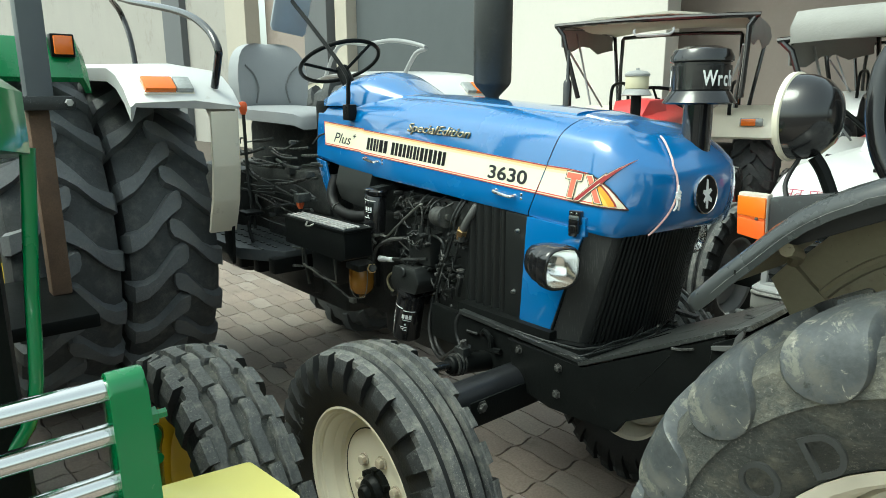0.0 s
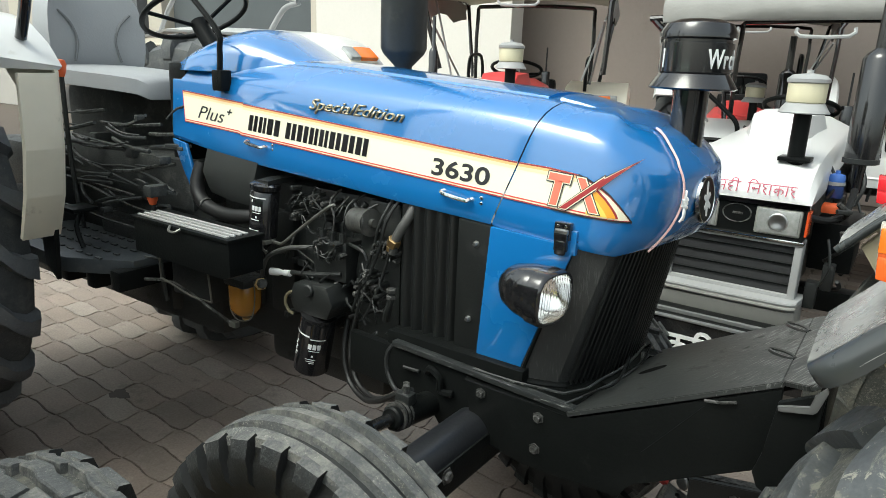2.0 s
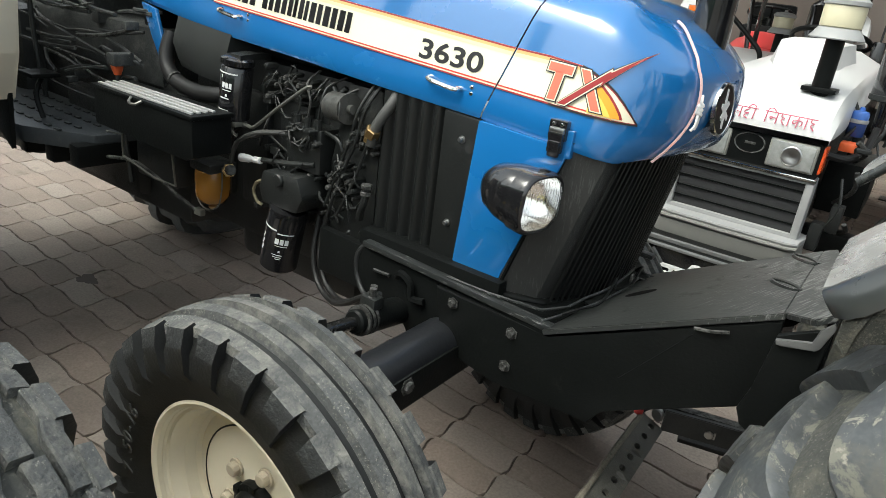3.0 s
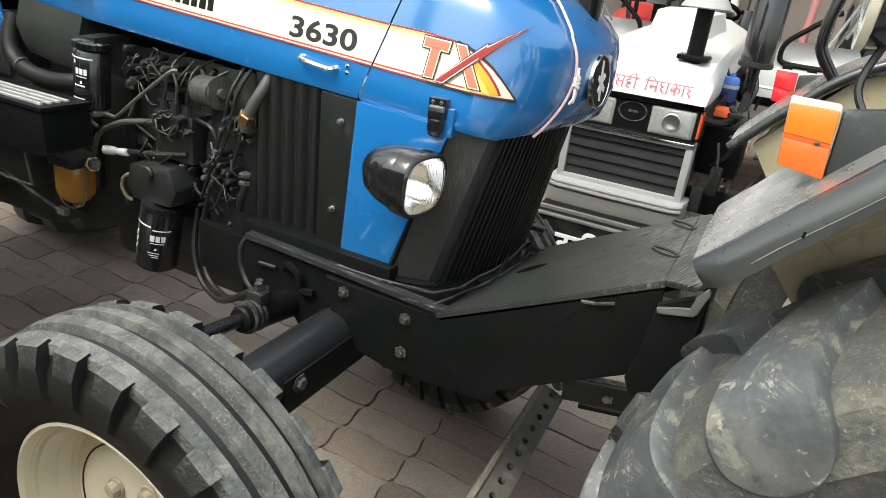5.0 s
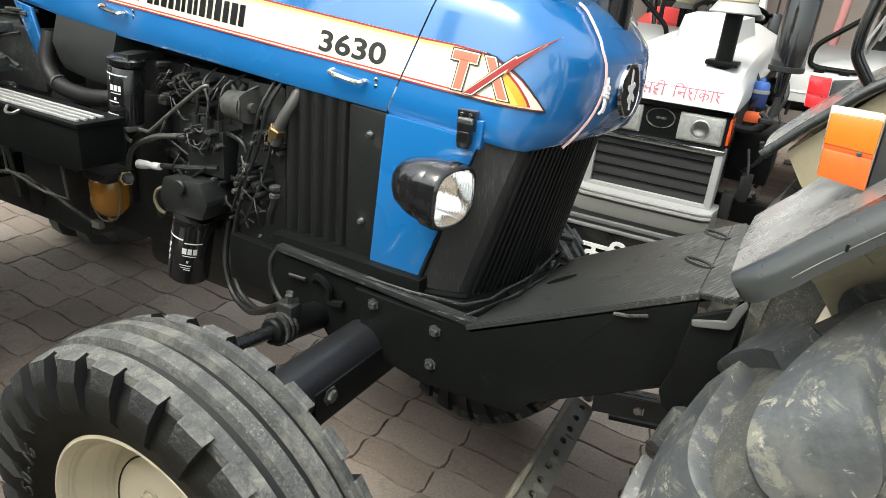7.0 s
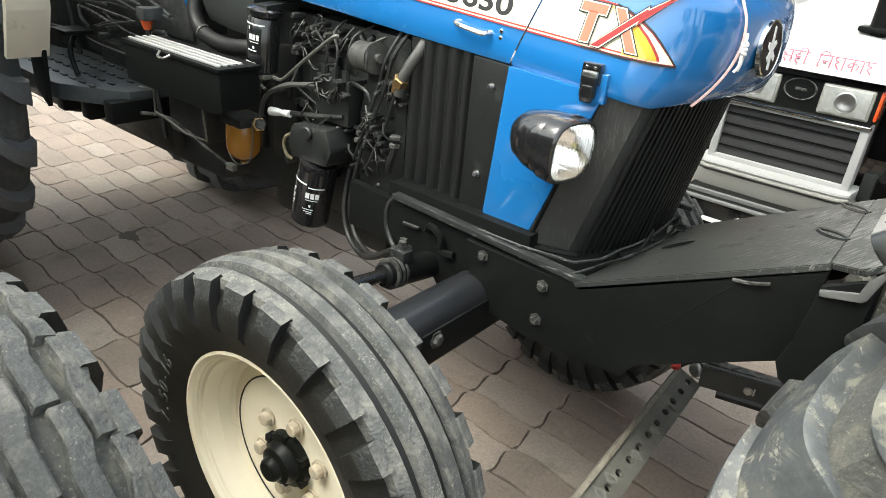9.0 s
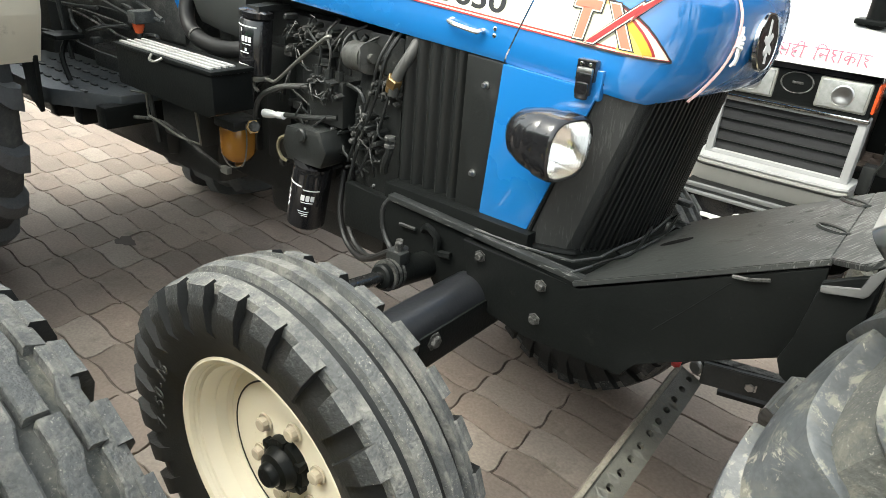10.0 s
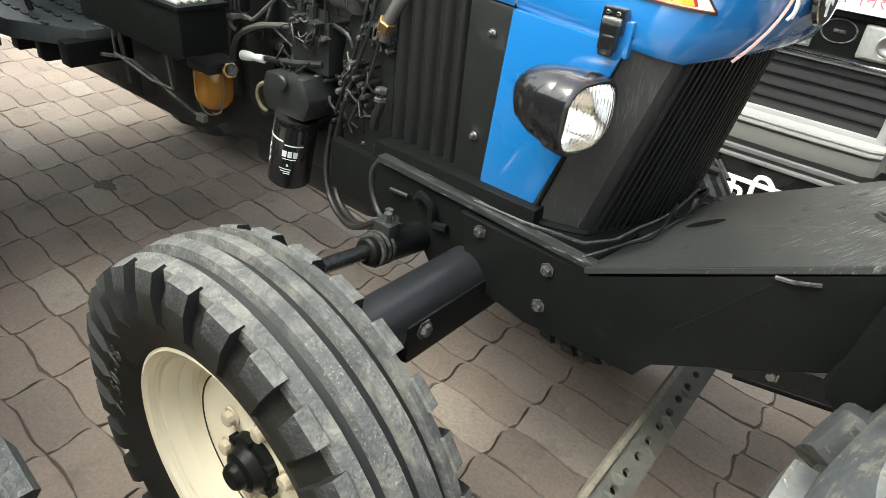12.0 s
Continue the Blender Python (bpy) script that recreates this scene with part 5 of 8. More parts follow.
for dx, dz in ((0, 0), (0.022, 0.012)):
    part("hydraulic_hose", tube([(-0.058 + dx * 0.5, -0.345, 0.608), (-0.085 + dx, -0.342, 0.597), (-0.150 + dx, -0.325, 0.552 + dz), (-0.240 + dx, -0.275, 0.505 + dz), (-0.315 + dx, -0.245, 0.515 + dz), (-0.352 + dx, -0.228, 0.575 + dz), (-0.365 + dx, -0.20, 0.66)], 0.0072, 8, 5), HOSE, blue)
part("hydraulic_hose", tube([(-0.062, -0.318, 0.605), (-0.088, -0.305, 0.590), (-0.140, -0.275, 0.560), (-0.178, -0.262, 0.590), (-0.180, -0.262, 0.640), (-0.160, -0.255, 0.672)], 0.0058, 8, 5), mat("dusty_black_hose", (0.016, 0.017, 0.017), 0.55, var=0.3, scale=25), blue)
part("frame_hook", tube([(-0.126, -0.268, 0.623), (-0.082, -0.268, 0.625)], 0.0042, 6, 1), IRON, blue)
part("frame_hook", tube([(-0.06, -0.268, 0.63), (-0.045, -0.275, 0.645), (-0.02, -0.275, 0.63), (-0.015, -0.275, 0.60), (0.015, -0.27, 0.60)], 0.008, 6, 4), BLACK, blue)

front_wheel(blue, (0.028, -0.690, 0.360), -1, R=0.362, W=0.172, rim_r=0.219, split=True, label="cream front wheel with dusty ribbed tyre")
front_wheel(blue, (0.020, 0.372, 0.360), 1, R=0.362, W=0.172, rim_r=0.219, turn=-10, label="cream front wheel with dusty ribbed tyre")
for i, ch in enumerate("7.50-16"):
    M = Matrix.Translation((0.028, -0.7792, 0.360)) @ Matrix.Rotation(radians(90 - (184 - 5.4 * i)), 4, "Y") @ Matrix.Translation((0, 0, 0.243)) @ Matrix.Rotation(radians(90), 4, "X")
    text("tyre_marking", ch, 0.040, MOULD, blue, M, 0.0012, 0, 0.0, 0.95, align="CENTER")
rear_wheel(blue, (-1.985, -0.685, 0.705), hand=-1, split=True, label="cream rear wheel with deep-barred black tyre")
rear_wheel(blue, (-1.88, 0.505, 0.705), hand=-1, side=1, label="cream rear wheel with deep-barred black tyre")

# engine and transmission
part("engine_block", box(-0.92, -0.20, -0.150, 0.165, 0.50, 0.98, 0.02), IRON, blue, "greasy dark engine block")
part("oil_sump", box(-0.75, -0.30, -0.13, 0.13, 0.42, 0.55, 0.03), IRON, blue)
part("rocker_cover", box(-0.85, -0.25, -0.12, 0.12, 0.98, 1.08, 0.02), IRON, blue)
for i in range(4):
    part("block_rib", box(-0.84 + i * 0.145, -0.74 + i * 0.145, -0.170, -0.14, 0.60, 0.90, 0.012), IRON, blue)
part("front_gear_case", prism([(-0.335, 0.575), (-0.245, 0.575), (-0.200, 0.66), (-0.200, 0.985), (-0.300, 0.985), (-0.345, 0.80)], "xz", -0.196, -0.10, 0.010), IRON, blue, "dark timing gear case")
bm = box(-2.05, -0.90, -0.19, 0.19, 0.46, 0.86, 0.03)
trans = part("transmission", bm, IRON, blue, "dark transmission housing")
part("axle_housing", box(-2.2, -1.7, -0.26, 0.26, 0.48, 0.98, 0.04), IRON, trans)
part("side_cover", box(-1.5, -1.1, -0.23, 0.23, 0.50, 0.78, 0.03), IRON, trans)
part("rear_axle", cyl(0.11, (-1.985, -0.6, 0.705), (-1.985, 0.6, 0.705), 20, bev=0.02), IRON, blue)
rnd = random.Random(5)
# castings, unions and thin pipes of the engine's side
for i in range(60):
    x, z = rnd.uniform(-0.60, -0.22), rnd.uniform(0.60, 0.96)
    s = rnd.uniform(0.006, 0.018)
    yo = rnd.uniform(0, 0.025)
    bm = bmesh.new()
    pick = rnd.random()
    if pick < 0.35:
        addbox(bm, x - s, x + s, -0.180 - yo, -0.14, z - s * rnd.uniform(0.5, 1.2), z + s, 0.003)
    elif pick < 0.65:
        d = Vector((rnd.uniform(-1, 1), rnd.uniform(-0.4, 0.1), rnd.uniform(-1, 1))).normalized() * s * 1.6
        o = Vector((x, -0.180 - yo, z))
        cyl(s * 0.45, o - d, o + d, 10, bm)
        cyl(s * 0.65, o - d * 0.3, o + d * 0.1, 8, bm)
    else:
        o = Vector((x, -0.185 - yo, z))
        e = o + Vector((rnd.uniform(-0.10, 0.10), rnd.uniform(-0.02, 0.02), rnd.uniform(-0.10, 0.06)))
        tube([o, (o + e) / 2 + Vector((rnd.uniform(-0.03, 0.03), -0.010, rnd.uniform(-0.03, 0.03))), e], rnd.uniform(0.002, 0.005), 6, 4, bm)
    part("engine_fitting", bm, IRON if rnd.random() < 0.9 else GREASY, blue)


def fitting_cluster(x0, x1, z0, z1, y, count, bright):
    """Small nuts, clips and pipe ends crowded on one spot of the engine's side."""
    for i in range(count):
        x, z, yy = rnd.uniform(x0, x1), rnd.uniform(z0, z1), y - rnd.uniform(0, 0.016)
        bm = bmesh.new()
        q = rnd.random()
        if q < 0.45:
            s_ = rnd.uniform(0.004, 0.008)
            lathe([(s_, 0.03), (s_, 0), (s_ * 0.7, -0.004), (0, -0.004)], (x, yy, z), "y", 6, bm=bm)
        elif q < 0.65:
            s_ = rnd.uniform(0.004, 0.009)
            addbox(bm, x - s_, x + s_, yy, yy + 0.03, z - s_ * 0.5, z + s_ * 0.5, 0.0015, Matrix.Translation((x, yy, z)) @ Matrix.Rotation(rnd.uniform(-1, 1), 4, "Y") @ Matrix.Translation((-x, -yy, -z)))
        else:
            o, e = Vector((x, yy, z)), Vector((x + rnd.uniform(-0.05, 0.05), yy + rnd.uniform(-0.006, 0.012), z + rnd.uniform(-0.05, 0.05)))
            tube([o, (o + e) / 2 + Vector((rnd.uniform(-0.02, 0.02), -0.008, rnd.uniform(-0.02, 0.02))), e], rnd.uniform(0.0014, 0.0026), 5, 4, bm)
        part("engine_fitting", bm, GREASY if rnd.random() < bright else IRON, blue)


fitting_cluster(-0.445, -0.345, 0.825, 0.872, -0.235, 26, 0.45)
fitting_cluster(-0.315, -0.235, 0.735, 0.815, -0.225, 24, 0.45)
fitting_cluster(-0.56, -0.39, 0.905, 0.985, -0.205, 30, 0.30)
fitting_cluster(-0.40, -0.25, 0.66, 0.80, -0.205, 22, 0.2)
fitting_cluster(-0.26, -0.19, 0.85, 0.90, -0.222, 14, 0.5)
fitting_cluster(-0.50, -0.35, 0.745, 0.79, -0.225, 14, 0.25)
# pump with its pipes
bm = box(-0.46, -0.345, -0.228, -0.15, 0.765, 0.872, 0.010)
addbox(bm, -0.435, -0.36, -0.238, -0.16, 0.84, 0.868, 0.006)
for i in range(3):
    cyl(0.009, (-0.430 + i * 0.034, -0.222, 0.868), (-0.430 + i * 0.034, -0.222, 0.892), 8, bm)
part("fuel_pump", bm, IRON, blue, "dark fuel injection pump")
bm = cyl(0.031, (-0.338, -0.205, 0.929), (-0.272, -0.222, 0.935), 28, bev=0.004)
cyl(0.033, (-0.276, -0.221, 0.9347), (-0.268, -0.223, 0.9354), 24, bm)
cyl(0.010, (-0.270, -0.222, 0.935), (-0.254, -0.226, 0.937), 12, bm)
drum = part("pump_drum", bm, mat("dull_pump_alloy", (0.085, 0.085, 0.078), 0.42, 0.4, var=0.3, scale=20, dirt=(0.035, 0.035, 0.033), dirt_amt=0.5), blue, "dull grey drum of the pump")
part("drum_strap", tube([(-0.272, -0.250, 0.955), (-0.268, -0.254, 0.935), (-0.272, -0.250, 0.914)], 0.0025, 6, 3), GREASY, drum)
for i in range(4):
    x = -0.43 + i * 0.034
    part("fuel_pipe", tube([(x, -0.222, 0.890), (x + 0.008, -0.224, 0.93), (x - 0.05 + 0.03 * i, -0.208, 0.965), (x - 0.07 + 0.05 * i, -0.17, 0.99)], 0.0030, 6, 5), GREASY if i == 1 else IRON, blue)
DIPSTEEL = mat("dull_dipstick_steel", (0.17, 0.17, 0.152), 0.4, 0.6, var=0.3, scale=30)
part("dipstick", tube([(-0.384, -0.225, 0.961), (-0.400, -0.232, 0.955), (-0.492, -0.235, 0.889), (-0.561, -0.237, 0.836), (-0.585, -0.237, 0.832), (-0.618, -0.237, 0.834)], 0.0042, 8, 4), DIPSTEEL, blue, "bent bare steel dipstick tube")
part("fuel_hose", tube([(-0.649, -0.238, 0.727), (-0.640, -0.240, 0.755), (-0.615, -0.242, 0.790), (-0.553, -0.240, 0.822), (-0.50, -0.236, 0.835), (-0.455, -0.230, 0.842)], 0.0062, 8, 5), mat("dusty_grey_hose", (0.055, 0.055, 0.052), 0.55, var=0.3, scale=25), blue, "grey fuel hose")
part("fuel_hose", tube([(-0.655, -0.232, 0.735), (-0.648, -0.236, 0.785), (-0.612, -0.238, 0.822), (-0.585, -0.236, 0.828)], 0.0045, 8, 5), HOSE, blue)
part("throttle_rod", tube([(-0.53, -0.238, 0.761), (-0.44, -0.236, 0.774), (-0.36, -0.228, 0.790)], 0.0065, 8, 2), IRON, blue)
part("hose_clip", lathe([(0.005, 0), (0.011, 0.004), (0.010, 0.030), (0.006, 0.050), (0.006, 0.052), (0.0085, 0.054), (0.0085, 0.078), (0.0, 0.080)], n=14, m=None), WHITEDECAL, blue).data.transform(Matrix.Translation((-0.612, -0.239, 0.748)) @ Matrix.Rotation(radians(83), 4, "Y"))
for pts, r in ((((-0.202, 1.0), (-0.222, 0.945), (-0.238, 0.88), (-0.275, 0.79), (-0.307, 0.705), (-0.325, 0.64)), 0.0042), (((-0.224, 0.995), (-0.238, 0.94), (-0.256, 0.88), (-0.290, 0.79), (-0.325, 0.70)), 0.0036), (((-0.207, 0.876), (-0.232, 0.80), (-0.262, 0.735), (-0.286, 0.69)), 0.0036)):
    part("coolant_pipe", tube([(x, -0.198 - 0.030 * min(1.0, max(0.0, (0.99 - z) / 0.05)), z) for x, z in pts], r, 8, 4), IRON, blue)
part("coolant_hose", tube([(-0.158, -0.195, 0.995), (-0.163, -0.214, 0.965), (-0.176, -0.226, 0.935), (-0.190, -0.230, 0.905), (-0.200, -0.226, 0.875)], 0.0115, 10, 4), mat("ribbed_grey_hose", (0.060, 0.060, 0.056), 0.5, var=0.3, scale=40), blue, "grey coolant hose")
cp = part("pipe_coupling", cyl(0.0165, (-0.199, -0.228, 0.893), (-0.188, -0.231, 0.912), 6, bev=0.002), BRASS, blue, "brass coupling")
part("coupling_nut", cyl(0.0135, (-0.206, -0.226, 0.880), (-0.199, -0.228, 0.893), 6, bev=0.002), BRASS, cp)
part("elbow_fitting", tube([(-0.198, -0.228, 0.785), (-0.200, -0.230, 0.755), (-0.212, -0.228, 0.725), (-0.222, -0.220, 0.700)], 0.0085, 8, 4), IRON, blue)
for z in (0.762, 0.778):
    part("elbow_nut", cyl(0.013, (-0.199, -0.229, z), (-0.199, -0.229, z + 0.010), 6, bev=0.0015), GREASY, blue)
# oil filter
bm = lathe([(0, 0), (0.041, 0), (0.0465, 0.006), (0.0465, 0.150), (0.0440, 0.157), (0.0465, 0.159), (0.0465, 0.166), (0.0, 0.168)], n=32)
M = Matrix.Translation((-0.459, -0.243, 0.510)) @ Matrix.Rotation(radians(12), 4, "Y")
bmesh.ops.transform(bm, matrix=M, verts=bm.verts)
fil = part("oil_filter", bm, BLACKGLOSS, blue, "black spin-on oil filter with white print")


def filter_print(parent, m, r, rows):
    """White print on a canister: strips that follow its wall, from height z, angle a0 to a1."""
    for z, a0, a1, hh in rows:
        t = bmesh.new()
        pv = None
        for k in range(7):
            a = radians(a0 + (a1 - a0) * k / 6)
            cur = [t.verts.new((r * math.cos(a), r * math.sin(a), z + q)) for q in (0, hh)]
            if pv:
                t.faces.new((pv[0], cur[0], cur[1], pv[1]))
            pv = cur
        bmesh.ops.transform(t, matrix=m, verts=t.verts)
        part("filter_print", t, WHITEDECAL, parent)


filter_print(fil, M, 0.0472, [(0.118, 222, 292, 0.0045), (0.112, 296, 345, 0.003), (0.085, 292, 304, 0.015), (0.085, 307, 318, 0.015), (0.085, 321, 332, 0.015), (0.079, 294, 330, 0.002), (0.062, 306, 312, 0.006), (0.054, 288, 320, 0.002), (0.048, 292, 318, 0.002), (0.043, 300, 318, 0.002)] + [(0.050 + 0.0085 * q, 236 + 5 * (q % 2), 246 + 5 * (q % 2), 0.006) for q in range(6)])
hd = part("filter_head", prism([(-0.505, 0.705), (-0.490, 0.752), (-0.372, 0.762), (-0.352, 0.715), (-0.372, 0.674), (-0.488, 0.670)], "xz", -0.272, -0.15, 0.010), IRON, blue, "dark oil filter head casting")
part("head_boss", cyl(0.016, (-0.43, -0.262, 0.742), (-0.43, -0.280, 0.742), 14, bev=0.003), IRON, hd)
part("head_hook", tube([(-0.500, -0.262, 0.722), (-0.516, -0.268, 0.712), (-0.522, -0.270, 0.690), (-0.512, -0.268, 0.668), (-0.500, -0.262, 0.660)], 0.0042, 8, 4), mat("tarnished_hook", (0.22, 0.19, 0.12), 0.45, 0.5, var=0.3, scale=30), blue, "tarnished bent hook")
# upright fuel filter
M = Matrix.Translation((-0.641, -0.238, 0.838)) @ Matrix.Rotation(radians(7), 4, "Y")
bm = lathe([(0, 0), (0.032, 0), (0.038, 0.006), (0.038, 0.128), (0.033, 0.134), (0.040, 0.137), (0.040, 0.149), (0.030, 0.154), (0.0, 0.155)], n=28)
bmesh.ops.transform(bm, matrix=M, verts=bm.verts)
fil = part("fuel_filter", bm, BLACKGLOSS, blue, "black fuel filter with white print")
filter_print(fil, M, 0.0386, [(0.116, 222, 325, 0.0035), (0.104, 262, 268, 0.008), (0.082, 268, 280, 0.013), (0.082, 283, 294, 0.013), (0.082, 297, 307, 0.013), (0.076, 270, 306, 0.002), (0.062, 284, 292, 0.006), (0.056, 262, 300, 0.003), (0.020, 252, 300, 0.010), (0.006, 262, 305, 0.004)])
part("filter_bridge", loft([[(x, y, z) for y, z in ((-0.252, 0.988), (-0.252, 0.996), (-0.20, 1.000), (-0.16, 0.998), (-0.16, 0.985))] for x in (-0.640, -0.632, -0.604, -0.596)]), IRON, fil)
part("filter_drain", box(-0.640, -0.602, -0.262, -0.225, 0.826, 0.838, 0.003), DIPSTEEL, fil)
part("drain_tap", tube([(-0.628, -0.250, 0.826), (-0.620, -0.256, 0.812), (-0.603, -0.258, 0.806)], 0.004, 6, 3), DIPSTEEL, fil)
# amber sediment bowl
part("bowl_head", box(-0.742, -0.655, -0.298, -0.215, 0.697, 0.722, 0.008), IRON, blue)
bm = lathe([(0, 0), (0.014, 0.0), (0.032, 0.008), (0.043, 0.026), (0.0445, 0.045), (0.0445, 0.092), (0.042, 0.096), (0, 0.096)], (-0.699, -0.258, 0.604), n=28)
part("sediment_bowl", bm, AMBER, blue, "amber glass fuel sediment bowl")
part("bowl_nut", lathe([(0, 0), (0.010, 0), (0.012, 0.005), (0.007, 0.012), (0, 0.014)], (-0.699, -0.258, 0.592), n=10), BRASS, blue)
part("bowl_strap", tube([(-0.742, -0.262, 0.715), (-0.750, -0.268, 0.66), (-0.742, -0.275, 0.612), (-0.699, -0.280, 0.594), (-0.656, -0.275, 0.612), (-0.648, -0.268, 0.66), (-0.655, -0.262, 0.715)], 0.0018, 5, 4), DIPSTEEL, blue)
ug = part("bowl_union", cyl(0.014, (-0.645, -0.252, 0.708), (-0.618, -0.262, 0.716), 8, bev=0.002), GREASY, blue)
part("union_nut", cyl(0.018, (-0.636, -0.256, 0.710), (-0.628, -0.259, 0.713), 6, bev=0.0015), BRASS, ug)
# air cleaner body and hose under the cowl
bm = loft([[(x, y, z) for y, z in ((-0.10, 0.905 + a), (-0.215, 0.912 + a), (-0.226, 0.935 + a), (-0.222, 1.00), (-0.205, 1.055), (-0.10, 1.06))] for x, a in ((-0.905, 0.05), (-0.885, 0.012), (-0.80, 0.0), (-0.715, -0.004), (-0.690, 0.012), (-0.682, 0.05))])
part("air_cleaner", bm, mat("dusty_black_housing", (0.022, 0.024, 0.023), 0.45, var=0.3, scale=8, fine=0.2, dirt=(0.06, 0.06, 0.056), dirt_amt=0.3), blue, "black plastic air cleaner housing", smooth=50)
part("intake_hose", tube([(-0.945, -0.20, 1.00), (-0.942, -0.222, 0.945), (-0.915, -0.232, 0.905), (-0.860, -0.238, 0.884), (-0.78, -0.238, 0.876), (-0.70, -0.236, 0.884), (-0.67, -0.225, 0.89)], 0.020, 12, 6), HOSE, blue)
part("hose_band", tube([(-0.885, -0.236, 0.893), (-0.878, -0.237, 0.891)], 0.0210, 12, 1), GREASY, blue)
part("cowl_bracket", prism([(-1.052, 1.066), (-0.985, 1.055), (-0.958, 0.975), (-0.940, 0.915), (-0.962, 0.905), (-1.005, 0.98)], "xz", -0.222, -0.212, 0.003), BLUE, blue, "blue cowl bracket")

# battery box beside the engine
bm = prism([(-0.985, 0.868), (-0.572, 0.868), (-0.570, 0.775), (-0.60, 0.764), (-0.985, 0.770)], "xz", -0.402, -0.296, 0.005)
bbox_ = part("battery_box", bm, BLACK, blue, "black steel battery box with ribbed lid")
part("box_lid", box(-0.990, -0.566, -0.407, -0.292, 0.862, 0.872, 0.003), BLACK, bbox_)
for i in range(4):
    y = -0.394 + i * 0.019
    part("lid_rib", box(-0.975, -0.585, y, y + 0.0075, 0.872, 0.877, 0.001), RIBGREY, bbox_, "rib with its shine put into a pale colour")
part("box_latch", tube([(-0.80, -0.408, 0.872), (-0.79, -0.420, 0.862), (-0.765, -0.420, 0.862), (-0.755, -0.408, 0.870)], 0.0035, 6, 3), DIPSTEEL, bbox_)
part("box_bracket", tube([(-0.985, -0.375, 0.745), (-0.930, -0.365, 0.748), (-0.935, -0.362, 0.690), (-0.82, -0.345, 0.655), (-0.745, -0.335, 0.652), (-0.742, -0.345, 0.752)], 0.0032, 6, 1), DIPSTEEL, blue, "bent bracket wire")
part("brake_rod", tube([(-1.35, -0.36, 0.60), (-1.05, -0.34, 0.655), (-0.93, -0.325, 0.665), (-0.80, -0.305, 0.615), (-0.715, -0.290, 0.582)], 0.005, 6, 2), GREASY, blue)
part("rod_end", box(-0.730, -0.700, -0.296, -0.280, 0.574, 0.592, 0.003), DIPSTEEL, blue)
bm = box(-0.98, -0.80, -0.30, -0.17, 0.62, 0.765, 0.01)
part("side_casting", bm, IRON, blue)
# footboard
bm = prism([(-1.78, -0.47), (-1.31, -0.48), (-1.25, -0.47), (-1.07, -0.365), (-1.05, -0.20), (-1.78, -0.20)], "xy", 0.665, 0.712, 0.006)
foot = part("footboard", bm, FOOTPAINT, blue, "black chequered footboard")
bm = bmesh.new()
for i in range(9):
    for j in range(4):
        addbox(bm, -1.62 + i * 0.055, -1.595 + i * 0.055, -0.42 + j * 0.055, -0.41 + j * 0.055, 0.711, 0.716)
part("footboard_tread", bm, BLACKWORN, foot, kind="stuff")
for i, (x, z) in enumerate(((-1.38, 0.62), (-1.22, 0.63), (-1.08, 0.65))):
    part("footboard_bracket", box(x - 0.025, x + 0.025, -0.42, -0.2, z - 0.02, 0.69, 0.006), BLACK, blue)
part("pedal", tube([(-1.30, -0.39, 0.715), (-1.33, -0.39, 0.78), (-1.34, -0.36, 0.83)], 0.007, 6, 3), BLACK, blue)
part("pedal_pad", box(-1.39, -1.30, -0.41, -0.33, 0.825, 0.838, 0.004), BLACK, blue)
# levers between footboard and seat
for i, (x, y, z0, z1, mt) in enumerate(((-1.43, -0.338, 0.95, 1.25, KNOB), (-1.05, -0.30, 0.78, 0.90, KNOB))):
    part("lever", tube([(x + 0.02, y + 0.01, z0 - 0.2), (x + 0.005, y, z0), (x, y, z1)], 0.007, 6, 3), IRON, blue)
    part("lever_knob", lathe([(0.009, -0.024), (0.015, -0.008), (0.018, 0.014), (0.013, 0.026), (0, 0.029)], (x, y, z1), n=14), mt, blue, "orange plastic knob" if mt is KNOB else "red plastic knob")
for i in range(64):
    x, z = rnd.uniform(-1.70, -1.02), rnd.uniform(0.78, 1.13)
    o = Vector((x, -0.20 - rnd.uniform(0, 0.12), z))
    bm = bmesh.new()
    if rnd.random() < 0.8:
        e = o + Vector((rnd.choice((-1, 1)) * rnd.uniform(0.12, 0.34), rnd.uniform(-0.05, 0.05), rnd.uniform(-0.05, 0.05)))
        e.x = min(-1.0, max(-1.72, e.x))
        tube([o, (o + e) / 2 + Vector((0, -0.008, rnd.uniform(-0.012, 0.012))), e], rnd.uniform(0.0028, 0.0065), 6, 3, bm)
    else:
        s = rnd.uniform(0.008, 0.020)
        addbox(bm, o.x - s, o.x + s, o.y - s, o.y + s * 2, o.z - s, o.z + s * 0.7, 0.005)
    part("control_rod", bm, DUSTYIRON if rnd.random() < 0.7 else GREASY, blue)
bm = box(-1.85, -1.0, -0.20, 0.20, 0.84, 1.00, 0.02)
part("gear_cover", bm, DUSTYIRON, blue)

# cowl, steering wheel, seat
bm = loft([[(x, HC + w * math.cos(math.pi * q / 14) * -1.0, 1.262 + (h - 1.262) * math.sin(math.pi * q / 14) ** 0.62) for q in range(15)] for x, w, h in ((-1.085, 0.165, 1.290), (-1.06, 0.190, 1.312), (-1.00, 0.200, 1.345), (-0.93, 0.196, 1.374), (-0.875, 0.185, 1.386), (-0.82, 0.170, 1.382), (-0.74, 0.145, 1.350), (-0.66, 0.115, 1.316), (-0.58, 0.080, 1.296))], closed=True)
part("dash_cowl", bm, BLUE, blue, "blue instrument cowl", smooth=40)
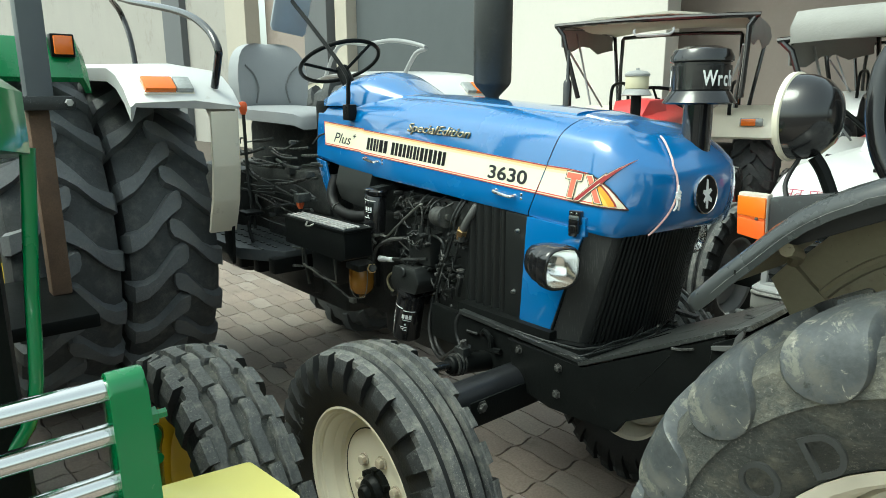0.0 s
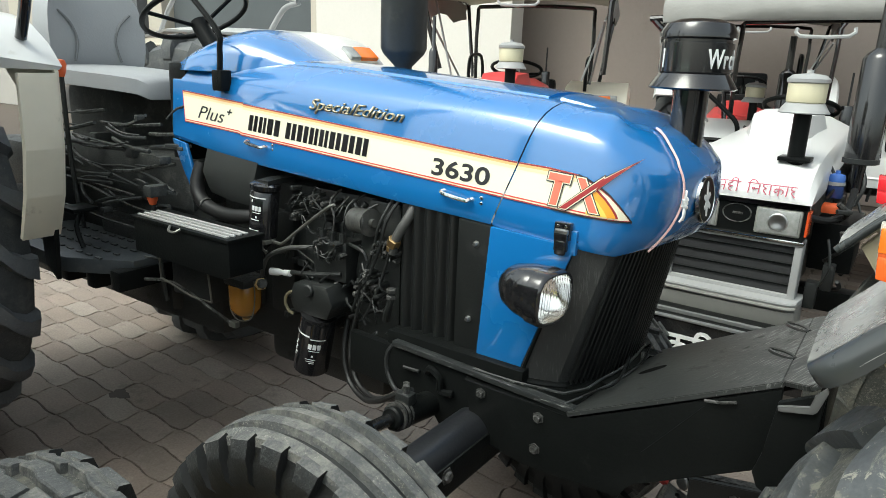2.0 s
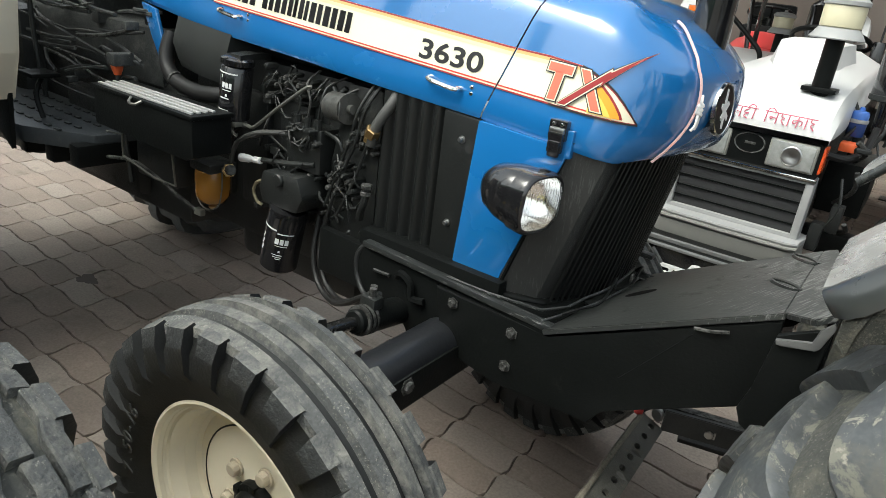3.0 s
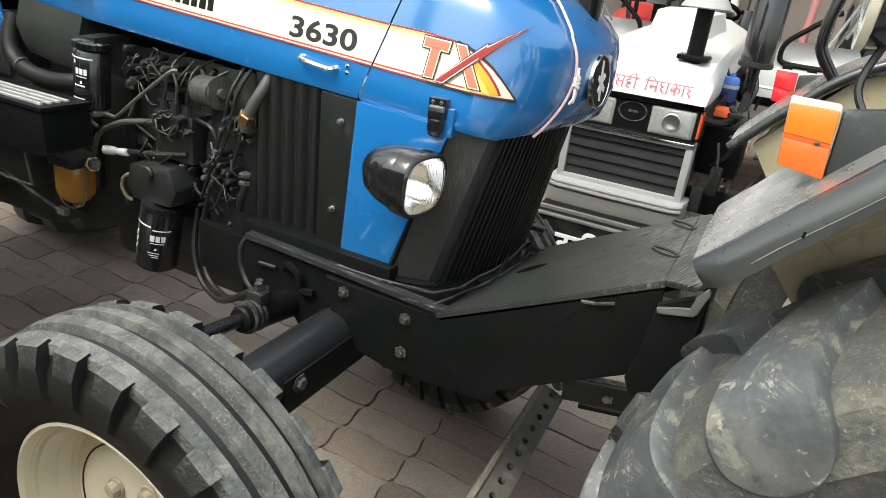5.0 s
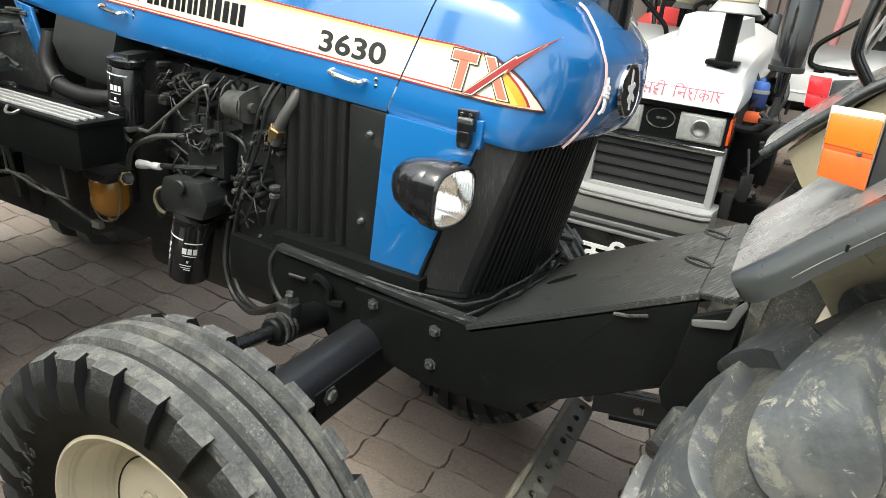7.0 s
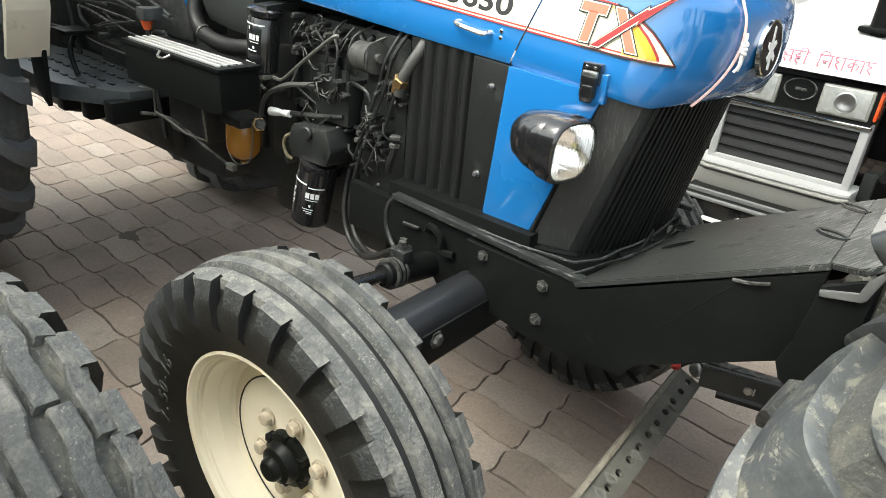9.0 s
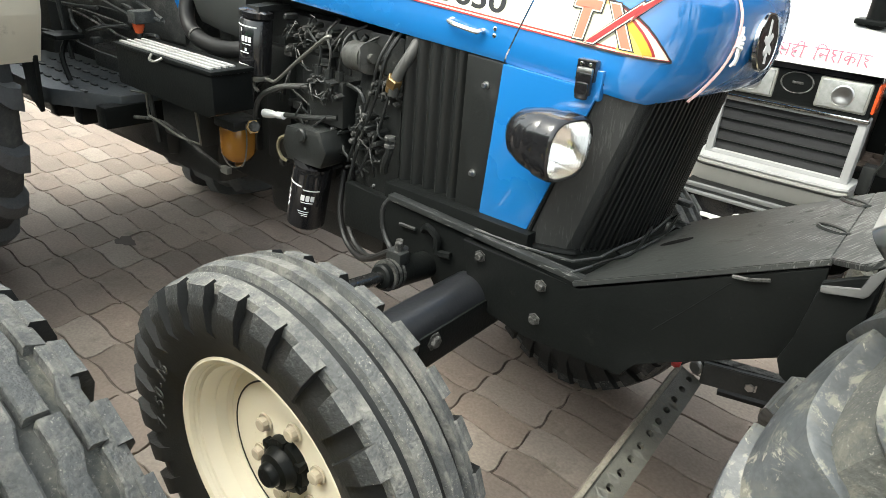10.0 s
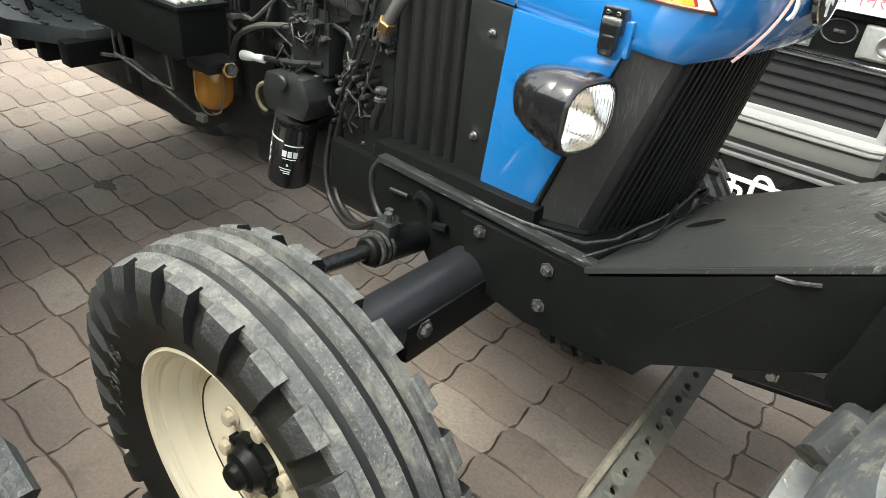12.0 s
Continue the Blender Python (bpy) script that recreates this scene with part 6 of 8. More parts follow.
bm = box(-1.12, -1.03, -0.18, 0.20, 0.86, 1.285, 0.02)
part("dash_panel", bm, BLACK, blue)
sw = Matrix.Translation((-1.245, 0.02, 1.438)) @ Matrix.Rotation(radians(-27), 4, "Y")
bm = tube([sw @ Vector((0.168 * math.cos(2 * math.pi * k / 40), 0.168 * math.sin(2 * math.pi * k / 40), 0)) for k in range(41)], 0.0085, 10, 1)
wheel_ = part("steering_wheel", bm, BLACK, blue, "black steering wheel")
for k in range(3):
    a = 2 * math.pi * k / 3 + 0.4
    part("spoke", tube([sw @ Vector((0.168 * math.cos(a), 0.168 * math.sin(a), 0)), sw @ Vector((0.1 * math.cos(a), 0.1 * math.sin(a), -0.02)), sw @ Vector((0, 0, -0.05))], 0.0065, 8, 3), BLACK, wheel_)
part("steering_column", tube([sw @ Vector((0, 0, -0.03)), (-1.19, 0.02, 1.36), (-1.05, 0.02, 1.22)], 0.028, 12, 3), BLACK, blue)
bm = loft([[(-1.76 - 0.05 * (z - 1.24) + dx + 0.035 * (abs(f) ** 2), f * w - 0.05, z) for f in (-1, -0.8, -0.4, 0, 0.4, 0.8, 1)] + [(-1.84 - 0.05 * (z - 1.24) + 0.02 * abs(f), f * w - 0.05, z) for f in (1, 0.6, 0, -0.6, -1)] for z, w, dx in ((1.225, 0.140, -0.03), (1.235, 0.156, -0.008), (1.26, 0.167, 0.004), (1.31, 0.174, 0.012), (1.37, 0.176, 0.015), (1.43, 0.170, 0.012), (1.475, 0.158, 0.006), (1.505, 0.140, -0.002), (1.524, 0.118, -0.010), (1.536, 0.090, -0.020), (1.541, 0.058, -0.030))])
seat_ = part("seat_back", bm, SEAT, blue, "grey vinyl seat back", smooth=60)
for sd in (-1, 1):
    part("seat_piping", tube([(-1.735, sd * 0.085 - 0.05, 1.27), (-1.738, sd * 0.07 - 0.05, 1.34), (-1.738, sd * 0.09 - 0.05, 1.40), (-1.735, sd * 0.13 - 0.05, 1.44)], 0.004, 6, 4), mat("seat_seam", (0.16, 0.165, 0.17), 0.5), seat_)
bm = loft([[(x, f * w - 0.05, z - 0.010 * abs(f) ** 3) for f in (-1, -0.75, -0.5, 0, 0.5, 0.75, 1)] + [(x, f * w - 0.05, z - 0.055) for f in (1, 0, -1)] for x, w, z in ((-1.80, 0.18, 1.262), (-1.70, 0.205, 1.260), (-1.50, 0.21, 1.252), (-1.30, 0.20, 1.246), (-1.22, 0.17, 1.238), (-1.20, 0.14, 1.222))])
part("seat_cushion", bm, SEAT, blue, smooth=50)
part("seat_base", box(-1.78, -1.42, -0.16, 0.16, 0.98, 1.195, 0.03), DUSTYIRON, blue)

# fender and its lamp, on each side
def fender(sd):
    arc = []
    for x, z in ((-1.115, 1.272), (-1.175, 1.330), (-1.26, 1.380), (-1.36, 1.405), (-1.75, 1.42), (-2.15, 1.43), (-2.55, 1.36)):
        arc.append((x, z))
    bm = bmesh.new()
    t = loft([[(x, sd * 0.485, z - 0.010), (x + 0.004, sd * 0.65, z + 0.012), (x, sd * 0.845, z + 0.004), (x - 0.004, sd * 0.86, z - 0.010), (x - 0.014, sd * 0.86, z - 0.055), (x - 0.020, sd * 0.853, z - 0.055), (x - 0.012, sd * 0.84, z - 0.010), (x - 0.010, sd * 0.491, z - 0.020)] for x, z in arc])
    merge(bm, t)
    fo = part("fender", bm, WHITE, blue, "white fender over the rear wheel", smooth=45)
    side = [(-1.115, 1.250), (-1.125, 1.05), (-1.15, 0.92), (-1.205, 0.795), (-1.30, 0.84), (-1.255, 1.0), (-1.28, 1.15), (-1.40, 1.25), (-1.8, 1.36), (-2.5, 1.34), (-2.5, 1.38), (-1.3, 1.385)]
    part("fender_side", prism(side, "xz", sd * 0.496, sd * 0.506, 0.0), FENDCREAM, blue, "cream inner fender panel")
    part("fender_flange", prism([(-1.105, 1.245), (-1.115, 1.05), (-1.145, 0.92), (-1.20, 0.795), (-1.215, 0.80), (-1.16, 0.925), (-1.13, 1.05), (-1.12, 1.245)], "xz", sd * 0.505, sd * 0.60, 0.002), FENDCREAM, blue)
    part("fender_rib", tube([(-1.150, sd * 0.536, 1.22), (-1.16, sd * 0.538, 1.10), (-1.19, sd * 0.538, 0.98), (-1.215, sd * 0.536, 0.93)], 0.010, 8, 4), FENDCREAM, blue)
    part("fender_stay", prism([(-1.19, 0.83), (-1.28, 0.87), (-1.27, 0.70), (-1.21, 0.66)], "xz", sd * 0.505, sd * 0.518, 0.003), BLACK, blue)
    n = Vector((0.74, 0, 0.67)).normalized()
    M = Matrix.Translation((-1.172, sd * 0.722, 1.322)) @ Matrix.Rotation(radians(90 - 52), 4, "Y")
    bm = bmesh.new()
    addbox(bm, -0.040, 0.040, -0.085, 0.085, -0.005, 0.012, 0.004, M)
    lamp = part("fender_lamp", bm, CREAM, fo, "orange and clear marker lamp")
    part("lens", box(-0.034, 0.034, min(sd * 0.082, -sd * 0.02), max(sd * 0.082, -sd * 0.02), 0.010, 0.030, 0.005, M), ORANGE, lamp)
    part("lens_clear", box(-0.034, 0.034, min(-sd * 0.022, -sd * 0.080), max(-sd * 0.022, -sd * 0.080), 0.010, 0.030, 0.005, M), CLEARLENS, lamp)
    if sd > 0:
        part("grab_rail", tube([(-1.534, 0.56, 1.385), (-1.425, 0.56, 1.500), (-1.345, 0.56, 1.526), (-1.587, 0.56, 1.574), (-1.841, 0.56, 1.573), (-2.126, 0.56, 1.580), (-2.3, 0.56, 1.40)], 0.011, 10, 5), SILVER, blue, "pale bent hand rail")
        return
    part("grab_rail", tube([(-1.165, sd * 0.556, 1.33), (-1.115, sd * 0.557, 1.42), (-1.100, sd * 0.56, 1.461), (-1.189, sd * 0.56, 1.534), (-1.428, sd * 0.56, 1.61), (-2.05, sd * 0.56, 1.715), (-2.50, sd * 0.52, 1.785), (-2.72, sd * 0.42, 1.74), (-2.66, sd * 0.40, 1.60), (-2.60, sd * 0.40, 1.38)], 0.014, 10, 5), BLACKGLOSS, blue, "black tubular hand rail")


fender(-1)
fender(1)
# mirror on its stay
part("mirror_foot", box(-0.862, -0.822, -0.212, -0.176, 1.212, 1.268, 0.004), BLACK, blue)
stay = part("mirror_stay", tube([(-0.838, -0.205, 1.235), (-0.830, -0.205, 1.322), (-0.848, -0.205, 1.382), (-1.053, -0.214, 1.551), (-1.206, -0.208, 1.655)], 0.0078, 8, 5), BLACK, blue)
bm = loft([[(x, y * s, z * s) for y, z in ((-0.07, -0.10), (-0.06, -0.115), (0.06, -0.115), (0.07, -0.10), (0.07, 0.10), (0.06, 0.115), (-0.06, 0.115), (-0.07, 0.10))] for x, s in ((-0.012, 0.9), (-0.006, 1.0), (0.004, 1.0), (0.008, 0.94))])
bmesh.ops.transform(bm, matrix=Matrix.Translation((-1.262, -0.176, 1.664)) @ Matrix.Rotation(radians(-8), 4, "X") @ Matrix.Rotation(radians(12), 4, "Y") @ Matrix.Scale(1.08, 4), verts=bm.verts)
part("mirror", bm, mat("mirror_back", (0.34, 0.38, 0.42), 0.3), stay, "pale grey-blue rear-view mirror back")
# exhaust silencer behind the bonnet
bm = lathe([(0.022, 0.0), (0.026, 0.03), (0.060, 0.065), (0.068, 0.08), (0.070, 0.55), (0.060, 0.58), (0.03, 0.60), (0.028, 0.9), (0.0, 0.9)], (-0.53, 0.215, 1.265), n=28)
part("silencer", bm, SOOTY, blue, "black upright exhaust silencer")
# pre-cleaner on the nose
bm = lathe([(0.036, -0.12), (0.036, 0.13), (0.040, 0.132), (0.042, 0.15)], (0.345, 0.09, 1.14), n=28)
pre = part("intake_pipe", bm, BLACKGLOSS, blue, "black air pre-cleaner with white lettering")
bm = lathe([(r * 0.92, 0.128 + (z - 0.128) * 0.87) for r, z in ((0.0, 0.128), (0.045, 0.130), (0.092, 0.132), (0.097, 0.136), (0.078, 0.168), (0.076, 0.170), (0.079, 0.172), (0.079, 0.238), (0.074, 0.240), (0.074, 0.246), (0.082, 0.250), (0.082, 0.262), (0.072, 0.282), (0.045, 0.292), (0.0, 0.294))], (0.345, 0.09, 1.14), n=40)
part("precleaner", bm, BLACKGLOSS, pre, smooth=35)
for ch, a in (("W", 46), ("r", 66), ("c", 80), ("h", 95), ("l", -42)):
    M = Matrix.Translation((0.345, 0.09, 1.315)) @ Matrix.Rotation(radians(a), 4, "Z") @ Matrix.Translation((0, -0.0736, 0)) @ Matrix.Rotation(radians(90), 4, "X")
    text("lettering", ch, 0.052, WHITEDECAL, pre, M, 0.0006, 0, 0.001, 0.62, align="CENTER")

# ---- cream tractor ahead of the bumper ----
CY = 0.03
fore = thing("tractor", pose(1.16, CY, 0), "small tractor with muddy tyre and dusty beige fender", "tractor", "tractors in the yard")


def at_fore(bm):
    bmesh.ops.translate(bm, verts=bm.verts, vec=(-1.16, -CY, 0))
    return bm


rear_wheel(fore, (0, -0.45 - CY, 0.530), R=0.535, W=0.31, rim_r=0.31, lugs=17, hand=1, rubber=MUDDY, rim=FENDCREAM, lug_h=0.026, lug_w=0.066, split=True, worn=True, label="rear wheel with mud-caked grey tyre")
rear_wheel(fore, (0, 0.45 + CY, 0.530), R=0.535, W=0.31, rim_r=0.31, lugs=17, hand=1, rubber=MUDDY, rim=FENDCREAM, lug_h=0.026, lug_w=0.066, worn=True, side=1, label="rear wheel with mud-caked grey tyre")
for ch, a in (("R", 160), ("O", 143), ("D", 125), ("A", 107)):
    M = Matrix.Translation((0, -0.45 - CY - 0.1545, 0.53)) @ Matrix.Rotation(radians(90 - a), 4, "Y") @ Matrix.Translation((0, 0, 0.325)) @ Matrix.Rotation(radians(90), 4, "X")
    text("tyre_marking", ch, 0.085, MOULD, fore, M, 0.003, 0, 0.0, 1.0, align="CENTER")
PROF = [(0.688, 0.960), (0.696, 0.969), (0.708, 0.982), (0.725, 1.000), (0.745, 1.023), (0.787, 1.066), (0.822, 1.103), (0.853, 1.130), (0.885, 1.152), (0.92, 1.170), (0.965, 1.190), (1.10, 1.205), (1.35, 1.20), (1.58, 1.09), (1.75, 0.88)]


def fore_fender(y0, y1, sd, dx=0.0):
    """Pressed fender: broad top that rolls over into a short skirt along the outer edge, the lower corner rounded."""
    turns = []
    for i, (x, z) in enumerate(PROF):
        a, b = PROF[max(i - 1, 0)], PROF[min(i + 1, len(PROF) - 1)]
        d = Vector((b[0] - a[0], b[1] - a[1])).normalized()
        turns.append((x, z, -d.y, d.x))
    r = 0.026
    tops, edges = [], []
    for i, (x, z, nx, nz) in enumerate(turns):
        yo = y0 + sd * (0.012, 0.004, 0.001)[i] if i < 3 else y0
        skirt = (0.027, 0.032, 0.034)[i] if i < 3 else 0.034
        join = yo + sd * r * 1.05
        flat = [(y1, 0.0), (y1 + (join - y1) * 0.5, -0.003), (join, 0.0), (join, 0.003), (y1 + (join - y1) * 0.5, 0.001), (y1, 0.003)]
        roll = [(join, 0.0)] + [(yo + sd * r * (1 - math.sin(q * math.pi / 14)), r * (1 - math.cos(q * math.pi / 14)) * min(1.0, skirt / 0.030)) for q in range(1, 8)] + [(yo, skirt)]
        roll += [(y + sd * 0.003, dp + (0.003 if q else 0.0)) for q, (y, dp) in enumerate(roll[::-1])]
        tops.append([(x - nx * dp, y, z - nz * dp) for y, dp in flat])
        edges.append([(x - nx * dp, y, z - nz * dp) for y, dp in roll])
    fo = part("fender", at_fore(loft(tops)), GREYPAINT, fore, "satin grey fender with rolled edge and beige underside", smooth=50)
    # the roll is a separate piece, coloured darker where it turns from the sky
    part("fender_edge", at_fore(loft(edges)), EDGESHADE, fo, "rolled edge with its shaded side put into the colour", smooth=60)
    under = []
    for x, z, nx, nz in turns:
        under.append([(x - nx * 0.012, y, z - nz * 0.012) for y in (y0 + 0.012 * sd, y0 + (y1 - y0) * 0.5, y1)] + [(x - nx * 0.020, y, z - nz * 0.020) for y in (y1, y0 + (y1 - y0) * 0.5, y0 + 0.012 * sd)])
    part("fender_underside", at_fore(loft(under[3:])), BEIGE, fo, "beige underside")
    part("fender_seam", at_fore(tube([(x - nx * 0.024, y0 - sd * 0.0002, z - nz * 0.024) for x, z, nx, nz in turns[3:]], 0.0005, 5, 2)), GREYPAINT, fo)
    part("seam_clip", at_fore(box(0.777, 0.780, min(y0 - sd * 0.001, y0), max(y0 - sd * 0.001, y0), 1.022, 1.029, 0.0)), BLACK, fo)
    # folded beige wall under the fender: raised band along its front edge, a curved rib behind
    ya, yb = sorted((y1 - sd * 0.040, y1 - sd * 0.028))
    part("fender_brace", at_fore(prism([(0.733, 0.965), (0.776, 0.900), (0.836, 0.944), (0.800, 0.966), (0.765, 1.005)], "xz", ya, yb, 0.003)), BEIGE, fo)
    part("fender_rib", at_fore(tube([(0.820, y1 - sd * 0.030, 0.950), (0.850, y1 - sd * 0.030, 0.985), (0.905, y1 - sd * 0.030, 1.028), (0.99, y1 - sd * 0.030, 1.060), (1.12, y1 - sd * 0.030, 1.075)], 0.010, 8, 4)), BEIGE, fo)
    part("fender_rib", at_fore(tube([(0.765, y1 - sd * 0.030, 1.000), (0.800, y1 - sd * 0.10, 1.030), (0.830, y0 + sd * 0.05, 1.062)], 0.011, 8, 4)), BEIGE, fo)
    fo.location.x = dx
    ap = [(0.733, 0.962), (0.776, 0.900), (0.9, 0.75), (1.5, 0.7), (1.58, 1.07), (1.35, 1.185), (0.98, 1.172), (0.88, 1.122)]
    part("fender_apron", at_fore(prism(ap, "xz", *sorted((y1 - sd * 0.028, y1 - sd * 0.018)))), BEIGE, fo)
    return fo


fore_fender(-0.535, -0.262, 1)
far = fore_fender(0.61, 0.33, -1, -0.040)
far.location.z = -0.022
part("fender_edge", at_fore(tube([(x, 0.329, z - 0.010) for x, z in PROF], 0.0105, 10, 2)), EDGESHADE, far)
# marker lamps on the fenders
LAMPBLACK = mat("black_lamp_plastic", (0.03, 0.032, 0.034), 0.45, var=0.3, dirt=(0.12, 0.16, 0.15), dirt_amt=0.2)
LOWLENS = mat("red_orange_lens", (0.80, 0.125, 0.02), 0.24, var=0.15, scale=25, coat=0.4)
LENSBAND = mat("deep_orange_plastic", (0.62, 0.10, 0.02), 0.3, var=0.1, scale=30)
BEZEL = mat("cream_lamp_bezel", (0.50, 0.47, 0.41), 0.35, var=0.1, scale=20, dirt=(0.4, 0.36, 0.3), dirt_amt=0.2)
for y0, y1, mt, dx, dz in ((-0.455, -0.435, ORANGE, -0.0098, -0.010), (0.60, 0.64, REDLENS, -0.052, -0.072)):
    bm = prism([(0.794, 1.072), (0.792, 1.143), (0.93, 1.168), (0.96, 1.156), (0.955, 1.129), (0.84, 1.074)], "xz", y0 + 0.003, y1, 0.004)
    lamp = part("marker_lamp", at_fore(bm), LAMPBLACK, fore, "marker lamp with two lenses in a black housing")
    lamp.location = (dx, 0, dz)
    part("bezel", at_fore(prism([(0.7475, 1.080), (0.7425, 1.148), (0.790, 1.147), (0.7935, 1.072)], "xz", y0, y1, 0.003)), BEZEL if mt is ORANGE else REDLENS, lamp)
    part("lens", at_fore(prism([(0.7450, 1.1125), (0.7440, 1.1425), (0.7890, 1.1420), (0.7905, 1.1090)], "xz", y0 - 0.004, y0 + 0.01, 0.002)), mt, lamp)
    part("lens", at_fore(prism([(0.7480, 1.0800), (0.7460, 1.1080), (0.7905, 1.1050), (0.7930, 1.0730)], "xz", y0 - 0.004, y0 + 0.01, 0.002)), LOWLENS if mt is ORANGE else mt, lamp)
    part("lens_band", at_fore(prism([(0.7465, 1.1080), (0.7455, 1.1125), (0.7900, 1.1090), (0.7910, 1.1050)], "xz", y0 - 0.003, y0 + 0.01, 0.0)), LENSBAND if mt is ORANGE else mt, lamp)
    part("lens_screw", at_fore(lathe([(0.0026, 0), (0.0026, -0.003), (0, -0.004)], (0.778, y0 - 0.003, 1.108), "y", 10)), GREASY, lamp)
# work lamp
c = (0.80, -0.385, 1.256)
bm = lathe([(0, 0.048), (0.02, 0.046), (0.042, 0.038), (0.058, 0.022), (0.066, 0.002), (0.067, -0.016), (0.064, -0.018)], c, "x", 36)
wl_ = part("work_lamp", at_fore(bm), BLACKGLOSS, fore, "glossy black round work lamp")
part("lens", at_fore(lathe([(0.062, -0.022), (0.055, -0.026), (0.03, -0.030), (0, -0.031)], c, "x", 28)), CLEARLENS, wl_)
part("lamp_rim", at_fore(lathe([(0.066, -0.016), (0.070, -0.018), (0.070, -0.026), (0.062, -0.027)], c, "x", 36)), CREAM, wl_)
part("lamp_stem", at_fore(tube([(0.815, -0.385, 1.195), (0.83, -0.38, 1.17), (0.85, -0.375, 1.12)], 0.010, 8, 3)), BLACK, wl_)
part("lamp_cable", at_fore(tube([(0.80, -0.40, 1.195), (0.79, -0.42, 1.15), (0.82, -0.44, 1.115), (0.86, -0.42, 1.125)], 0.004, 6, 5)), HOSE, wl_)
part("grab_rail", at_fore(tube([(0.90, -0.275, 1.15), (0.872, -0.275, 1.20), (0.855, -0.27, 1.27), (0.860, -0.26, 1.345), (0.90, -0.25, 1.385), (1.0, -0.245, 1.395), (1.3, -0.24, 1.39), (1.36, -0.25, 1.30), (1.37, -0.26, 1.19)], 0.016, 10, 5)), BLACKGLOSS, fore, "black tubular hand rail")
part("grab_rail", at_fore(tube([(0.808, 0.35, 1.088), (0.769, 0.35, 1.138), (0.761, 0.35, 1.165), (0.764, 0.35, 1.22), (0.785, 0.35, 1.31), (0.85, 0.345, 1.385), (1.3, 0.32, 1.39), (1.37, 0.33, 1.19)], 0.0115, 10, 4)), BLACKGLOSS, fore, "black tubular hand rail")
# rear end and linkage
bm = box(0.86, 1.45, CY - 0.16, CY + 0.16, 0.36, 0.78, 0.03)
part("transmission", at_fore(bm), IRON, fore, "dark transmission housing")
part("rear_axle", at_fore(cyl(0.08, (1.16, -0.36, 0.53), (1.16, 0.36, 0.53), 16)), IRON, fore)
part("engine_housing", at_fore(box(1.45, 2.7, CY - 0.2, CY + 0.2, 0.45, 1.05, 0.04)), IRON, fore)
part("seat", at_fore(box(1.02, 1.10, CY - 0.2, CY + 0.2, 1.10, 1.40, 0.03)), BLACK, fore)
# drawbar with holes: flat bar pierced through
bm = bmesh.new()
NH = 13
L0, L1, wz = -0.455, 0.195, 0.056
ys = [L0 + (L1 - L0) * i / NH for i in range(NH + 1)]
for i in range(NH):
    ya, yb = ys[i], ys[i + 1]
    yc = (ya + yb) / 2
    sq_ = []
    for k in range(16):
        a = 2 * math.pi * k / 16
        ca, sa = math.cos(a), math.sin(a)
        s = 1 / max(abs(ca), abs(sa))
        sq_.append((Vector((0.5 * wz * ca * s, yc + 0.5 * (yb - ya) * sa * s, 0)), Vector((0.0078 * ca, yc + 0.0105 * sa, 0))))
    for h0, flip in ((0.0, False), (-0.012, True)):
        vo = [bm.verts.new(p + Vector((0, 0, h0))) for p, q in sq_]
        vi = [bm.verts.new(q + Vector((0, 0, h0))) for p, q in sq_]
        for k in range(16):
            j = (k + 1) % 16
            bm.faces.new((vo[k], vo[j], vi[j], vi[k]))
        if h0 == 0.0:
            top = (vo, vi)
    for k in range(16):
        j = (k + 1) % 16
        bm.faces.new((top[1][k], top[1][j], vi[j], vi[k]))
        bm.faces.new((top[0][k], top[0][j], vo[j], vo[k]))
bmesh.ops.remove_doubles(bm, verts=bm.verts, dist=1e-5)
DRAW = Matrix.Translation((0.4235, 0.012, 0.266)) @ Matrix.Rotation(radians(2.0), 4, "Z") @ Matrix.Rotation(radians(22), 4, "Y")
bmesh.ops.transform(bm, matrix=DRAW, verts=bm.verts)
part("drawbar", at_fore(bm), mat("worn_drawbar_steel", (0.105, 0.104, 0.092), 0.55, 0.2, var=0.5, scale=18, fine=0.5, bump=0.5, dirt=(0.19, 0.165, 0.13), dirt_amt=0.35), fore, "worn steel drawbar pierced with holes", smooth=20)
# dark strip added under the bar so that the holes look shaded
part("drawbar_dark_backing", at_fore(box(-0.020, 0.020, -0.455, 0.190, -0.034, -0.022, 0.0, DRAW)), RUBBER, fore)
part("drawbar_flange", at_fore(box(-0.040, -0.0285, -0.455, 0.190, -0.030, 0.006, 0.002, DRAW)), mat("crusted_steel", (0.17, 0.155, 0.125), 0.8, var=0.5, scale=30, fine=0.6, bump=0.8, bscale=160, dirt=(0.05, 0.046, 0.04), dirt_amt=0.4), fore, "flange crusted with dry mud", smooth=20)
LINK = mat("dusty_link_steel", (0.040, 0.044, 0.045), 0.5, var=0.4, scale=14, fine=0.4, bump=0.3, dirt=(0.12, 0.11, 0.09), dirt_amt=0.25)
part("lower_link", at_fore(plate([(0.440, 0.180, 0.278), (0.440, 0.180, 0.336), (0.95, 0.315, 0.350), (0.95, 0.315, 0.292)], (0.26, -1, 0), 0.016, 0.002)), LINK, fore)
part("link_edge", at_fore(box(0.0, 0.52, -0.008, 0.016, -0.003, 0.003, 0.001, Matrix.Translation((0.445, 0.186, 0.338)) @ Matrix.Rotation(radians(14.8), 4, "Z"))), GREASY, fore)
part("lower_link", at_fore(plate([(0.43, -0.46, 0.24), (0.43, -0.46, 0.295), (0.95, -0.12, 0.36), (0.95, -0.12, 0.30)], (0, 1, 0), 0.02, 0.003)), LINK, fore)
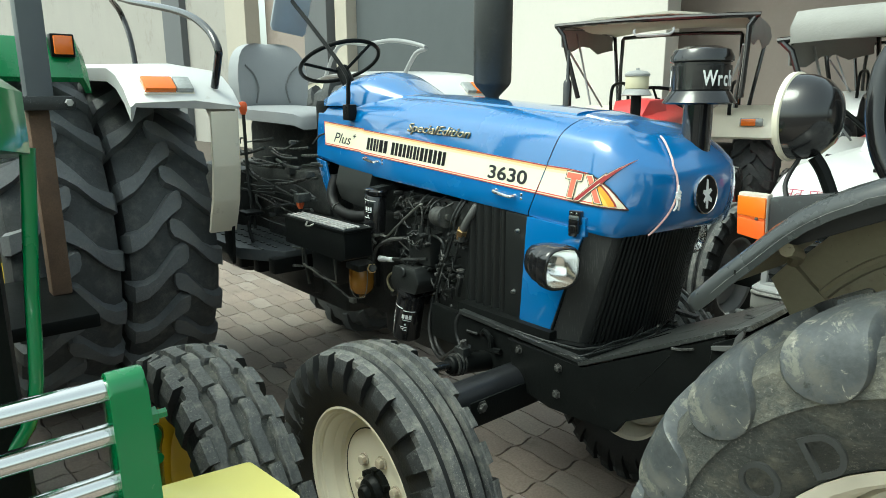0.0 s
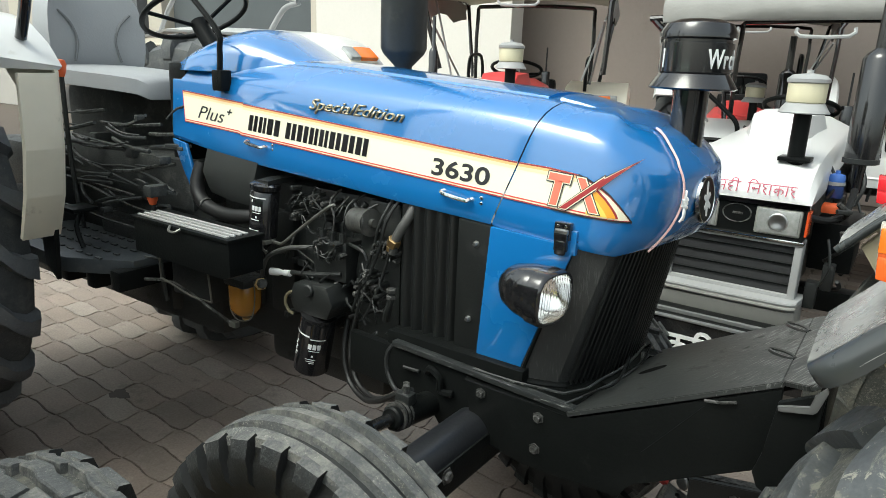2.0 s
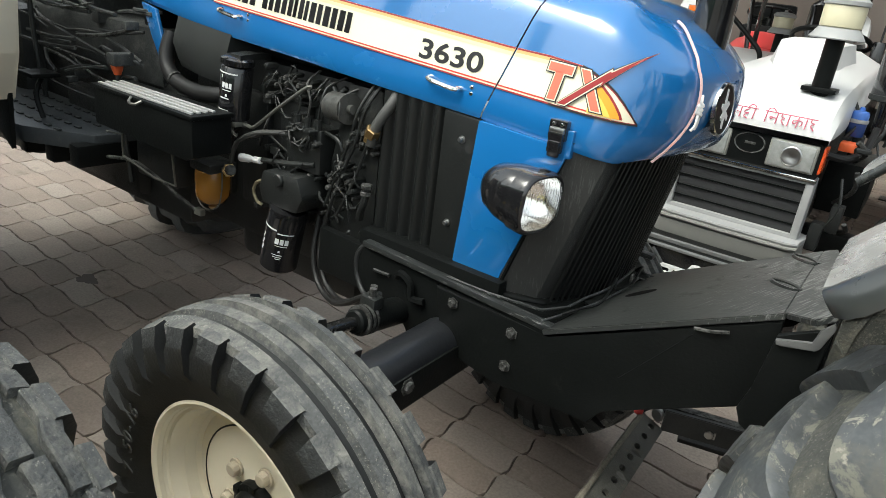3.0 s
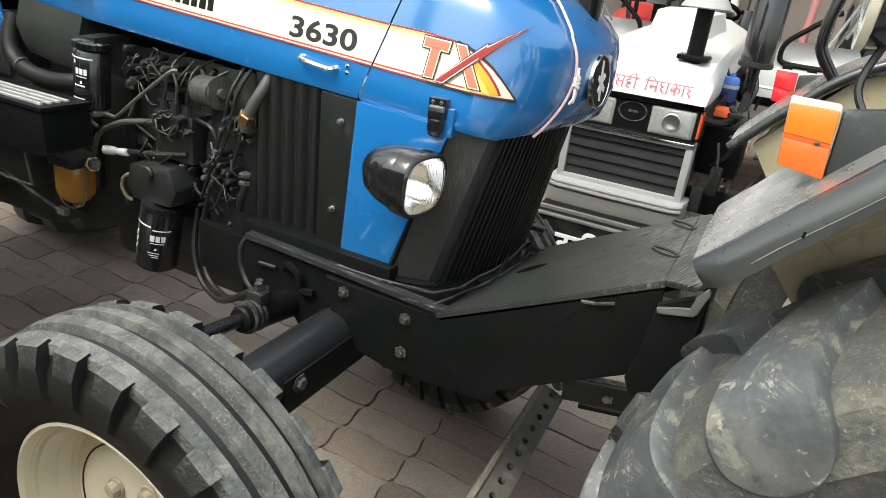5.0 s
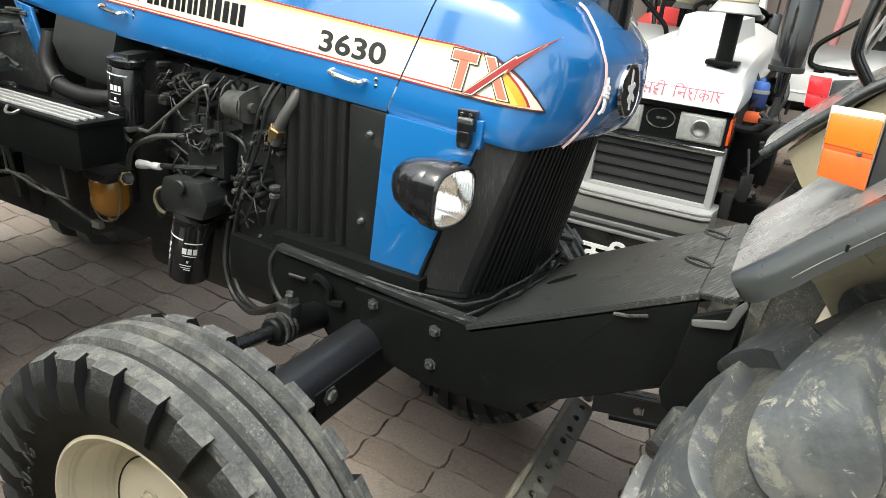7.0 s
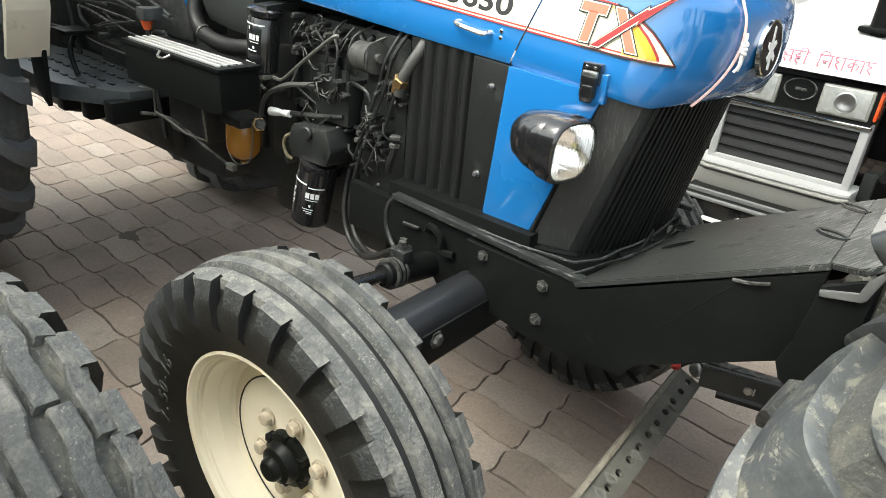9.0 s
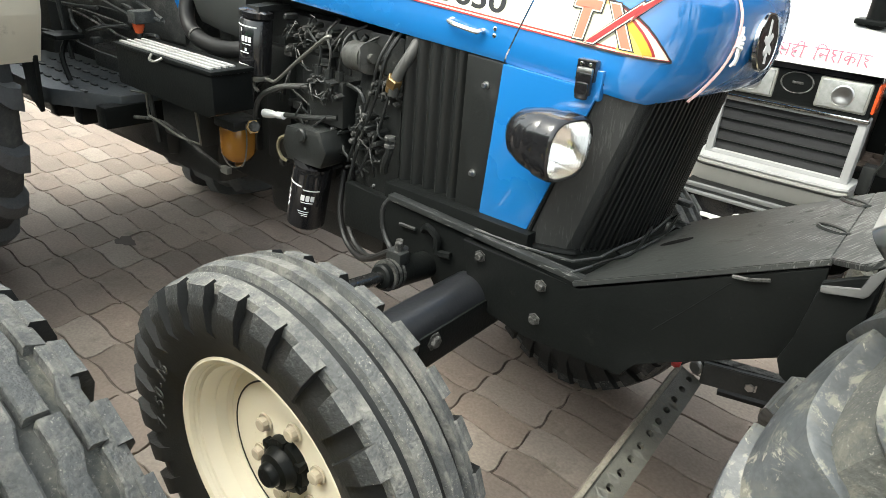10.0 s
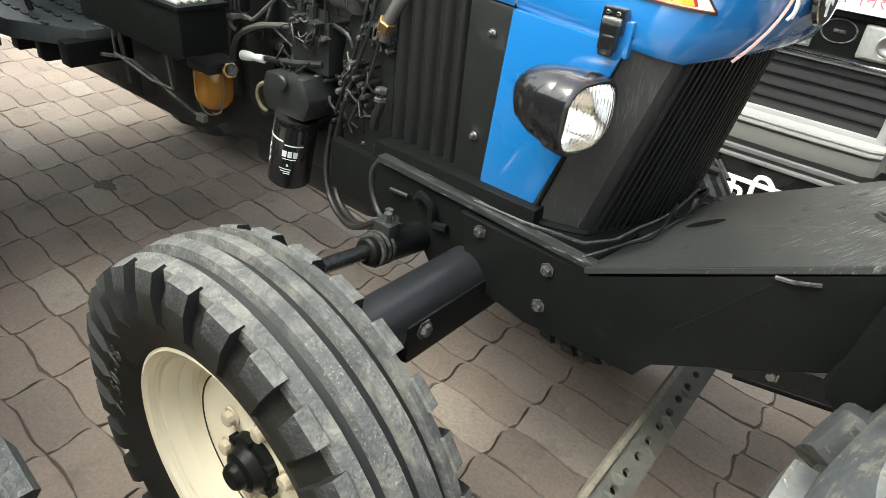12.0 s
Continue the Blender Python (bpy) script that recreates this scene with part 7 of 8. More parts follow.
part("stay_bar", at_fore(box(0.0, 0.24, -0.009, 0.009, -0.006, 0.006, 0.002, Matrix.Translation((0.466, 0.290, 0.197)) @ Matrix.Rotation(radians(15.5), 4, "Z"))), RUBBER, fore)
part("stay_rim", at_fore(box(0.0, 0.24, 0.009, 0.017, -0.002, 0.005, 0.001, Matrix.Translation((0.466, 0.290, 0.200)) @ Matrix.Rotation(radians(15.5), 4, "Z"))), GREASY, fore)
part("link_pin", at_fore(cyl(0.017, (0.418, 0.205, 0.286), (0.428, 0.242, 0.286), 14, bev=0.004)), STEEL, fore)
part("pin_arm", at_fore(tube([(0.385, 0.200, 0.288), (0.405, 0.228, 0.296), (0.440, 0.215, 0.300)], 0.006, 8, 3)), RUBBER, fore)
part("pin_cap", at_fore(lathe([(0.006, -0.004), (0.011, 0.0), (0.012, 0.010), (0.006, 0.018), (0, 0.019)], (0.378, 0.188, 0.284), n=12)), REDKNOB, fore)
bolt(0.545 - 1.16, 0.196 - CY, 0.306, fore, r=0.011)
for sd in (-1, 1):
    front_wheel(fore, (1.50, sd * 0.50, 0.30), sd, R=0.30, W=0.14, rim_r=0.18, rim=FENDCREAM)
part("front_axle", at_fore(box(2.61, 2.71, CY - 0.48, CY + 0.48, 0.27, 0.35, 0.01)), IRON, fore)
part("bonnet", at_fore(loft([[(x, CY + s_ * w, z) for s_, w, z in ((-1, w0, 0.80), (-1, w0, zt - 0.06), (-1, w0 * 0.7, zt), (1, w0 * 0.7, zt), (1, w0, zt - 0.06), (1, w0, 0.80))] for x, w0, zt in ((1.75, 0.22, 1.22), (2.3, 0.22, 1.18), (2.8, 0.21, 1.10), (2.86, 0.18, 1.04))])), BEIGE, fore, "dusty beige bonnet", smooth=40)

# ---- green tractor ----
GYC = -1.70
green = thing("tractor", pose(0, GYC, 0), "green tractor with yellow wheels and chrome guard bars", "tractor", "tractors in the yard")


def at_green(bm):
    bmesh.ops.translate(bm, verts=bm.verts, vec=(0, -GYC, 0))
    return bm


front_wheel(green, (-0.03, -1.085 - GYC, 0.392), 1, split=True, R=0.40, W=0.160, rim_r=0.285, chunky=True, rim=YELLOW, label="yellow front wheel with worn ribbed tyre")
front_wheel(green, (-0.03, 1.105 + GYC, 0.392), -1, R=0.40, W=0.195, rim_r=0.285, rim=YELLOW, label="yellow front wheel with worn ribbed tyre")
rear_wheel(green, (-2.00, -1.06 - GYC, 0.735), R=0.735, W=0.36, rim_r=0.38, lugs=20, hand=-1, rim=YELLOW, split=True, label="yellow rear wheel with deep-barred tyre")
rear_wheel(green, (-2.00, 1.06 + GYC, 0.735), R=0.735, W=0.36, rim_r=0.38, lugs=20, hand=-1, rim=YELLOW, side=1, label="yellow rear wheel with deep-barred tyre")
part("front_axle", box(-0.08, 0.02, -0.48, 0.48, 0.44, 0.53, 0.01), GREEN, green)
kp_ = part("kingpin", lathe([(0.040, -0.30), (0.040, -0.02), (0.046, 0.0), (0.046, 0.014), (0.036, 0.026), (0.034, 0.03), (0.014, 0.03), (0.012, 0.036), (0, 0.036)], (-0.01, -1.215 - GYC, 0.655), n=24), GREEN, green, "green steering kingpin")
part("kingpin_bolt", cyl(0.012, (0.03, -1.20 - GYC, 0.64), (0.055, -1.20 - GYC, 0.64), 8), GREEN, kp_)
part("axle_arm", tube([(-0.01, -1.215 - GYC, 0.48), (-0.02, -0.42 + 0.1, 0.46)], 0.045, 10, 1), GREEN, green)
# bonnet and grille
bm = loft([[(x, s * w, z) for s, w, z in ((-1, w0, zb), (-1, w0, zb + 0.07), (-1, w0 * 0.93, zt - 0.05), (-1, w0 * 0.6, zt - 0.01), (1, 0, zt), (1, w0 * 0.6, zt - 0.01), (1, w0 * 0.93, zt - 0.05), (1, w0, zb + 0.07), (1, w0, zb))] for x, w0, zb, zt in ((-1.1, 0.25, 1.12, 1.345), (-0.5, 0.27, 1.14, 1.35), (0.0, 0.30, 1.18, 1.36), (0.24, 0.330, 1.215, 1.37), (0.33, 0.324, 1.225, 1.35), (0.38, 0.28, 1.235, 1.32), (0.40, 0.20, 1.25, 1.30))])
part("bonnet", bm, GREEN, green, "glossy green bonnet", smooth=50)
part("grille_body", box(-0.2, 0.30, -0.285, 0.285, 0.72, 1.215, 0.03), BLACK, green)
for sd in (-1, 1):
    part("grille_trim", tube([(0.300, sd * 0.326, 1.23), (0.300, sd * 0.310, 1.06), (0.300, sd * 0.294, 0.90), (0.29, sd * 0.25, 0.83)], 0.009, 10, 4), GREEN, green)
    bm = loft([[(x, sd * (0.19 + f * w), 1.12 + g * h) for f, g in ((-1, -0.7), (-0.7, -1), (0.7, -1), (1, -0.7), (1, 0.7), (0.7, 1), (-0.7, 1), (-1, 0.7))] for x, w, h in ((0.29, 0.075, 0.085), (0.318, 0.075, 0.085), (0.326, 0.065, 0.075))])
    lm = part("headlamp", bm, BLACKGLOSS, green, "dark-framed headlamp with pale blue glass")
    part("lens", box(0.326, 0.331, sd * 0.19 - 0.06, sd * 0.19 + 0.06, 1.055, 1.185, 0.002), mat("pale_blue_glass", (0.05, 0.35, 0.42), 0.08, coat=0.8), lm)
part("side_panel", box(-0.9, -0.2, -0.28, 0.28, 0.75, 1.18, 0.03), BLACK, green)
# guard with chrome bars
guard = part("guard_post", prism([(0.475, 0.58), (0.475, 0.970), (0.478, 0.985), (0.485, 0.995), (0.494, 0.999), (0.504, 0.997), (0.511, 0.989), (0.514, 0.976), (0.540, 0.70), (0.545, 0.58)], "xz", -1.362 - GYC, -1.322 - GYC, 0.005), GREEN, green, "green guard upright")
part("guard_post", prism([(0.475, 0.58), (0.475, 0.970), (0.478, 0.985), (0.485, 0.995), (0.494, 0.999), (0.504, 0.997), (0.511, 0.989), (0.514, 0.976), (0.540, 0.70), (0.545, 0.58)], "xz", -(-1.362 - GYC), -(-1.322 - GYC), 0.005), GREEN, green, "green guard upright")
part("guard_bolt", lathe([(0.011, 0.0), (0.011, 0.007), (0.006, 0.009), (0.006, 0.018), (0, 0.019)], (0.505, -1.322 - GYC, 0.938), "y", 6), GREEN, guard)
for z in (0.978, 0.926, 0.868):
    part("guard_bar", cyl(0.0125, (0.493, -0.345, z), (0.493, 0.345, z), 18, bev=0.003), CHROME, green, "polished chrome guard bar")
part("guard_beam", box(0.42, 0.50, -0.36, 0.36, 0.80, 0.845, 0.01), GREEN, green)
part("guard_arm", box(0.0, 0.54, -0.16, 0.16, 0.56, 0.64, 0.01), GREEN, green)
part("guard_base", box(0.44, 0.54, -0.37, 0.37, 0.55, 0.62, 0.01), GREEN, green)
# pale yellow cover on a bracket in front of the wheel
part("yellow_cover", at_green(prism([(0.300, -1.30), (0.325, -1.135), (0.46, -1.12), (0.56, -1.16), (0.56, -1.32)], "xy", 0.62, 0.735, 0.010)), PALEYELLOW, green, "pale yellow sheet cover")
# engine mass, fenders, roll bar
GREYPOST = mat("grey_post", (0.11, 0.12, 0.13), 0.5, var=0.2, scale=6, dirt=(0.2, 0.19, 0.17), dirt_amt=0.15)
RUSTPLATE = mat("rusty_plate", (0.13, 0.080, 0.05), 0.8, var=0.5, scale=14, fine=0.4, bump=0.4)
part("engine_block", box(-1.2, 0.1, -0.2, 0.2, 0.45, 1.0, 0.03), IRON, green)
part("transmission", box(-2.2, -1.1, -0.22, 0.22, 0.45, 0.95, 0.03), IRON, green)
part("rear_axle", cyl(0.11, (-2.0, -0.55, 0.735), (-2.0, 0.55, 0.735), 16), IRON, green)
for sd in (-1, 1):
    rings = []
    for x, z in ((-1.30, 1.36), (-1.325, 1.43), (-1.37, 1.49), (-1.6, 1.51), (-2.2, 1.52), (-2.6, 1.44)):
        rings.append([(x, sd * 0.40, z), (x, sd * 0.75, z), (x, sd * 0.77, z - 0.05), (x - 0.015, sd * 0.755, z - 0.05), (x - 0.015, sd * 0.74, z - 0.015), (x - 0.015, sd * 0.41, z - 0.015)])
    fo = part("fender", loft(rings), GREEN, green, "green rear fender", smooth=40)
    lm = part("fender_lamp", box(-1.36, -1.31, sd * 0.702 - 0.036, sd * 0.702 + 0.036, 1.425, 1.50, 0.006), BLACK, fo, "orange marker lamp")
    part("lens", box(-1.312, -1.297, sd * 0.702 - 0.028, sd * 0.702 + 0.028, 1.433, 1.493, 0.004), ORANGE, lm)
    post = part("roll_bar_post", box(-1.05, -0.98, sd * 0.563 - 0.034, sd * 0.563 + 0.034, 1.262, 2.3, 0.006), GREYPOST, green, "dark grey upright post")
    part("post_bracket", box(-1.058, -0.966, min(sd * 0.505, sd * 0.65), max(sd * 0.505, sd * 0.65), 1.258, 1.298, 0.004), BLACKWORN, post)
    part("bracket_bolt", cyl(0.012, (-0.968, sd * 0.630, 1.279), (-0.955, sd * 0.630, 1.279), 6, bev=0.002), STEEL, post)
    part("post_foot", box(-1.085, -1.02, sd * 0.560 - 0.028, sd * 0.560 + 0.028, 0.70, 1.262, 0.006), RUSTPLATE, post, "rusty lower post")
    part("footboard", box(-1.3, -0.75, sd * 0.40 - 0.2, sd * 0.40 + 0.2, 0.66, 0.70, 0.006), BLACK, green)
part("seat", box(-1.9, -1.75, -0.22, 0.22, 1.1, 1.5, 0.04), BLACK, green)

# ---- tractors of the back row, facing across ----


def row_tractor(name_label, px, py, turn, paint, canopy=None, valance=False, pipe=0.335, stack=0.13, fender_mat=None, scale=1.0, rear_r=0.66, low=0.0):
    """A tractor of the back row: nose with grille and lamps, wheels, fenders, seat, wheel, intake stack and canopy."""
    T = thing("tractor", pose(px, py, 0, 0, 0, turn) @ Matrix.Scale(scale, 4), name_label, "tractor", "tractors in the yard")
    face = 0.44
    # bonnet
    rings = []
    for x, w, zb, zs, zt in ((-0.95, 0.235, 0.88, 1.03, 1.08), (-0.4, 0.240, 0.86, 1.00, 1.04), (0.10, 0.246, 0.83, 0.968, 0.988), (0.28, 0.247, 0.826, 0.948, 0.963), (0.36, 0.246, 0.824, 0.922, 0.940), (0.40, 0.245, 0.823, 0.894, 0.910), (face + 0.004, 0.242, 0.822, 0.852, 0.868), (face + 0.012, 0.240, 0.822, 0.834, 0.842)):
        rings.append([(x, -w, zb), (x, -w, zs - 0.03), (x, -w + 0.02, zs), (x, -w * 0.5, zt - 0.004), (x, 0, zt), (x, w * 0.5, zt - 0.004), (x, w - 0.02, zs), (x, w, zs - 0.03), (x, w, zb)])
    bon = part("bonnet", loft(rings), paint, T, "", smooth=35)
    part("bonnet_hump", loft([[(x, -w, z0), (x, -w * 0.8, z1), (x, 0, z1 + 0.01), (x, w * 0.8, z1), (x, w, z0)] for x, w, z0, z1 in ((-0.55, 0.16, 1.00, 1.110), (-0.20, 0.14, 0.98, 1.10), (-0.08, 0.12, 0.96, 1.01))]), paint, bon)
    part("lamp_bar", box(0.36, face, -0.234, 0.234, 0.682, 0.824, 0.006), BLACK, T)
    for sd in (-1, 1):
        lm = part("headlamp", box(face - 0.01, face + 0.008, sd * 0.1435 - 0.078, sd * 0.1435 + 0.078, 0.698, 0.798, 0.008), mat("lamp_surround", (0.30, 0.30, 0.27), 0.3, 0.3, var=0.3, scale=40), T, "square headlamp")
        part("lens", box(face + 0.006, face + 0.012, sd * 0.1435 - 0.070, sd * 0.1435 + 0.070, 0.705, 0.791, 0.003), CLEARLENS, lm)
        part("bulb_ring", lathe([(0.0, 0.001), (0.014, 0.001), (0.020, 0.004), (0.030, 0.004), (0.034, 0.0)], (face + 0.0128, sd * 0.1435, 0.748), "x", 24), STEEL, lm)
        part("side_marker", box(0.36, face - 0.003, sd * 0.232 - 0.008, sd * 0.232 + 0.010, 0.704, 0.796, 0.004), LENSRED, lm)
    t = lathe([(0.0375, 0.0), (0.040, 0.0022), (0.0425, 0.0)], axis="x", n=36)
    bmesh.ops.transform(t, matrix=Matrix.Translation((face + 0.002, 0, 0.7615)) @ Matrix.Diagonal((1, 1.25, 0.86, 1)), verts=t.verts)
    part("nose_emblem", t, GREASY, T, "plain oval emblem")
    part("nose_emblem", box(face, face + 0.003, -0.016, 0.020, 0.757, 0.766, 0.002), GREASY, T)
    # grille in its frame
    fr = bmesh.new()
    addbox(fr, 0.36, face + 0.005, -0.240, 0.240, 0.664, 0.684, 0.006)
    addbox(fr, 0.36, face + 0.005, -0.240, -0.213, 0.47, 0.67, 0.006)
    addbox(fr, 0.36, face + 0.005, 0.213, 0.240, 0.47, 0.67, 0.006)
    addbox(fr, 0.36, face + 0.005, -0.240, 0.240, 0.455, 0.482, 0.006)
    gf = part("grille_frame", fr, SILVER, T, "grey grille frame")
    part("chrome_strip", box(face, face + 0.012, -0.242, 0.242, 0.674, 0.687, 0.004), CHROME, gf)
    part("grille_mesh", box(0.34, face - 0.012, -0.215, 0.215, 0.48, 0.667, 0.0), mat("dark_mesh", (0.022, 0.023, 0.024), 0.55, var=0.3, scale=50, bump=0.6, bscale=350), gf)
    for i in range(4):
        part("grille_bar", box(face - 0.014, face - 0.006, -0.213, 0.213, 0.512 + i * 0.040, 0.518 + i * 0.040, 0.001), BLACK, gf)
    bmp = loft([[(x, y, z) for x, z in ((0.34, 0.350), (xf - 0.03, 0.348), (xf - 0.010, 0.358), (xf, 0.380), (xf, 0.432), (xf - 0.006, 0.438), (0.34, 0.438))] for y, xf in ((-0.262, 0.42), (-0.254, 0.485), (-0.22, 0.505), (0, 0.51), (0.22, 0.505), (0.254, 0.485), (0.262, 0.42))])
    part("bumper", bmp, BUMPGREY, T, "rounded grey bumper", smooth=40)
    for z, xr in ((0.315, 0.52),):
        part("bumper_rail", box(xr - 0.03, xr, -0.27, 0.27, z - 0.012, z, 0.003), SILVER, T)
        part("rail_plate", box(xr - 0.028, xr - 0.01, -0.265, 0.265, z - 0.045, z - 0.012, 0.003), BLACK, T)
    for z, g in ((0.438, 0.010), (0.453, 0.0)):
        lip = loft([[(x, y, z + q) for x, q in ((0.34, 0.0), (xf + g - 0.004, 0.0), (xf + g, 0.006), (xf + g - 0.002, 0.012), (xf + g - 0.02, 0.015), (0.34, 0.015))] for y, xf in ((-0.262, 0.42), (-0.254, 0.485), (-0.22, 0.505), (0, 0.51), (0.22, 0.505), (0.254, 0.485), (0.262, 0.42))])
        part("bumper_lip", lip, BUMPGREY if g else SILVER, T, smooth=40)
    # rods, hoses and brackets of the open engine side
    rr = random.Random(11)
    for i in range(26):
        sd2 = 1 if i % 3 else -1
        o = Vector((rr.uniform(-0.5, 0.36), sd2 * rr.uniform(0.24, 0.34), rr.uniform(0.45, 0.80)))
        e = o + Vector((rr.uniform(-0.12, 0.12), sd2 * rr.uniform(-0.03, 0.05), rr.uniform(-0.22, 0.22)))
        if i % 4 == 0:
            part("side_bracket", box(o.x - 0.03, o.x + 0.03, o.y - 0.02, o.y + 0.02, o.z - 0.05, o.z + 0.05, 0.006), IRON, T)
        else:
            part("side_rod", tube([o, (o + e) / 2 + Vector((0.02, sd2 * 0.03, 0)), e], rr.uniform(0.005, 0.011), 6, 4), IRON if i % 5 else GREASY, T)
    fb = part("filter_bowl", lathe([(0, 0), (0.028, 0.0), (0.031, 0.006), (0.031, 0.05), (0, 0.052)], (0.02, 0.272, 0.80), n=18), mat("dark_blue_plastic", (0.02, 0.045, 0.16), 0.4), T, "blue plastic filter bowl")
    part("filter_ring", lathe([(0.026, 0), (0.034, 0.002), (0.034, 0.014), (0.026, 0.016)], (0.02, 0.272, 0.850), n=18), SILVER, fb)
    part("filter_cap", lathe([(0.03, 0.0), (0.031, 0.016), (0.026, 0.028), (0.010, 0.032), (0.009, 0.044), (0, 0.045)], (0.02, 0.272, 0.865), n=18), mat("blue_plastic", (0.05, 0.14, 0.45), 0.4, var=0.2), fb)
    part("relay_box", box(0.06, 0.14, 0.245, 0.30, 0.752, 0.785, 0.006), KNOB, T, "orange plastic box")
    part("air_hose", tube([(0.30, 0.20, 0.76), (0.24, 0.28, 0.742), (0.12, 0.325, 0.755), (0.0, 0.335, 0.80), (-0.06, 0.335, 0.84)], 0.014, 8, 4), HOSE, T)
    part("battery_tray", box(-0.35, 0.05, 0.22, 0.38, 0.50, 0.70, 0.01), BLACK, T)
    bm = box(-0.25, 0.36, -0.20, 0.20, 0.40, 0.80, 0.02)
    part("front_frame", bm, BLACK, T)
    # intake stack
    st = part("intake_pipe", cyl(0.030, (0.286, stack, 0.92), (0.286, stack, 1.15), 18), BLACK, T, "black intake with a clear dust bowl")
    part("stack_flange", box(0.236, 0.336, stack - 0.055, stack + 0.055, 0.958, 0.974, 0.004), BLACK, st)
    part("dust_skirt", lathe([(0.03, 0.0), (0.085, -0.012), (0.088, -0.008), (0.066, 0.024), (0.060, 0.026)], (0.286, stack, 1.145), n=28), SILVER, st)
    part("dust_bowl", lathe([(0.060, 0), (0.066, 0.006), (0.067, 0.07), (0.064, 0.075)], (0.286, stack, 1.168), n=28), mat("yellowed_plastic", (0.52, 0.48, 0.33), 0.3, var=0.15), st)
    part("dust_cap", lathe([(0.064, 0.0), (0.072, 0.004), (0.072, 0.016), (0.055, 0.030), (0.012, 0.036), (0.010, 0.048), (0, 0.048)], (0.286, stack, 1.240), n=28), SILVER, st)
    # silencer
    slim, tall = (0.46, 0.76) if pipe < 0 else (1.0, 1.0)
    part("silencer", lathe([(r * slim, h * tall) for r, h in ((0.02, 0.0), (0.024, 0.12), (0.062, 0.13), (0.062, 0.52), (0.05, 0.54), (0.026, 0.56), (0.024, 0.80), (0.0, 0.80))], (-0.06, pipe, 0.82), n=24), BLACKGLOSS, T, "black silencer")
    part("silencer_clamp", lathe([(r * slim, h) for r, h in ((0.055, 0.0), (0.066, 0.004), (0.066, 0.022), (0.055, 0.026))], (-0.06, pipe, 0.935), n=24), IRON, T)
    part("cleaner_canister", lathe([(0.0, 0.0), (0.022, 0.0), (0.022, 0.035), (0.030, 0.04), (0.031, 0.165), (0.028, 0.172), (0.0, 0.174)], (-1.16, 0.17, 0.955), n=18), BLACKGLOSS, T)
    part("canister_band", lathe([(0.0235, 0.0), (0.0235, 0.028)], (-1.16, 0.17, 0.96), n=18), DECAL, T)
    part("canister_stem", tube([(-1.16, 0.17, 0.70), (-1.16, 0.17, 1.30)], 0.006, 6, 1), IRON, T)
    for sd in (-1, 1):
        front_wheel(T, (0.0, sd * 0.62, 0.36), sd, R=0.37, W=0.17, rim_r=0.2, rim=paint if paint is RED else SILVER)
        rear_wheel(T, (-1.85, sd * 0.64, rear_r), R=rear_r, W=0.32, rim_r=rear_r * 0.55, lugs=18, hand=-1, side=sd, rim=SILVER)
        rings = []
        for x, z in ((-1.18, 1.12 - low), (-1.24, 1.24 - low), (-1.36, 1.31 - low), (-1.8, 1.35 - low), (-2.4, 1.28 - low)):
            rings.append([(x, sd * (0.42 if not low else 0.31), z), (x, sd * 0.78, z), (x, sd * 0.80, z - 0.05), (x - 0.015, sd * 0.785, z - 0.05), (x - 0.015, sd * 0.77, z - 0.015), (x - 0.015, sd * (0.43 if not low else 0.32), z - 0.015)])
        fo = part("fender", loft(rings), fender_mat or paint, T, smooth=40)
        if low < 0.3:
            lm = part("fender_lamp", box(-1.235, -1.205, sd * 0.63 - 0.08, sd * 0.63 + 0.08, 1.20 - low, 1.26 - low, 0.008), CLEARLENS, fo, "marker lamp")
            part("lens", box(-1.206, -1.192, sd * 0.63 - 0.07, sd * 0.63 + 0.03, 1.205 - low, 1.255 - low, 0.004), ORANGE, lm)
            part("grab_rail", tube([(-1.3, sd * 0.46, 1.28 - low), (-1.3, sd * 0.46, 1.45 - low), (-1.4, sd * 0.46, 1.52 - low), (-1.75, sd * 0.46, 1.52 - low), (-1.85, sd * 0.46, 1.35 - low)], 0.014, 8, 4), BLACK, T)
        else:
            part("fender_front", box(-1.20, -1.185, min(sd * 0.31, sd * 0.79), max(sd * 0.31, sd * 0.79), 0.70, 0.862, 0.006), fender_mat or paint, fo)
            part("grab_rail", tube([(-1.24, sd * 0.66, 0.885), (-1.24, sd * 0.55, 0.880), (-1.24, sd * 0.41, 0.888), (-1.24, sd * 0.385, 0.93), (-1.24, sd * 0.40, 0.995), (-1.24, sd * 0.47, 1.06), (-1.24, sd * 0.58, 1.150), (-1.24, sd * 0.62, 1.17)], 0.014, 8, 4), BLACK, T, "black bent grab rail")
            for q in (0.44, 0.56):
                part("rail_foot", box(-1.26, -1.21, sd * q - 0.025, sd * q + 0.025, 0.850, 0.884, 0.004), BLACK, T)
            part("side_lever", tube([(-1.22, sd * 0.34, 0.62), (-1.2, sd * 0.36, 0.84), (-1.22, sd * 0.34, 0.98)], 0.009, 6, 3), IRON, T)
        part("axle_arm", box(-0.05, 0.05, min(sd * 0.1, sd * 0.6), max(sd * 0.1, sd * 0.6), 0.33, 0.42, 0.008), BLACK, T)
    part("engine_block", box(-1.0, -0.2, -0.17, 0.17, 0.42, 0.86, 0.02), IRON, T)
    part("transmission", box(-2.0, -0.95, -0.2, 0.2, 0.42, 0.85, 0.02), IRON, T)
    part("rear_axle", cyl(0.09, (-1.85, -0.55, 0.66), (-1.85, 0.55, 0.66), 14), IRON, T)
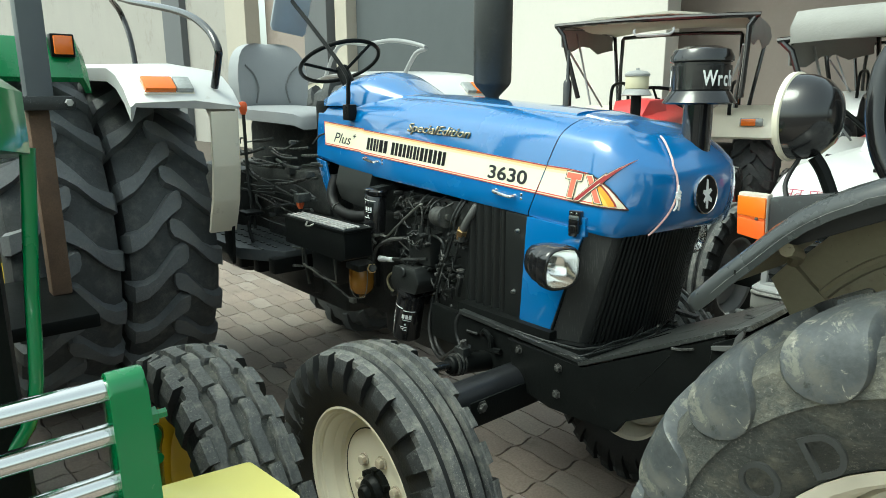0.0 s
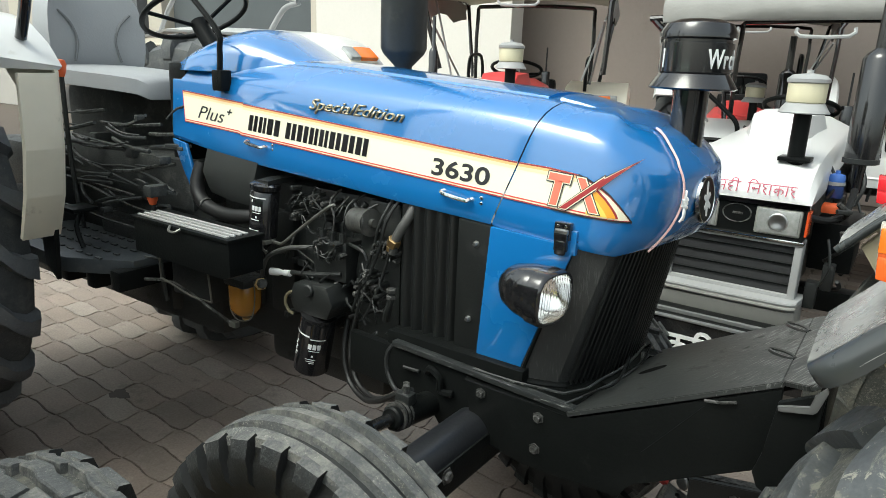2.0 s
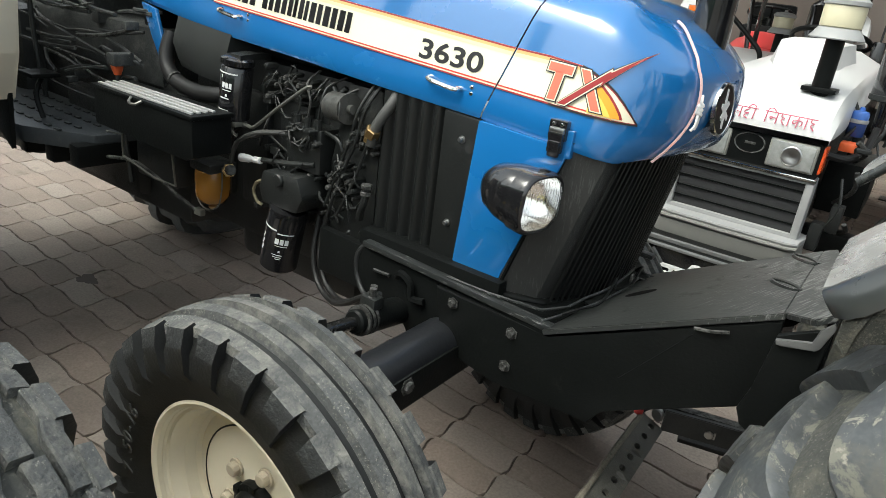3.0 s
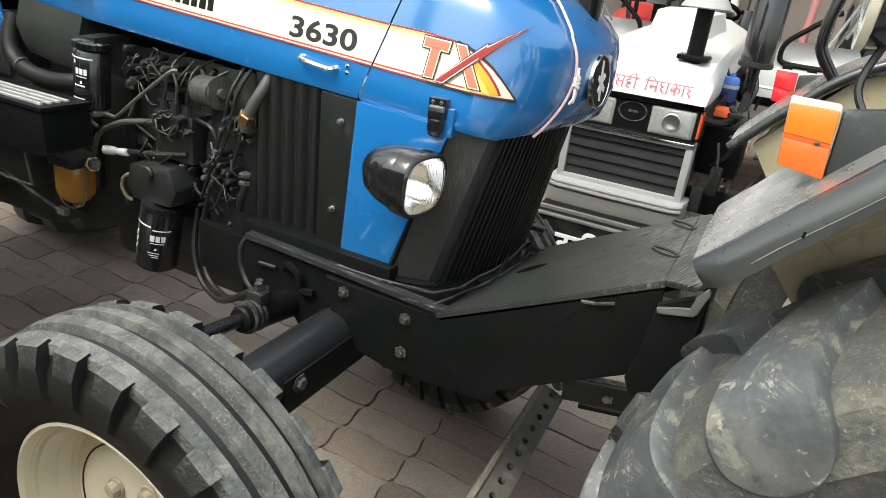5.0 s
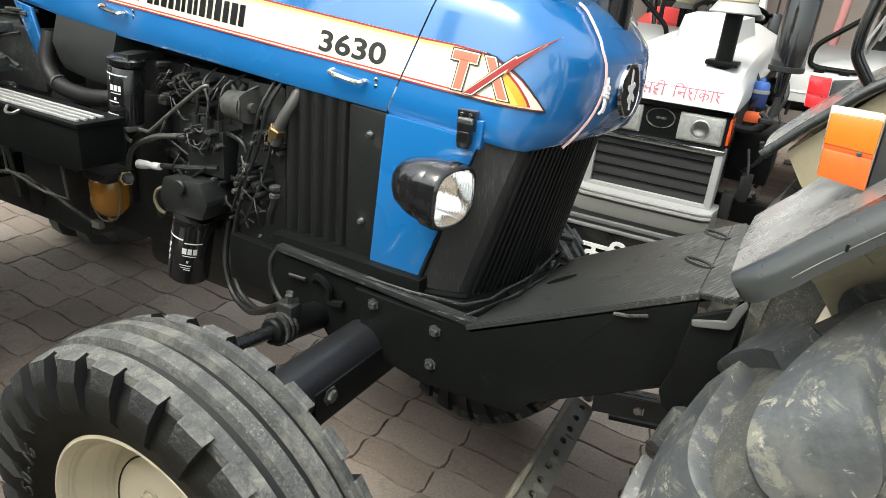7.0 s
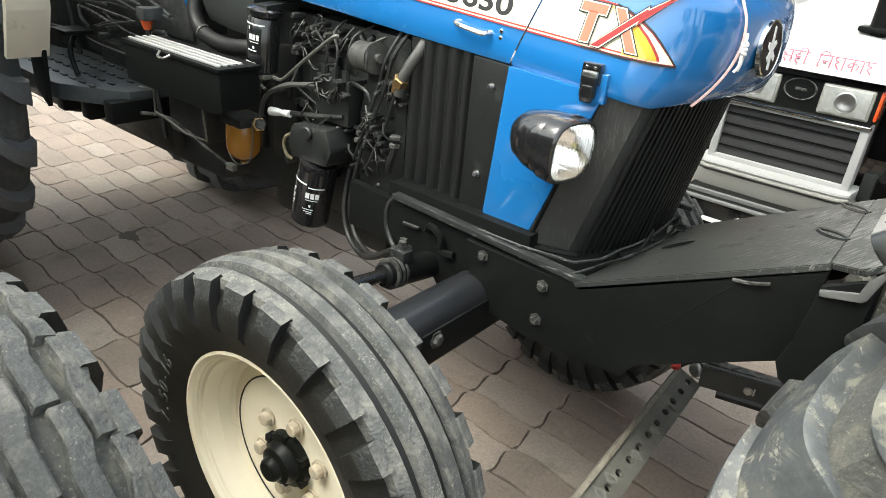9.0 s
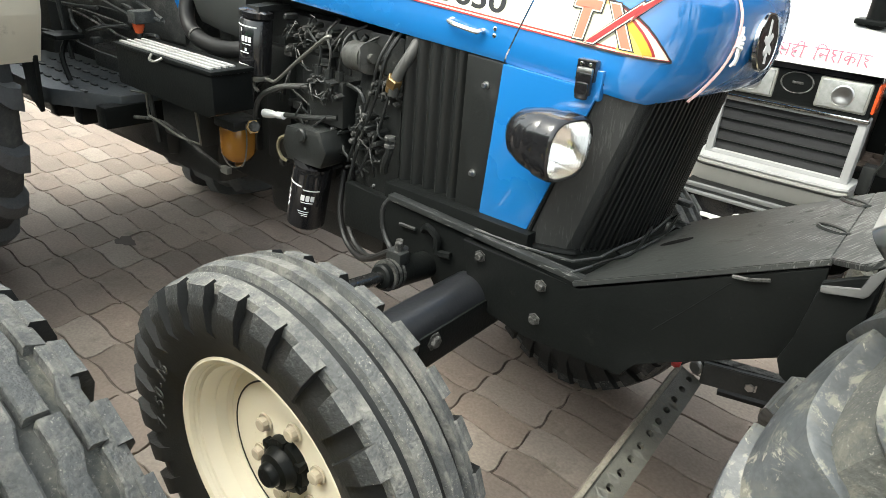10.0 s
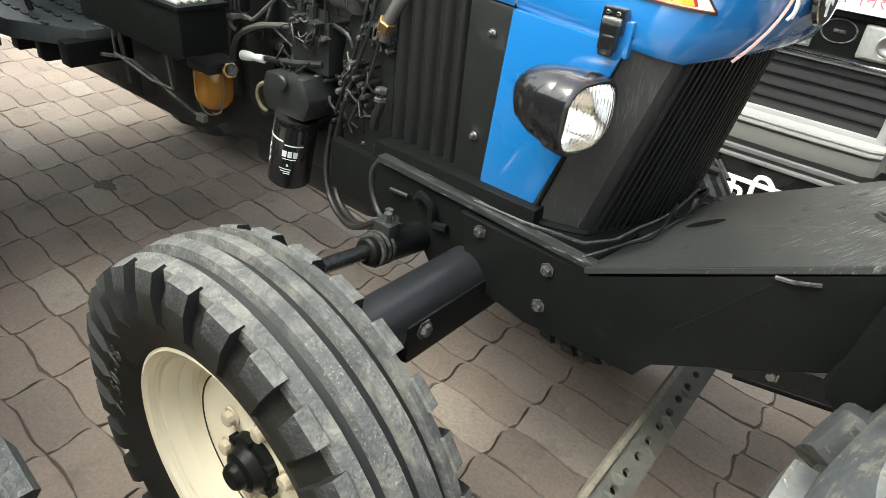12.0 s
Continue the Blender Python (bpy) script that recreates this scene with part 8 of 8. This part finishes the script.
    part("dash", box(-1.08, -0.93, -0.2, 0.2, 0.80, 1.16 - low * 0.4, 0.03), BLACK, T)
    M = Matrix.Translation((-1.2, -0.06 if low else 0, 1.26 - low * 0.42)) @ Matrix.Rotation(radians(-18), 4, "Y")
    sw_ = part("steering_wheel", tube([M @ Vector((0.19 * math.cos(2 * math.pi * k / 32), 0.19 * math.sin(2 * math.pi * k / 32), 0)) for k in range(33)], 0.013, 8, 1), BLACK, T)
    for k in range(3):
        a = 2.1 * k
        part("spoke", tube([M @ Vector((0.19 * math.cos(a), 0.19 * math.sin(a), 0)), M @ Vector((0, 0, -0.04))], 0.009, 6, 1), BLACK, sw_)
    part("steering_column", tube([M @ Vector((0, 0, -0.03)), (-1.05, 0, 1.05 - low * 0.42)], 0.022, 10, 1), BLACK, T)
    part("seat", box(-1.72, -1.62, -0.2, 0.2, 1.0 - low, 1.36 - low, 0.04), BLACK, T)
    part("seat_cushion", box(-1.66, -1.3, -0.2, 0.2, 0.98 - low, 1.06 - low, 0.03), BLACK, T)
    if canopy:
        fx, bx, w, zf, zb_ = canopy
        frame = tube([(fx - 0.05, -w * 0.82, 1.12), (fx, -w, zf - 0.07), (fx, -w * 0.94, zf), (fx, w * 0.94, zf), (fx, w, zf - 0.07), (fx, w * 0.98, 1.12)], 0.018, 8, 3)
        c0 = part("canopy_frame", frame, BLACKGLOSS, T, "black tube canopy frame")
        for sd in (-1, 1):
            part("canopy_rail", tube([(fx, sd * w, zf - 0.02), ((fx + bx) / 2, sd * w, zb_), (bx, sd * w, zb_)], 0.014, 8, 3), BLACKGLOSS, c0)
            part("canopy_post", tube([(bx, sd * w, zb_), (bx + 0.1, sd * w * 0.85, 1.28 - low)], 0.016, 8, 1), BLACKGLOSS, c0)
            part("canopy_brace", tube([(fx - 0.3, sd * w, zf - 0.03), (fx - 0.20, sd * w * 0.74, 1.36 - low)], 0.008, 6, 1), SILVER, c0)
            part("canopy_brace", tube([(fx - 0.62, sd * w * 0.8, 1.34 - low), (fx - 0.05, sd * w * 0.95, zf - 0.18)], 0.008, 6, 1), SILVER, c0)
        rings = []
        for i in range(9):
            f = i / 8
            x = fx + (bx - fx) * f
            z = zf + (zb_ - zf) * min(1, f * 1.6) + 0.012 * math.sin(f * 9)
            rings.append([(x, y * w, z + 0.05 * (1 - y * y) + 0.008 * math.sin(7 * y + 5 * f)) for y in (-1, -0.6, -0.2, 0.2, 0.6, 1)] + [(x, y * w, z + 0.05 * (1 - y * y) - 0.012) for y in (1, 0.6, 0.2, -0.2, -0.6, -1)])
        part("canopy_cloth", loft(rings), CREAMCANVAS, c0, "cream canopy lining", smooth=60)
        for sd in (-1, 1):
            rings = []
            for i in range(7):
                x = fx + (bx - fx) * (0.02 + 0.98 * i / 6)
                z = zf + (zb_ - zf) * min(1, i / 6 * 1.6)
                d = 0.15 + 0.03 * math.sin(i * 1.9)
                rings.append([(x, sd * (w + 0.012), z + 0.02), (x, sd * (w + 0.03), z - d * 0.5), (x + 0.02, sd * (w + 0.015), z - d), (x + 0.02, sd * (w + 0.008), z - d), (x, sd * (w + 0.02), z - d * 0.5), (x, sd * (w + 0.004), z + 0.018)])
            part("canopy_flap", loft(rings), CANVAS, c0, "grey canvas flap", smooth=60)
        part("canopy_handle", tube([(fx + 0.02, -0.10, zf - 0.06), (fx + 0.04, -0.08, zf - 0.10), (fx + 0.04, 0.14, zf - 0.10), (fx + 0.02, 0.16, zf - 0.06)], 0.010, 6, 2), SILVER, c0)
        if valance:
            part("canopy_valance", loft([[(fx + 0.03, y * w, zf + 0.02 * (1 - y * y) - 0.03), (fx + 0.05, y * w, zf + 0.06), (fx - 0.02, y * w, zf + 0.15), (fx - 0.30, y * w, zf + 0.19), (fx - 0.30, y * w, zf + 0.10), (fx, y * w, zf - 0.02)] for y in (-1, -0.7, -0.35, 0, 0.35, 0.7, 1)]), CANVAS, c0, "grey canvas roof front", smooth=60)
        part("rear_bow", tube([(bx + 0.3, -w * 0.75, 1.3 - low), (bx + 0.3, -w * 0.75, zb_ - 0.12), (bx + 0.3, -w * 0.6, zb_ - 0.04), (bx + 0.3, w * 0.6, zb_ - 0.04), (bx + 0.3, w * 0.75, zb_ - 0.12), (bx + 0.3, w * 0.75, 1.3 - low)], 0.016, 8, 3), BLACKGLOSS, c0)
    return T


white = row_tractor("white and grey tractor with square headlamps and red lettering", 0.231, 1.831, -90, WHITE, (-0.93, -2.3, 0.80, 1.57, 1.66), valance=True, stack=0.144, scale=1.04, rear_r=0.46, low=0.37)
SCRIPT = mat("red_script", (0.30, 0.02, 0.06), 0.5)
# letters of the script as strokes: (advance, strokes), the head line at height 1
GLYPH = {
    "sa": (0.95, [[(0.12, 1), (0.12, 0.72), (0.36, 0.60), (0.14, 0.40), (0.42, 0.02)], [(0.30, 0.50), (0.74, 0.50)], [(0.74, 1), (0.74, 0)]]),
    "ta": (0.82, [[(0.62, 1), (0.62, 0)], [(0.62, 0.58), (0.28, 0.58), (0.12, 0.36), (0.26, 0.08)]]),
    "ha": (0.72, [[(0.34, 1), (0.34, 0.80), (0.12, 0.70), (0.16, 0.50), (0.52, 0.54), (0.22, 0.34), (0.18, 0.14), (0.50, 0.0)]]),
    "ii": (0.42, [[(0.16, 1), (0.16, 0)], [(0.16, 1), (0.08, 1.26), (-0.22, 1.30), (-0.40, 1.02)]]),
    "i": (0.40, [[(0.20, 1), (0.20, 0)], [(0.20, 1), (0.30, 1.28), (0.62, 1.30), (0.90, 1.02)]]),
    "na": (0.85, [[(0.66, 1), (0.66, 0)], [(0.66, 0.52), (0.32, 0.52), (0.20, 0.62), (0.10, 0.50), (0.20, 0.38), (0.32, 0.50)]]),
    "ra": (0.58, [[(0.14, 1), (0.14, 0.72), (0.42, 0.62), (0.18, 0.42), (0.50, 0.02)]]),
    "aa": (0.36, [[(0.16, 1), (0.16, 0)]]),
    "ka": (1.0, [[(0.50, 1), (0.50, 0)], [(0.50, 0.68), (0.22, 0.66), (0.12, 0.46), (0.28, 0.34), (0.50, 0.54)], [(0.50, 0.66), (0.80, 0.62), (0.86, 0.38), (0.74, 0.20)]]),
    " ": (0.55, []),
}


def script(parent, word, h, thick, material, m, label=""):
    """Painted script: every letter one flat mesh of strokes under its head line."""
    x = 0.0
    for g in word:
        adv, strokes = GLYPH[g]
        if strokes:
            bm = bmesh.new()
            for st in strokes + [[(-0.02, 1), (adv + 0.02, 1)]]:
                tube([((x + a) * h, b * h, 0) for a, b in st], thick, 6, 3, bm)
            bmesh.ops.transform(bm, matrix=m @ Matrix.Diagonal((1, 1, 0.25, 1)), verts=bm.verts)
            part("lettering", bm, material, parent, label)
        x += adv


M = Matrix.Translation((0.461, -0.180, 0.844)) @ Matrix.Rotation(radians(90), 4, "Z") @ Matrix.Rotation(radians(60), 4, "X")
script(white, ("sa", "ta", " ", "sa", "ha", "ii", " ", "i", "na", "ra", "aa", "ka", "aa", "ra"), 0.0405, 0.0023, SCRIPT, M, "red painted script on the bonnet's front")
# dark name board on arms in front of the bumper
board = part("name_board", box(0.690, 0.705, -0.245, 0.34, 0.205, 0.385, 0.004), BLACKGLOSS, white, "black name board with white script")
for y in (-0.2, 0.2):
    part("board_arm", box(0.3, 0.692, y - 0.02, y + 0.02, 0.33, 0.37, 0.004), BLACK, white)
part("board_tray", box(0.40, 0.688, -0.245, 0.34, 0.366, 0.378, 0.003), BLACK, white)
DULLRAIL = mat("dull_grey_rail", (0.13, 0.133, 0.13), 0.45, var=0.15, scale=12, dirt=(0.15, 0.15, 0.14), dirt_amt=0.25)
part("board_rail", box(0.690, 0.712, -0.250, 0.345, 0.385, 0.394, 0.002), DULLRAIL, board)
part("board_rail", box(0.600, 0.618, -0.250, 0.345, 0.378, 0.392, 0.002), DULLRAIL, white)
script(board, ("ka", "i", "na"), 0.085, 0.0088, WHITEDECAL, Matrix.Translation((0.7075, -0.126, 0.238)) @ Matrix.Rotation(radians(90), 4, "Z") @ Matrix.Rotation(radians(90), 4, "X"), "white script")
row_tractor("red tractor with cream canopy and clear dust bowl", -1.70, 2.69, -70, RED, (-0.565, -1.9, 0.626, 1.64, 1.66), pipe=-0.40, stack=0.145, fender_mat=CREAM, scale=1.15, rear_r=0.50, low=0.29)
row_tractor("red tractor with white fenders under a grey canopy", -0.45, 4.3, -80, RED, (-0.95, -2.3, 0.70, 1.80, 1.85), fender_mat=WHITE)
row_tractor("white tractor parked in the back row", 1.75, 2.6, -90, WHITE, None, fender_mat=WHITE)

pole = thing("pole", pose(0.70, 5.0, 0), "slim pink painted steel pole on the pavers", "pole")
part("shaft", tube([(0.0, 0, 0), (0.012, 0, 0.84), (0.03, 0, 1.30), (0.05, 0, 2.2)], 0.030, 12, 1), mat("pink_pole_paint", (0.50, 0.22, 0.22), 0.5, var=0.15), pole)
part("foot_plate", box(-0.08, 0.08, -0.08, 0.08, 0.0, 0.012, 0.003), IRON, pole)

# ---- pavers: zigzag blocks, laid course by course ----
STAIN = (-1.640, -0.147, 0.048, 0.032)
PX, PY, ZA, XA = 0.2225, 0.1115, 0.0075, 0.009


def tri(t):
    t = t % 1.0
    return 4 * t - 1 if t < 0.5 else 3 - 4 * t


def paver_outline(gap, rg):
    """A block with wavy sides, worn and chipped along its edges."""
    def wear(k):
        return rg.uniform(-0.0022, 0.0014) + (rg.uniform(-0.0035, 0) if rg.random() < 0.16 else 0)
    pts = []
    for k in range(9):
        f = k / 9
        pts.append((f * PX, ZA * tri(f + 0.25) + gap / 2 - wear(k)))
    for k in range(5):
        f = k / 5
        pts.append((PX + XA * tri(f + 0.25) - gap / 2 - XA + wear(k), f * PY + ZA * tri(1.25)))
    for k in range(9):
        f = 1 - k / 9
        pts.append((f * PX, PY + ZA * tri(f + 0.25) - gap / 2 + wear(k)))
    for k in range(5):
        f = 1 - k / 5
        pts.append((XA * tri(f + 0.25) + gap / 2 - XA - wear(k), f * PY + ZA * tri(0.25)))
    return pts


def paver_shape(rg, gap=0.0036):
    o = paver_outline(gap, rg)
    c = (sum(p[0] for p in o) / len(o), sum(p[1] for p in o) / len(o))
    lo = [(x, y, -0.010) for x, y in o]
    mid = [(x, y, -0.0018) for x, y in o]
    hi = [(c[0] + (x - c[0]) * 0.990, c[1] + (y - c[1]) * 0.981, 0.0) for x, y in o]
    n = len(o)
    faces = [tuple(range(2 * n, 3 * n))]
    for k in range(n):
        j = (k + 1) % n
        faces.append((n + k, n + j, 2 * n + j, 2 * n + k))
        faces.append((k, j, n + j, n + k))
    return lo + mid + hi, faces


def paver_material():
    m = bpy.data.materials.new("concrete_paver")
    m.use_nodes = True
    n, l = m.node_tree.nodes, m.node_tree.links
    b = n["Principled BSDF"]
    geo = n.new("ShaderNodeNewGeometry")
    oi = n.new("ShaderNodeObjectInfo")
    add = n.new("ShaderNodeMath")
    add.operation = "ADD"
    l.new(geo.outputs["Random Per Island"], add.inputs[0])
    l.new(oi.outputs["Random"], add.inputs[1])
    fr = n.new("ShaderNodeMath")
    fr.operation = "FRACT"
    l.new(add.outputs[0], fr.inputs[0])
    ramp = n.new("ShaderNodeValToRGB")
    ramp.color_ramp.elements[0].color = (0.178, 0.146, 0.124, 1)
    ramp.color_ramp.elements[1].color = (0.258, 0.222, 0.192, 1)
    e = ramp.color_ramp.elements.new(0.5)
    e.color = (0.220, 0.176, 0.146, 1)
    l.new(fr.outputs[0], ramp.inputs[0])
    big = n.new("ShaderNodeTexNoise")
    big.inputs["Scale"].default_value, big.inputs["Detail"].default_value = 1.6, 7
    fine = n.new("ShaderNodeTexNoise")
    fine.inputs["Scale"].default_value, fine.inputs["Detail"].default_value = 120, 4
    l.new(geo.outputs["Position"], big.inputs["Vector"])
    l.new(geo.outputs["Position"], fine.inputs["Vector"])
    mr = n.new("ShaderNodeMapRange")
    mr.inputs["From Min"].default_value, mr.inputs["From Max"].default_value = 0.3, 0.7
    mr.inputs["To Min"].default_value, mr.inputs["To Max"].default_value = 0.72, 1.22
    l.new(big.outputs["Fac"], mr.inputs["Value"])
    mf = n.new("ShaderNodeMapRange")
    mf.inputs["From Min"].default_value, mf.inputs["From Max"].default_value = 0.25, 0.75
    mf.inputs["To Min"].default_value, mf.inputs["To Max"].default_value = 0.82, 1.15
    l.new(fine.outputs["Fac"], mf.inputs["Value"])
    mul = n.new("ShaderNodeMath")
    mul.operation = "MULTIPLY"
    l.new(mr.outputs["Result"], mul.inputs[0])
    l.new(mf.outputs["Result"], mul.inputs[1])
    mx = n.new("ShaderNodeMix")
    mx.data_type, mx.blend_type = "RGBA", "MULTIPLY"
    mx.inputs["Factor"].default_value = 1.0
    l.new(ramp.outputs["Color"], mx.inputs["A"])
    l.new(mul.outputs[0], mx.inputs["B"])
    col = mx.outputs["Result"]
    # trodden dirt and pale sand in blotches
    for sc, lo, hi, c in ((7.0, 0.56, 0.74, (0.105, 0.086, 0.070)), (13.0, 0.60, 0.76, (0.30, 0.262, 0.215)), (46.0, 0.64, 0.72, (0.085, 0.070, 0.058))):
        t = n.new("ShaderNodeTexNoise")
        t.inputs["Scale"].default_value, t.inputs["Detail"].default_value, t.inputs["Roughness"].default_value = sc, 8, 0.7
        l.new(geo.outputs["Position"], t.inputs["Vector"])
        r = n.new("ShaderNodeMapRange")
        r.inputs["From Min"].default_value, r.inputs["From Max"].default_value, r.inputs["To Max"].default_value = lo, hi, 0.75
        l.new(t.outputs["Fac"], r.inputs["Value"])
        k = n.new("ShaderNodeMix")
        k.data_type = "RGBA"
        k.inputs["B"].default_value = (*c, 1)
        l.new(r.outputs["Result"], k.inputs["Factor"])
        l.new(col, k.inputs["A"])
        col = k.outputs["Result"]
    l.new(col, b.inputs["Base Color"])
    b.inputs["Roughness"].default_value = 0.82
    bp = n.new("ShaderNodeBump")
    bp.inputs["Strength"].default_value, bp.inputs["Distance"].default_value = 0.4, 0.003
    l.new(fine.outputs["Fac"], bp.inputs["Height"])
    l.new(bp.outputs["Normal"], b.inputs["Normal"])
    return m


PAVER = paver_material()
KINDS = []
for q in range(7):
    pv_, pf_ = paver_shape(random.Random(100 + q))
    pme = bpy.data.meshes.new("paver")
    pme.from_pydata(pv_, [], pf_)
    pme.materials.append(PAVER)
    pme.update()
    KINDS.append((pv_, pf_, pme))
X0, Y0 = -0.1105, -0.0415
rv, rf = [], []
rnd = random.Random(11)
pn = 0
for i in range(-42, 20):
    for j in range(-28, 62):
        x, y = X0 + i * PX, Y0 + j * PY
        dz, ax, ay = rnd.uniform(-0.0022, 0.0), rnd.uniform(-0.35, 0.35), rnd.uniform(-0.35, 0.35)
        pv_, pf_, pme = KINDS[rnd.randrange(7)]
        m = Matrix.Translation((x, y, dz)) @ Euler((radians(ax), radians(ay), radians(rnd.uniform(-0.8, 0.8)))).to_matrix().to_4x4()
        near = (-0.65 < x < 0.95 and -0.95 < y < 0.9) or (-2.2 < x <= -0.65 and -0.55 < y < 0.35)
        if near and pn < 300:
            pn += 1
            o = new("paver", pme)
            o.matrix_basis = m
            o.parent = ground
        else:
            k = len(rv)
            rv.extend(tuple(m @ Vector(p)) for p in pv_)
            rf.extend(tuple(a + k for a in f) for f in pf_)
me = bpy.data.meshes.new("pavers_beyond")
me.from_pydata(rv, [], rf)
me.materials.append(PAVER)
me.update()
rest = new("pavers_beyond", me)
rest.parent = ground
tagged(rest, "brownish zigzag concrete pavers further off", kind="stuff")

# old oil stain on the pavers
bm = bmesh.new()
vs = []
for k in range(28):
    a = 2 * math.pi * k / 28
    r = 1 + 0.18 * math.sin(3 * a + 1) + 0.10 * math.sin(7 * a)
    vs.append(bm.verts.new((STAIN[0] + STAIN[2] * r * math.cos(a), STAIN[1] + STAIN[3] * r * math.sin(a), 0.0025)))
bm.faces.new(vs)
stain = part("stain", bm, mat("oil_stain", (0.055, 0.042, 0.033), 0.7, var=0.4, scale=30), None, "dark brown oil stain on the pavers", smooth=0)
tagged(stain, category="stain", kind="structure")
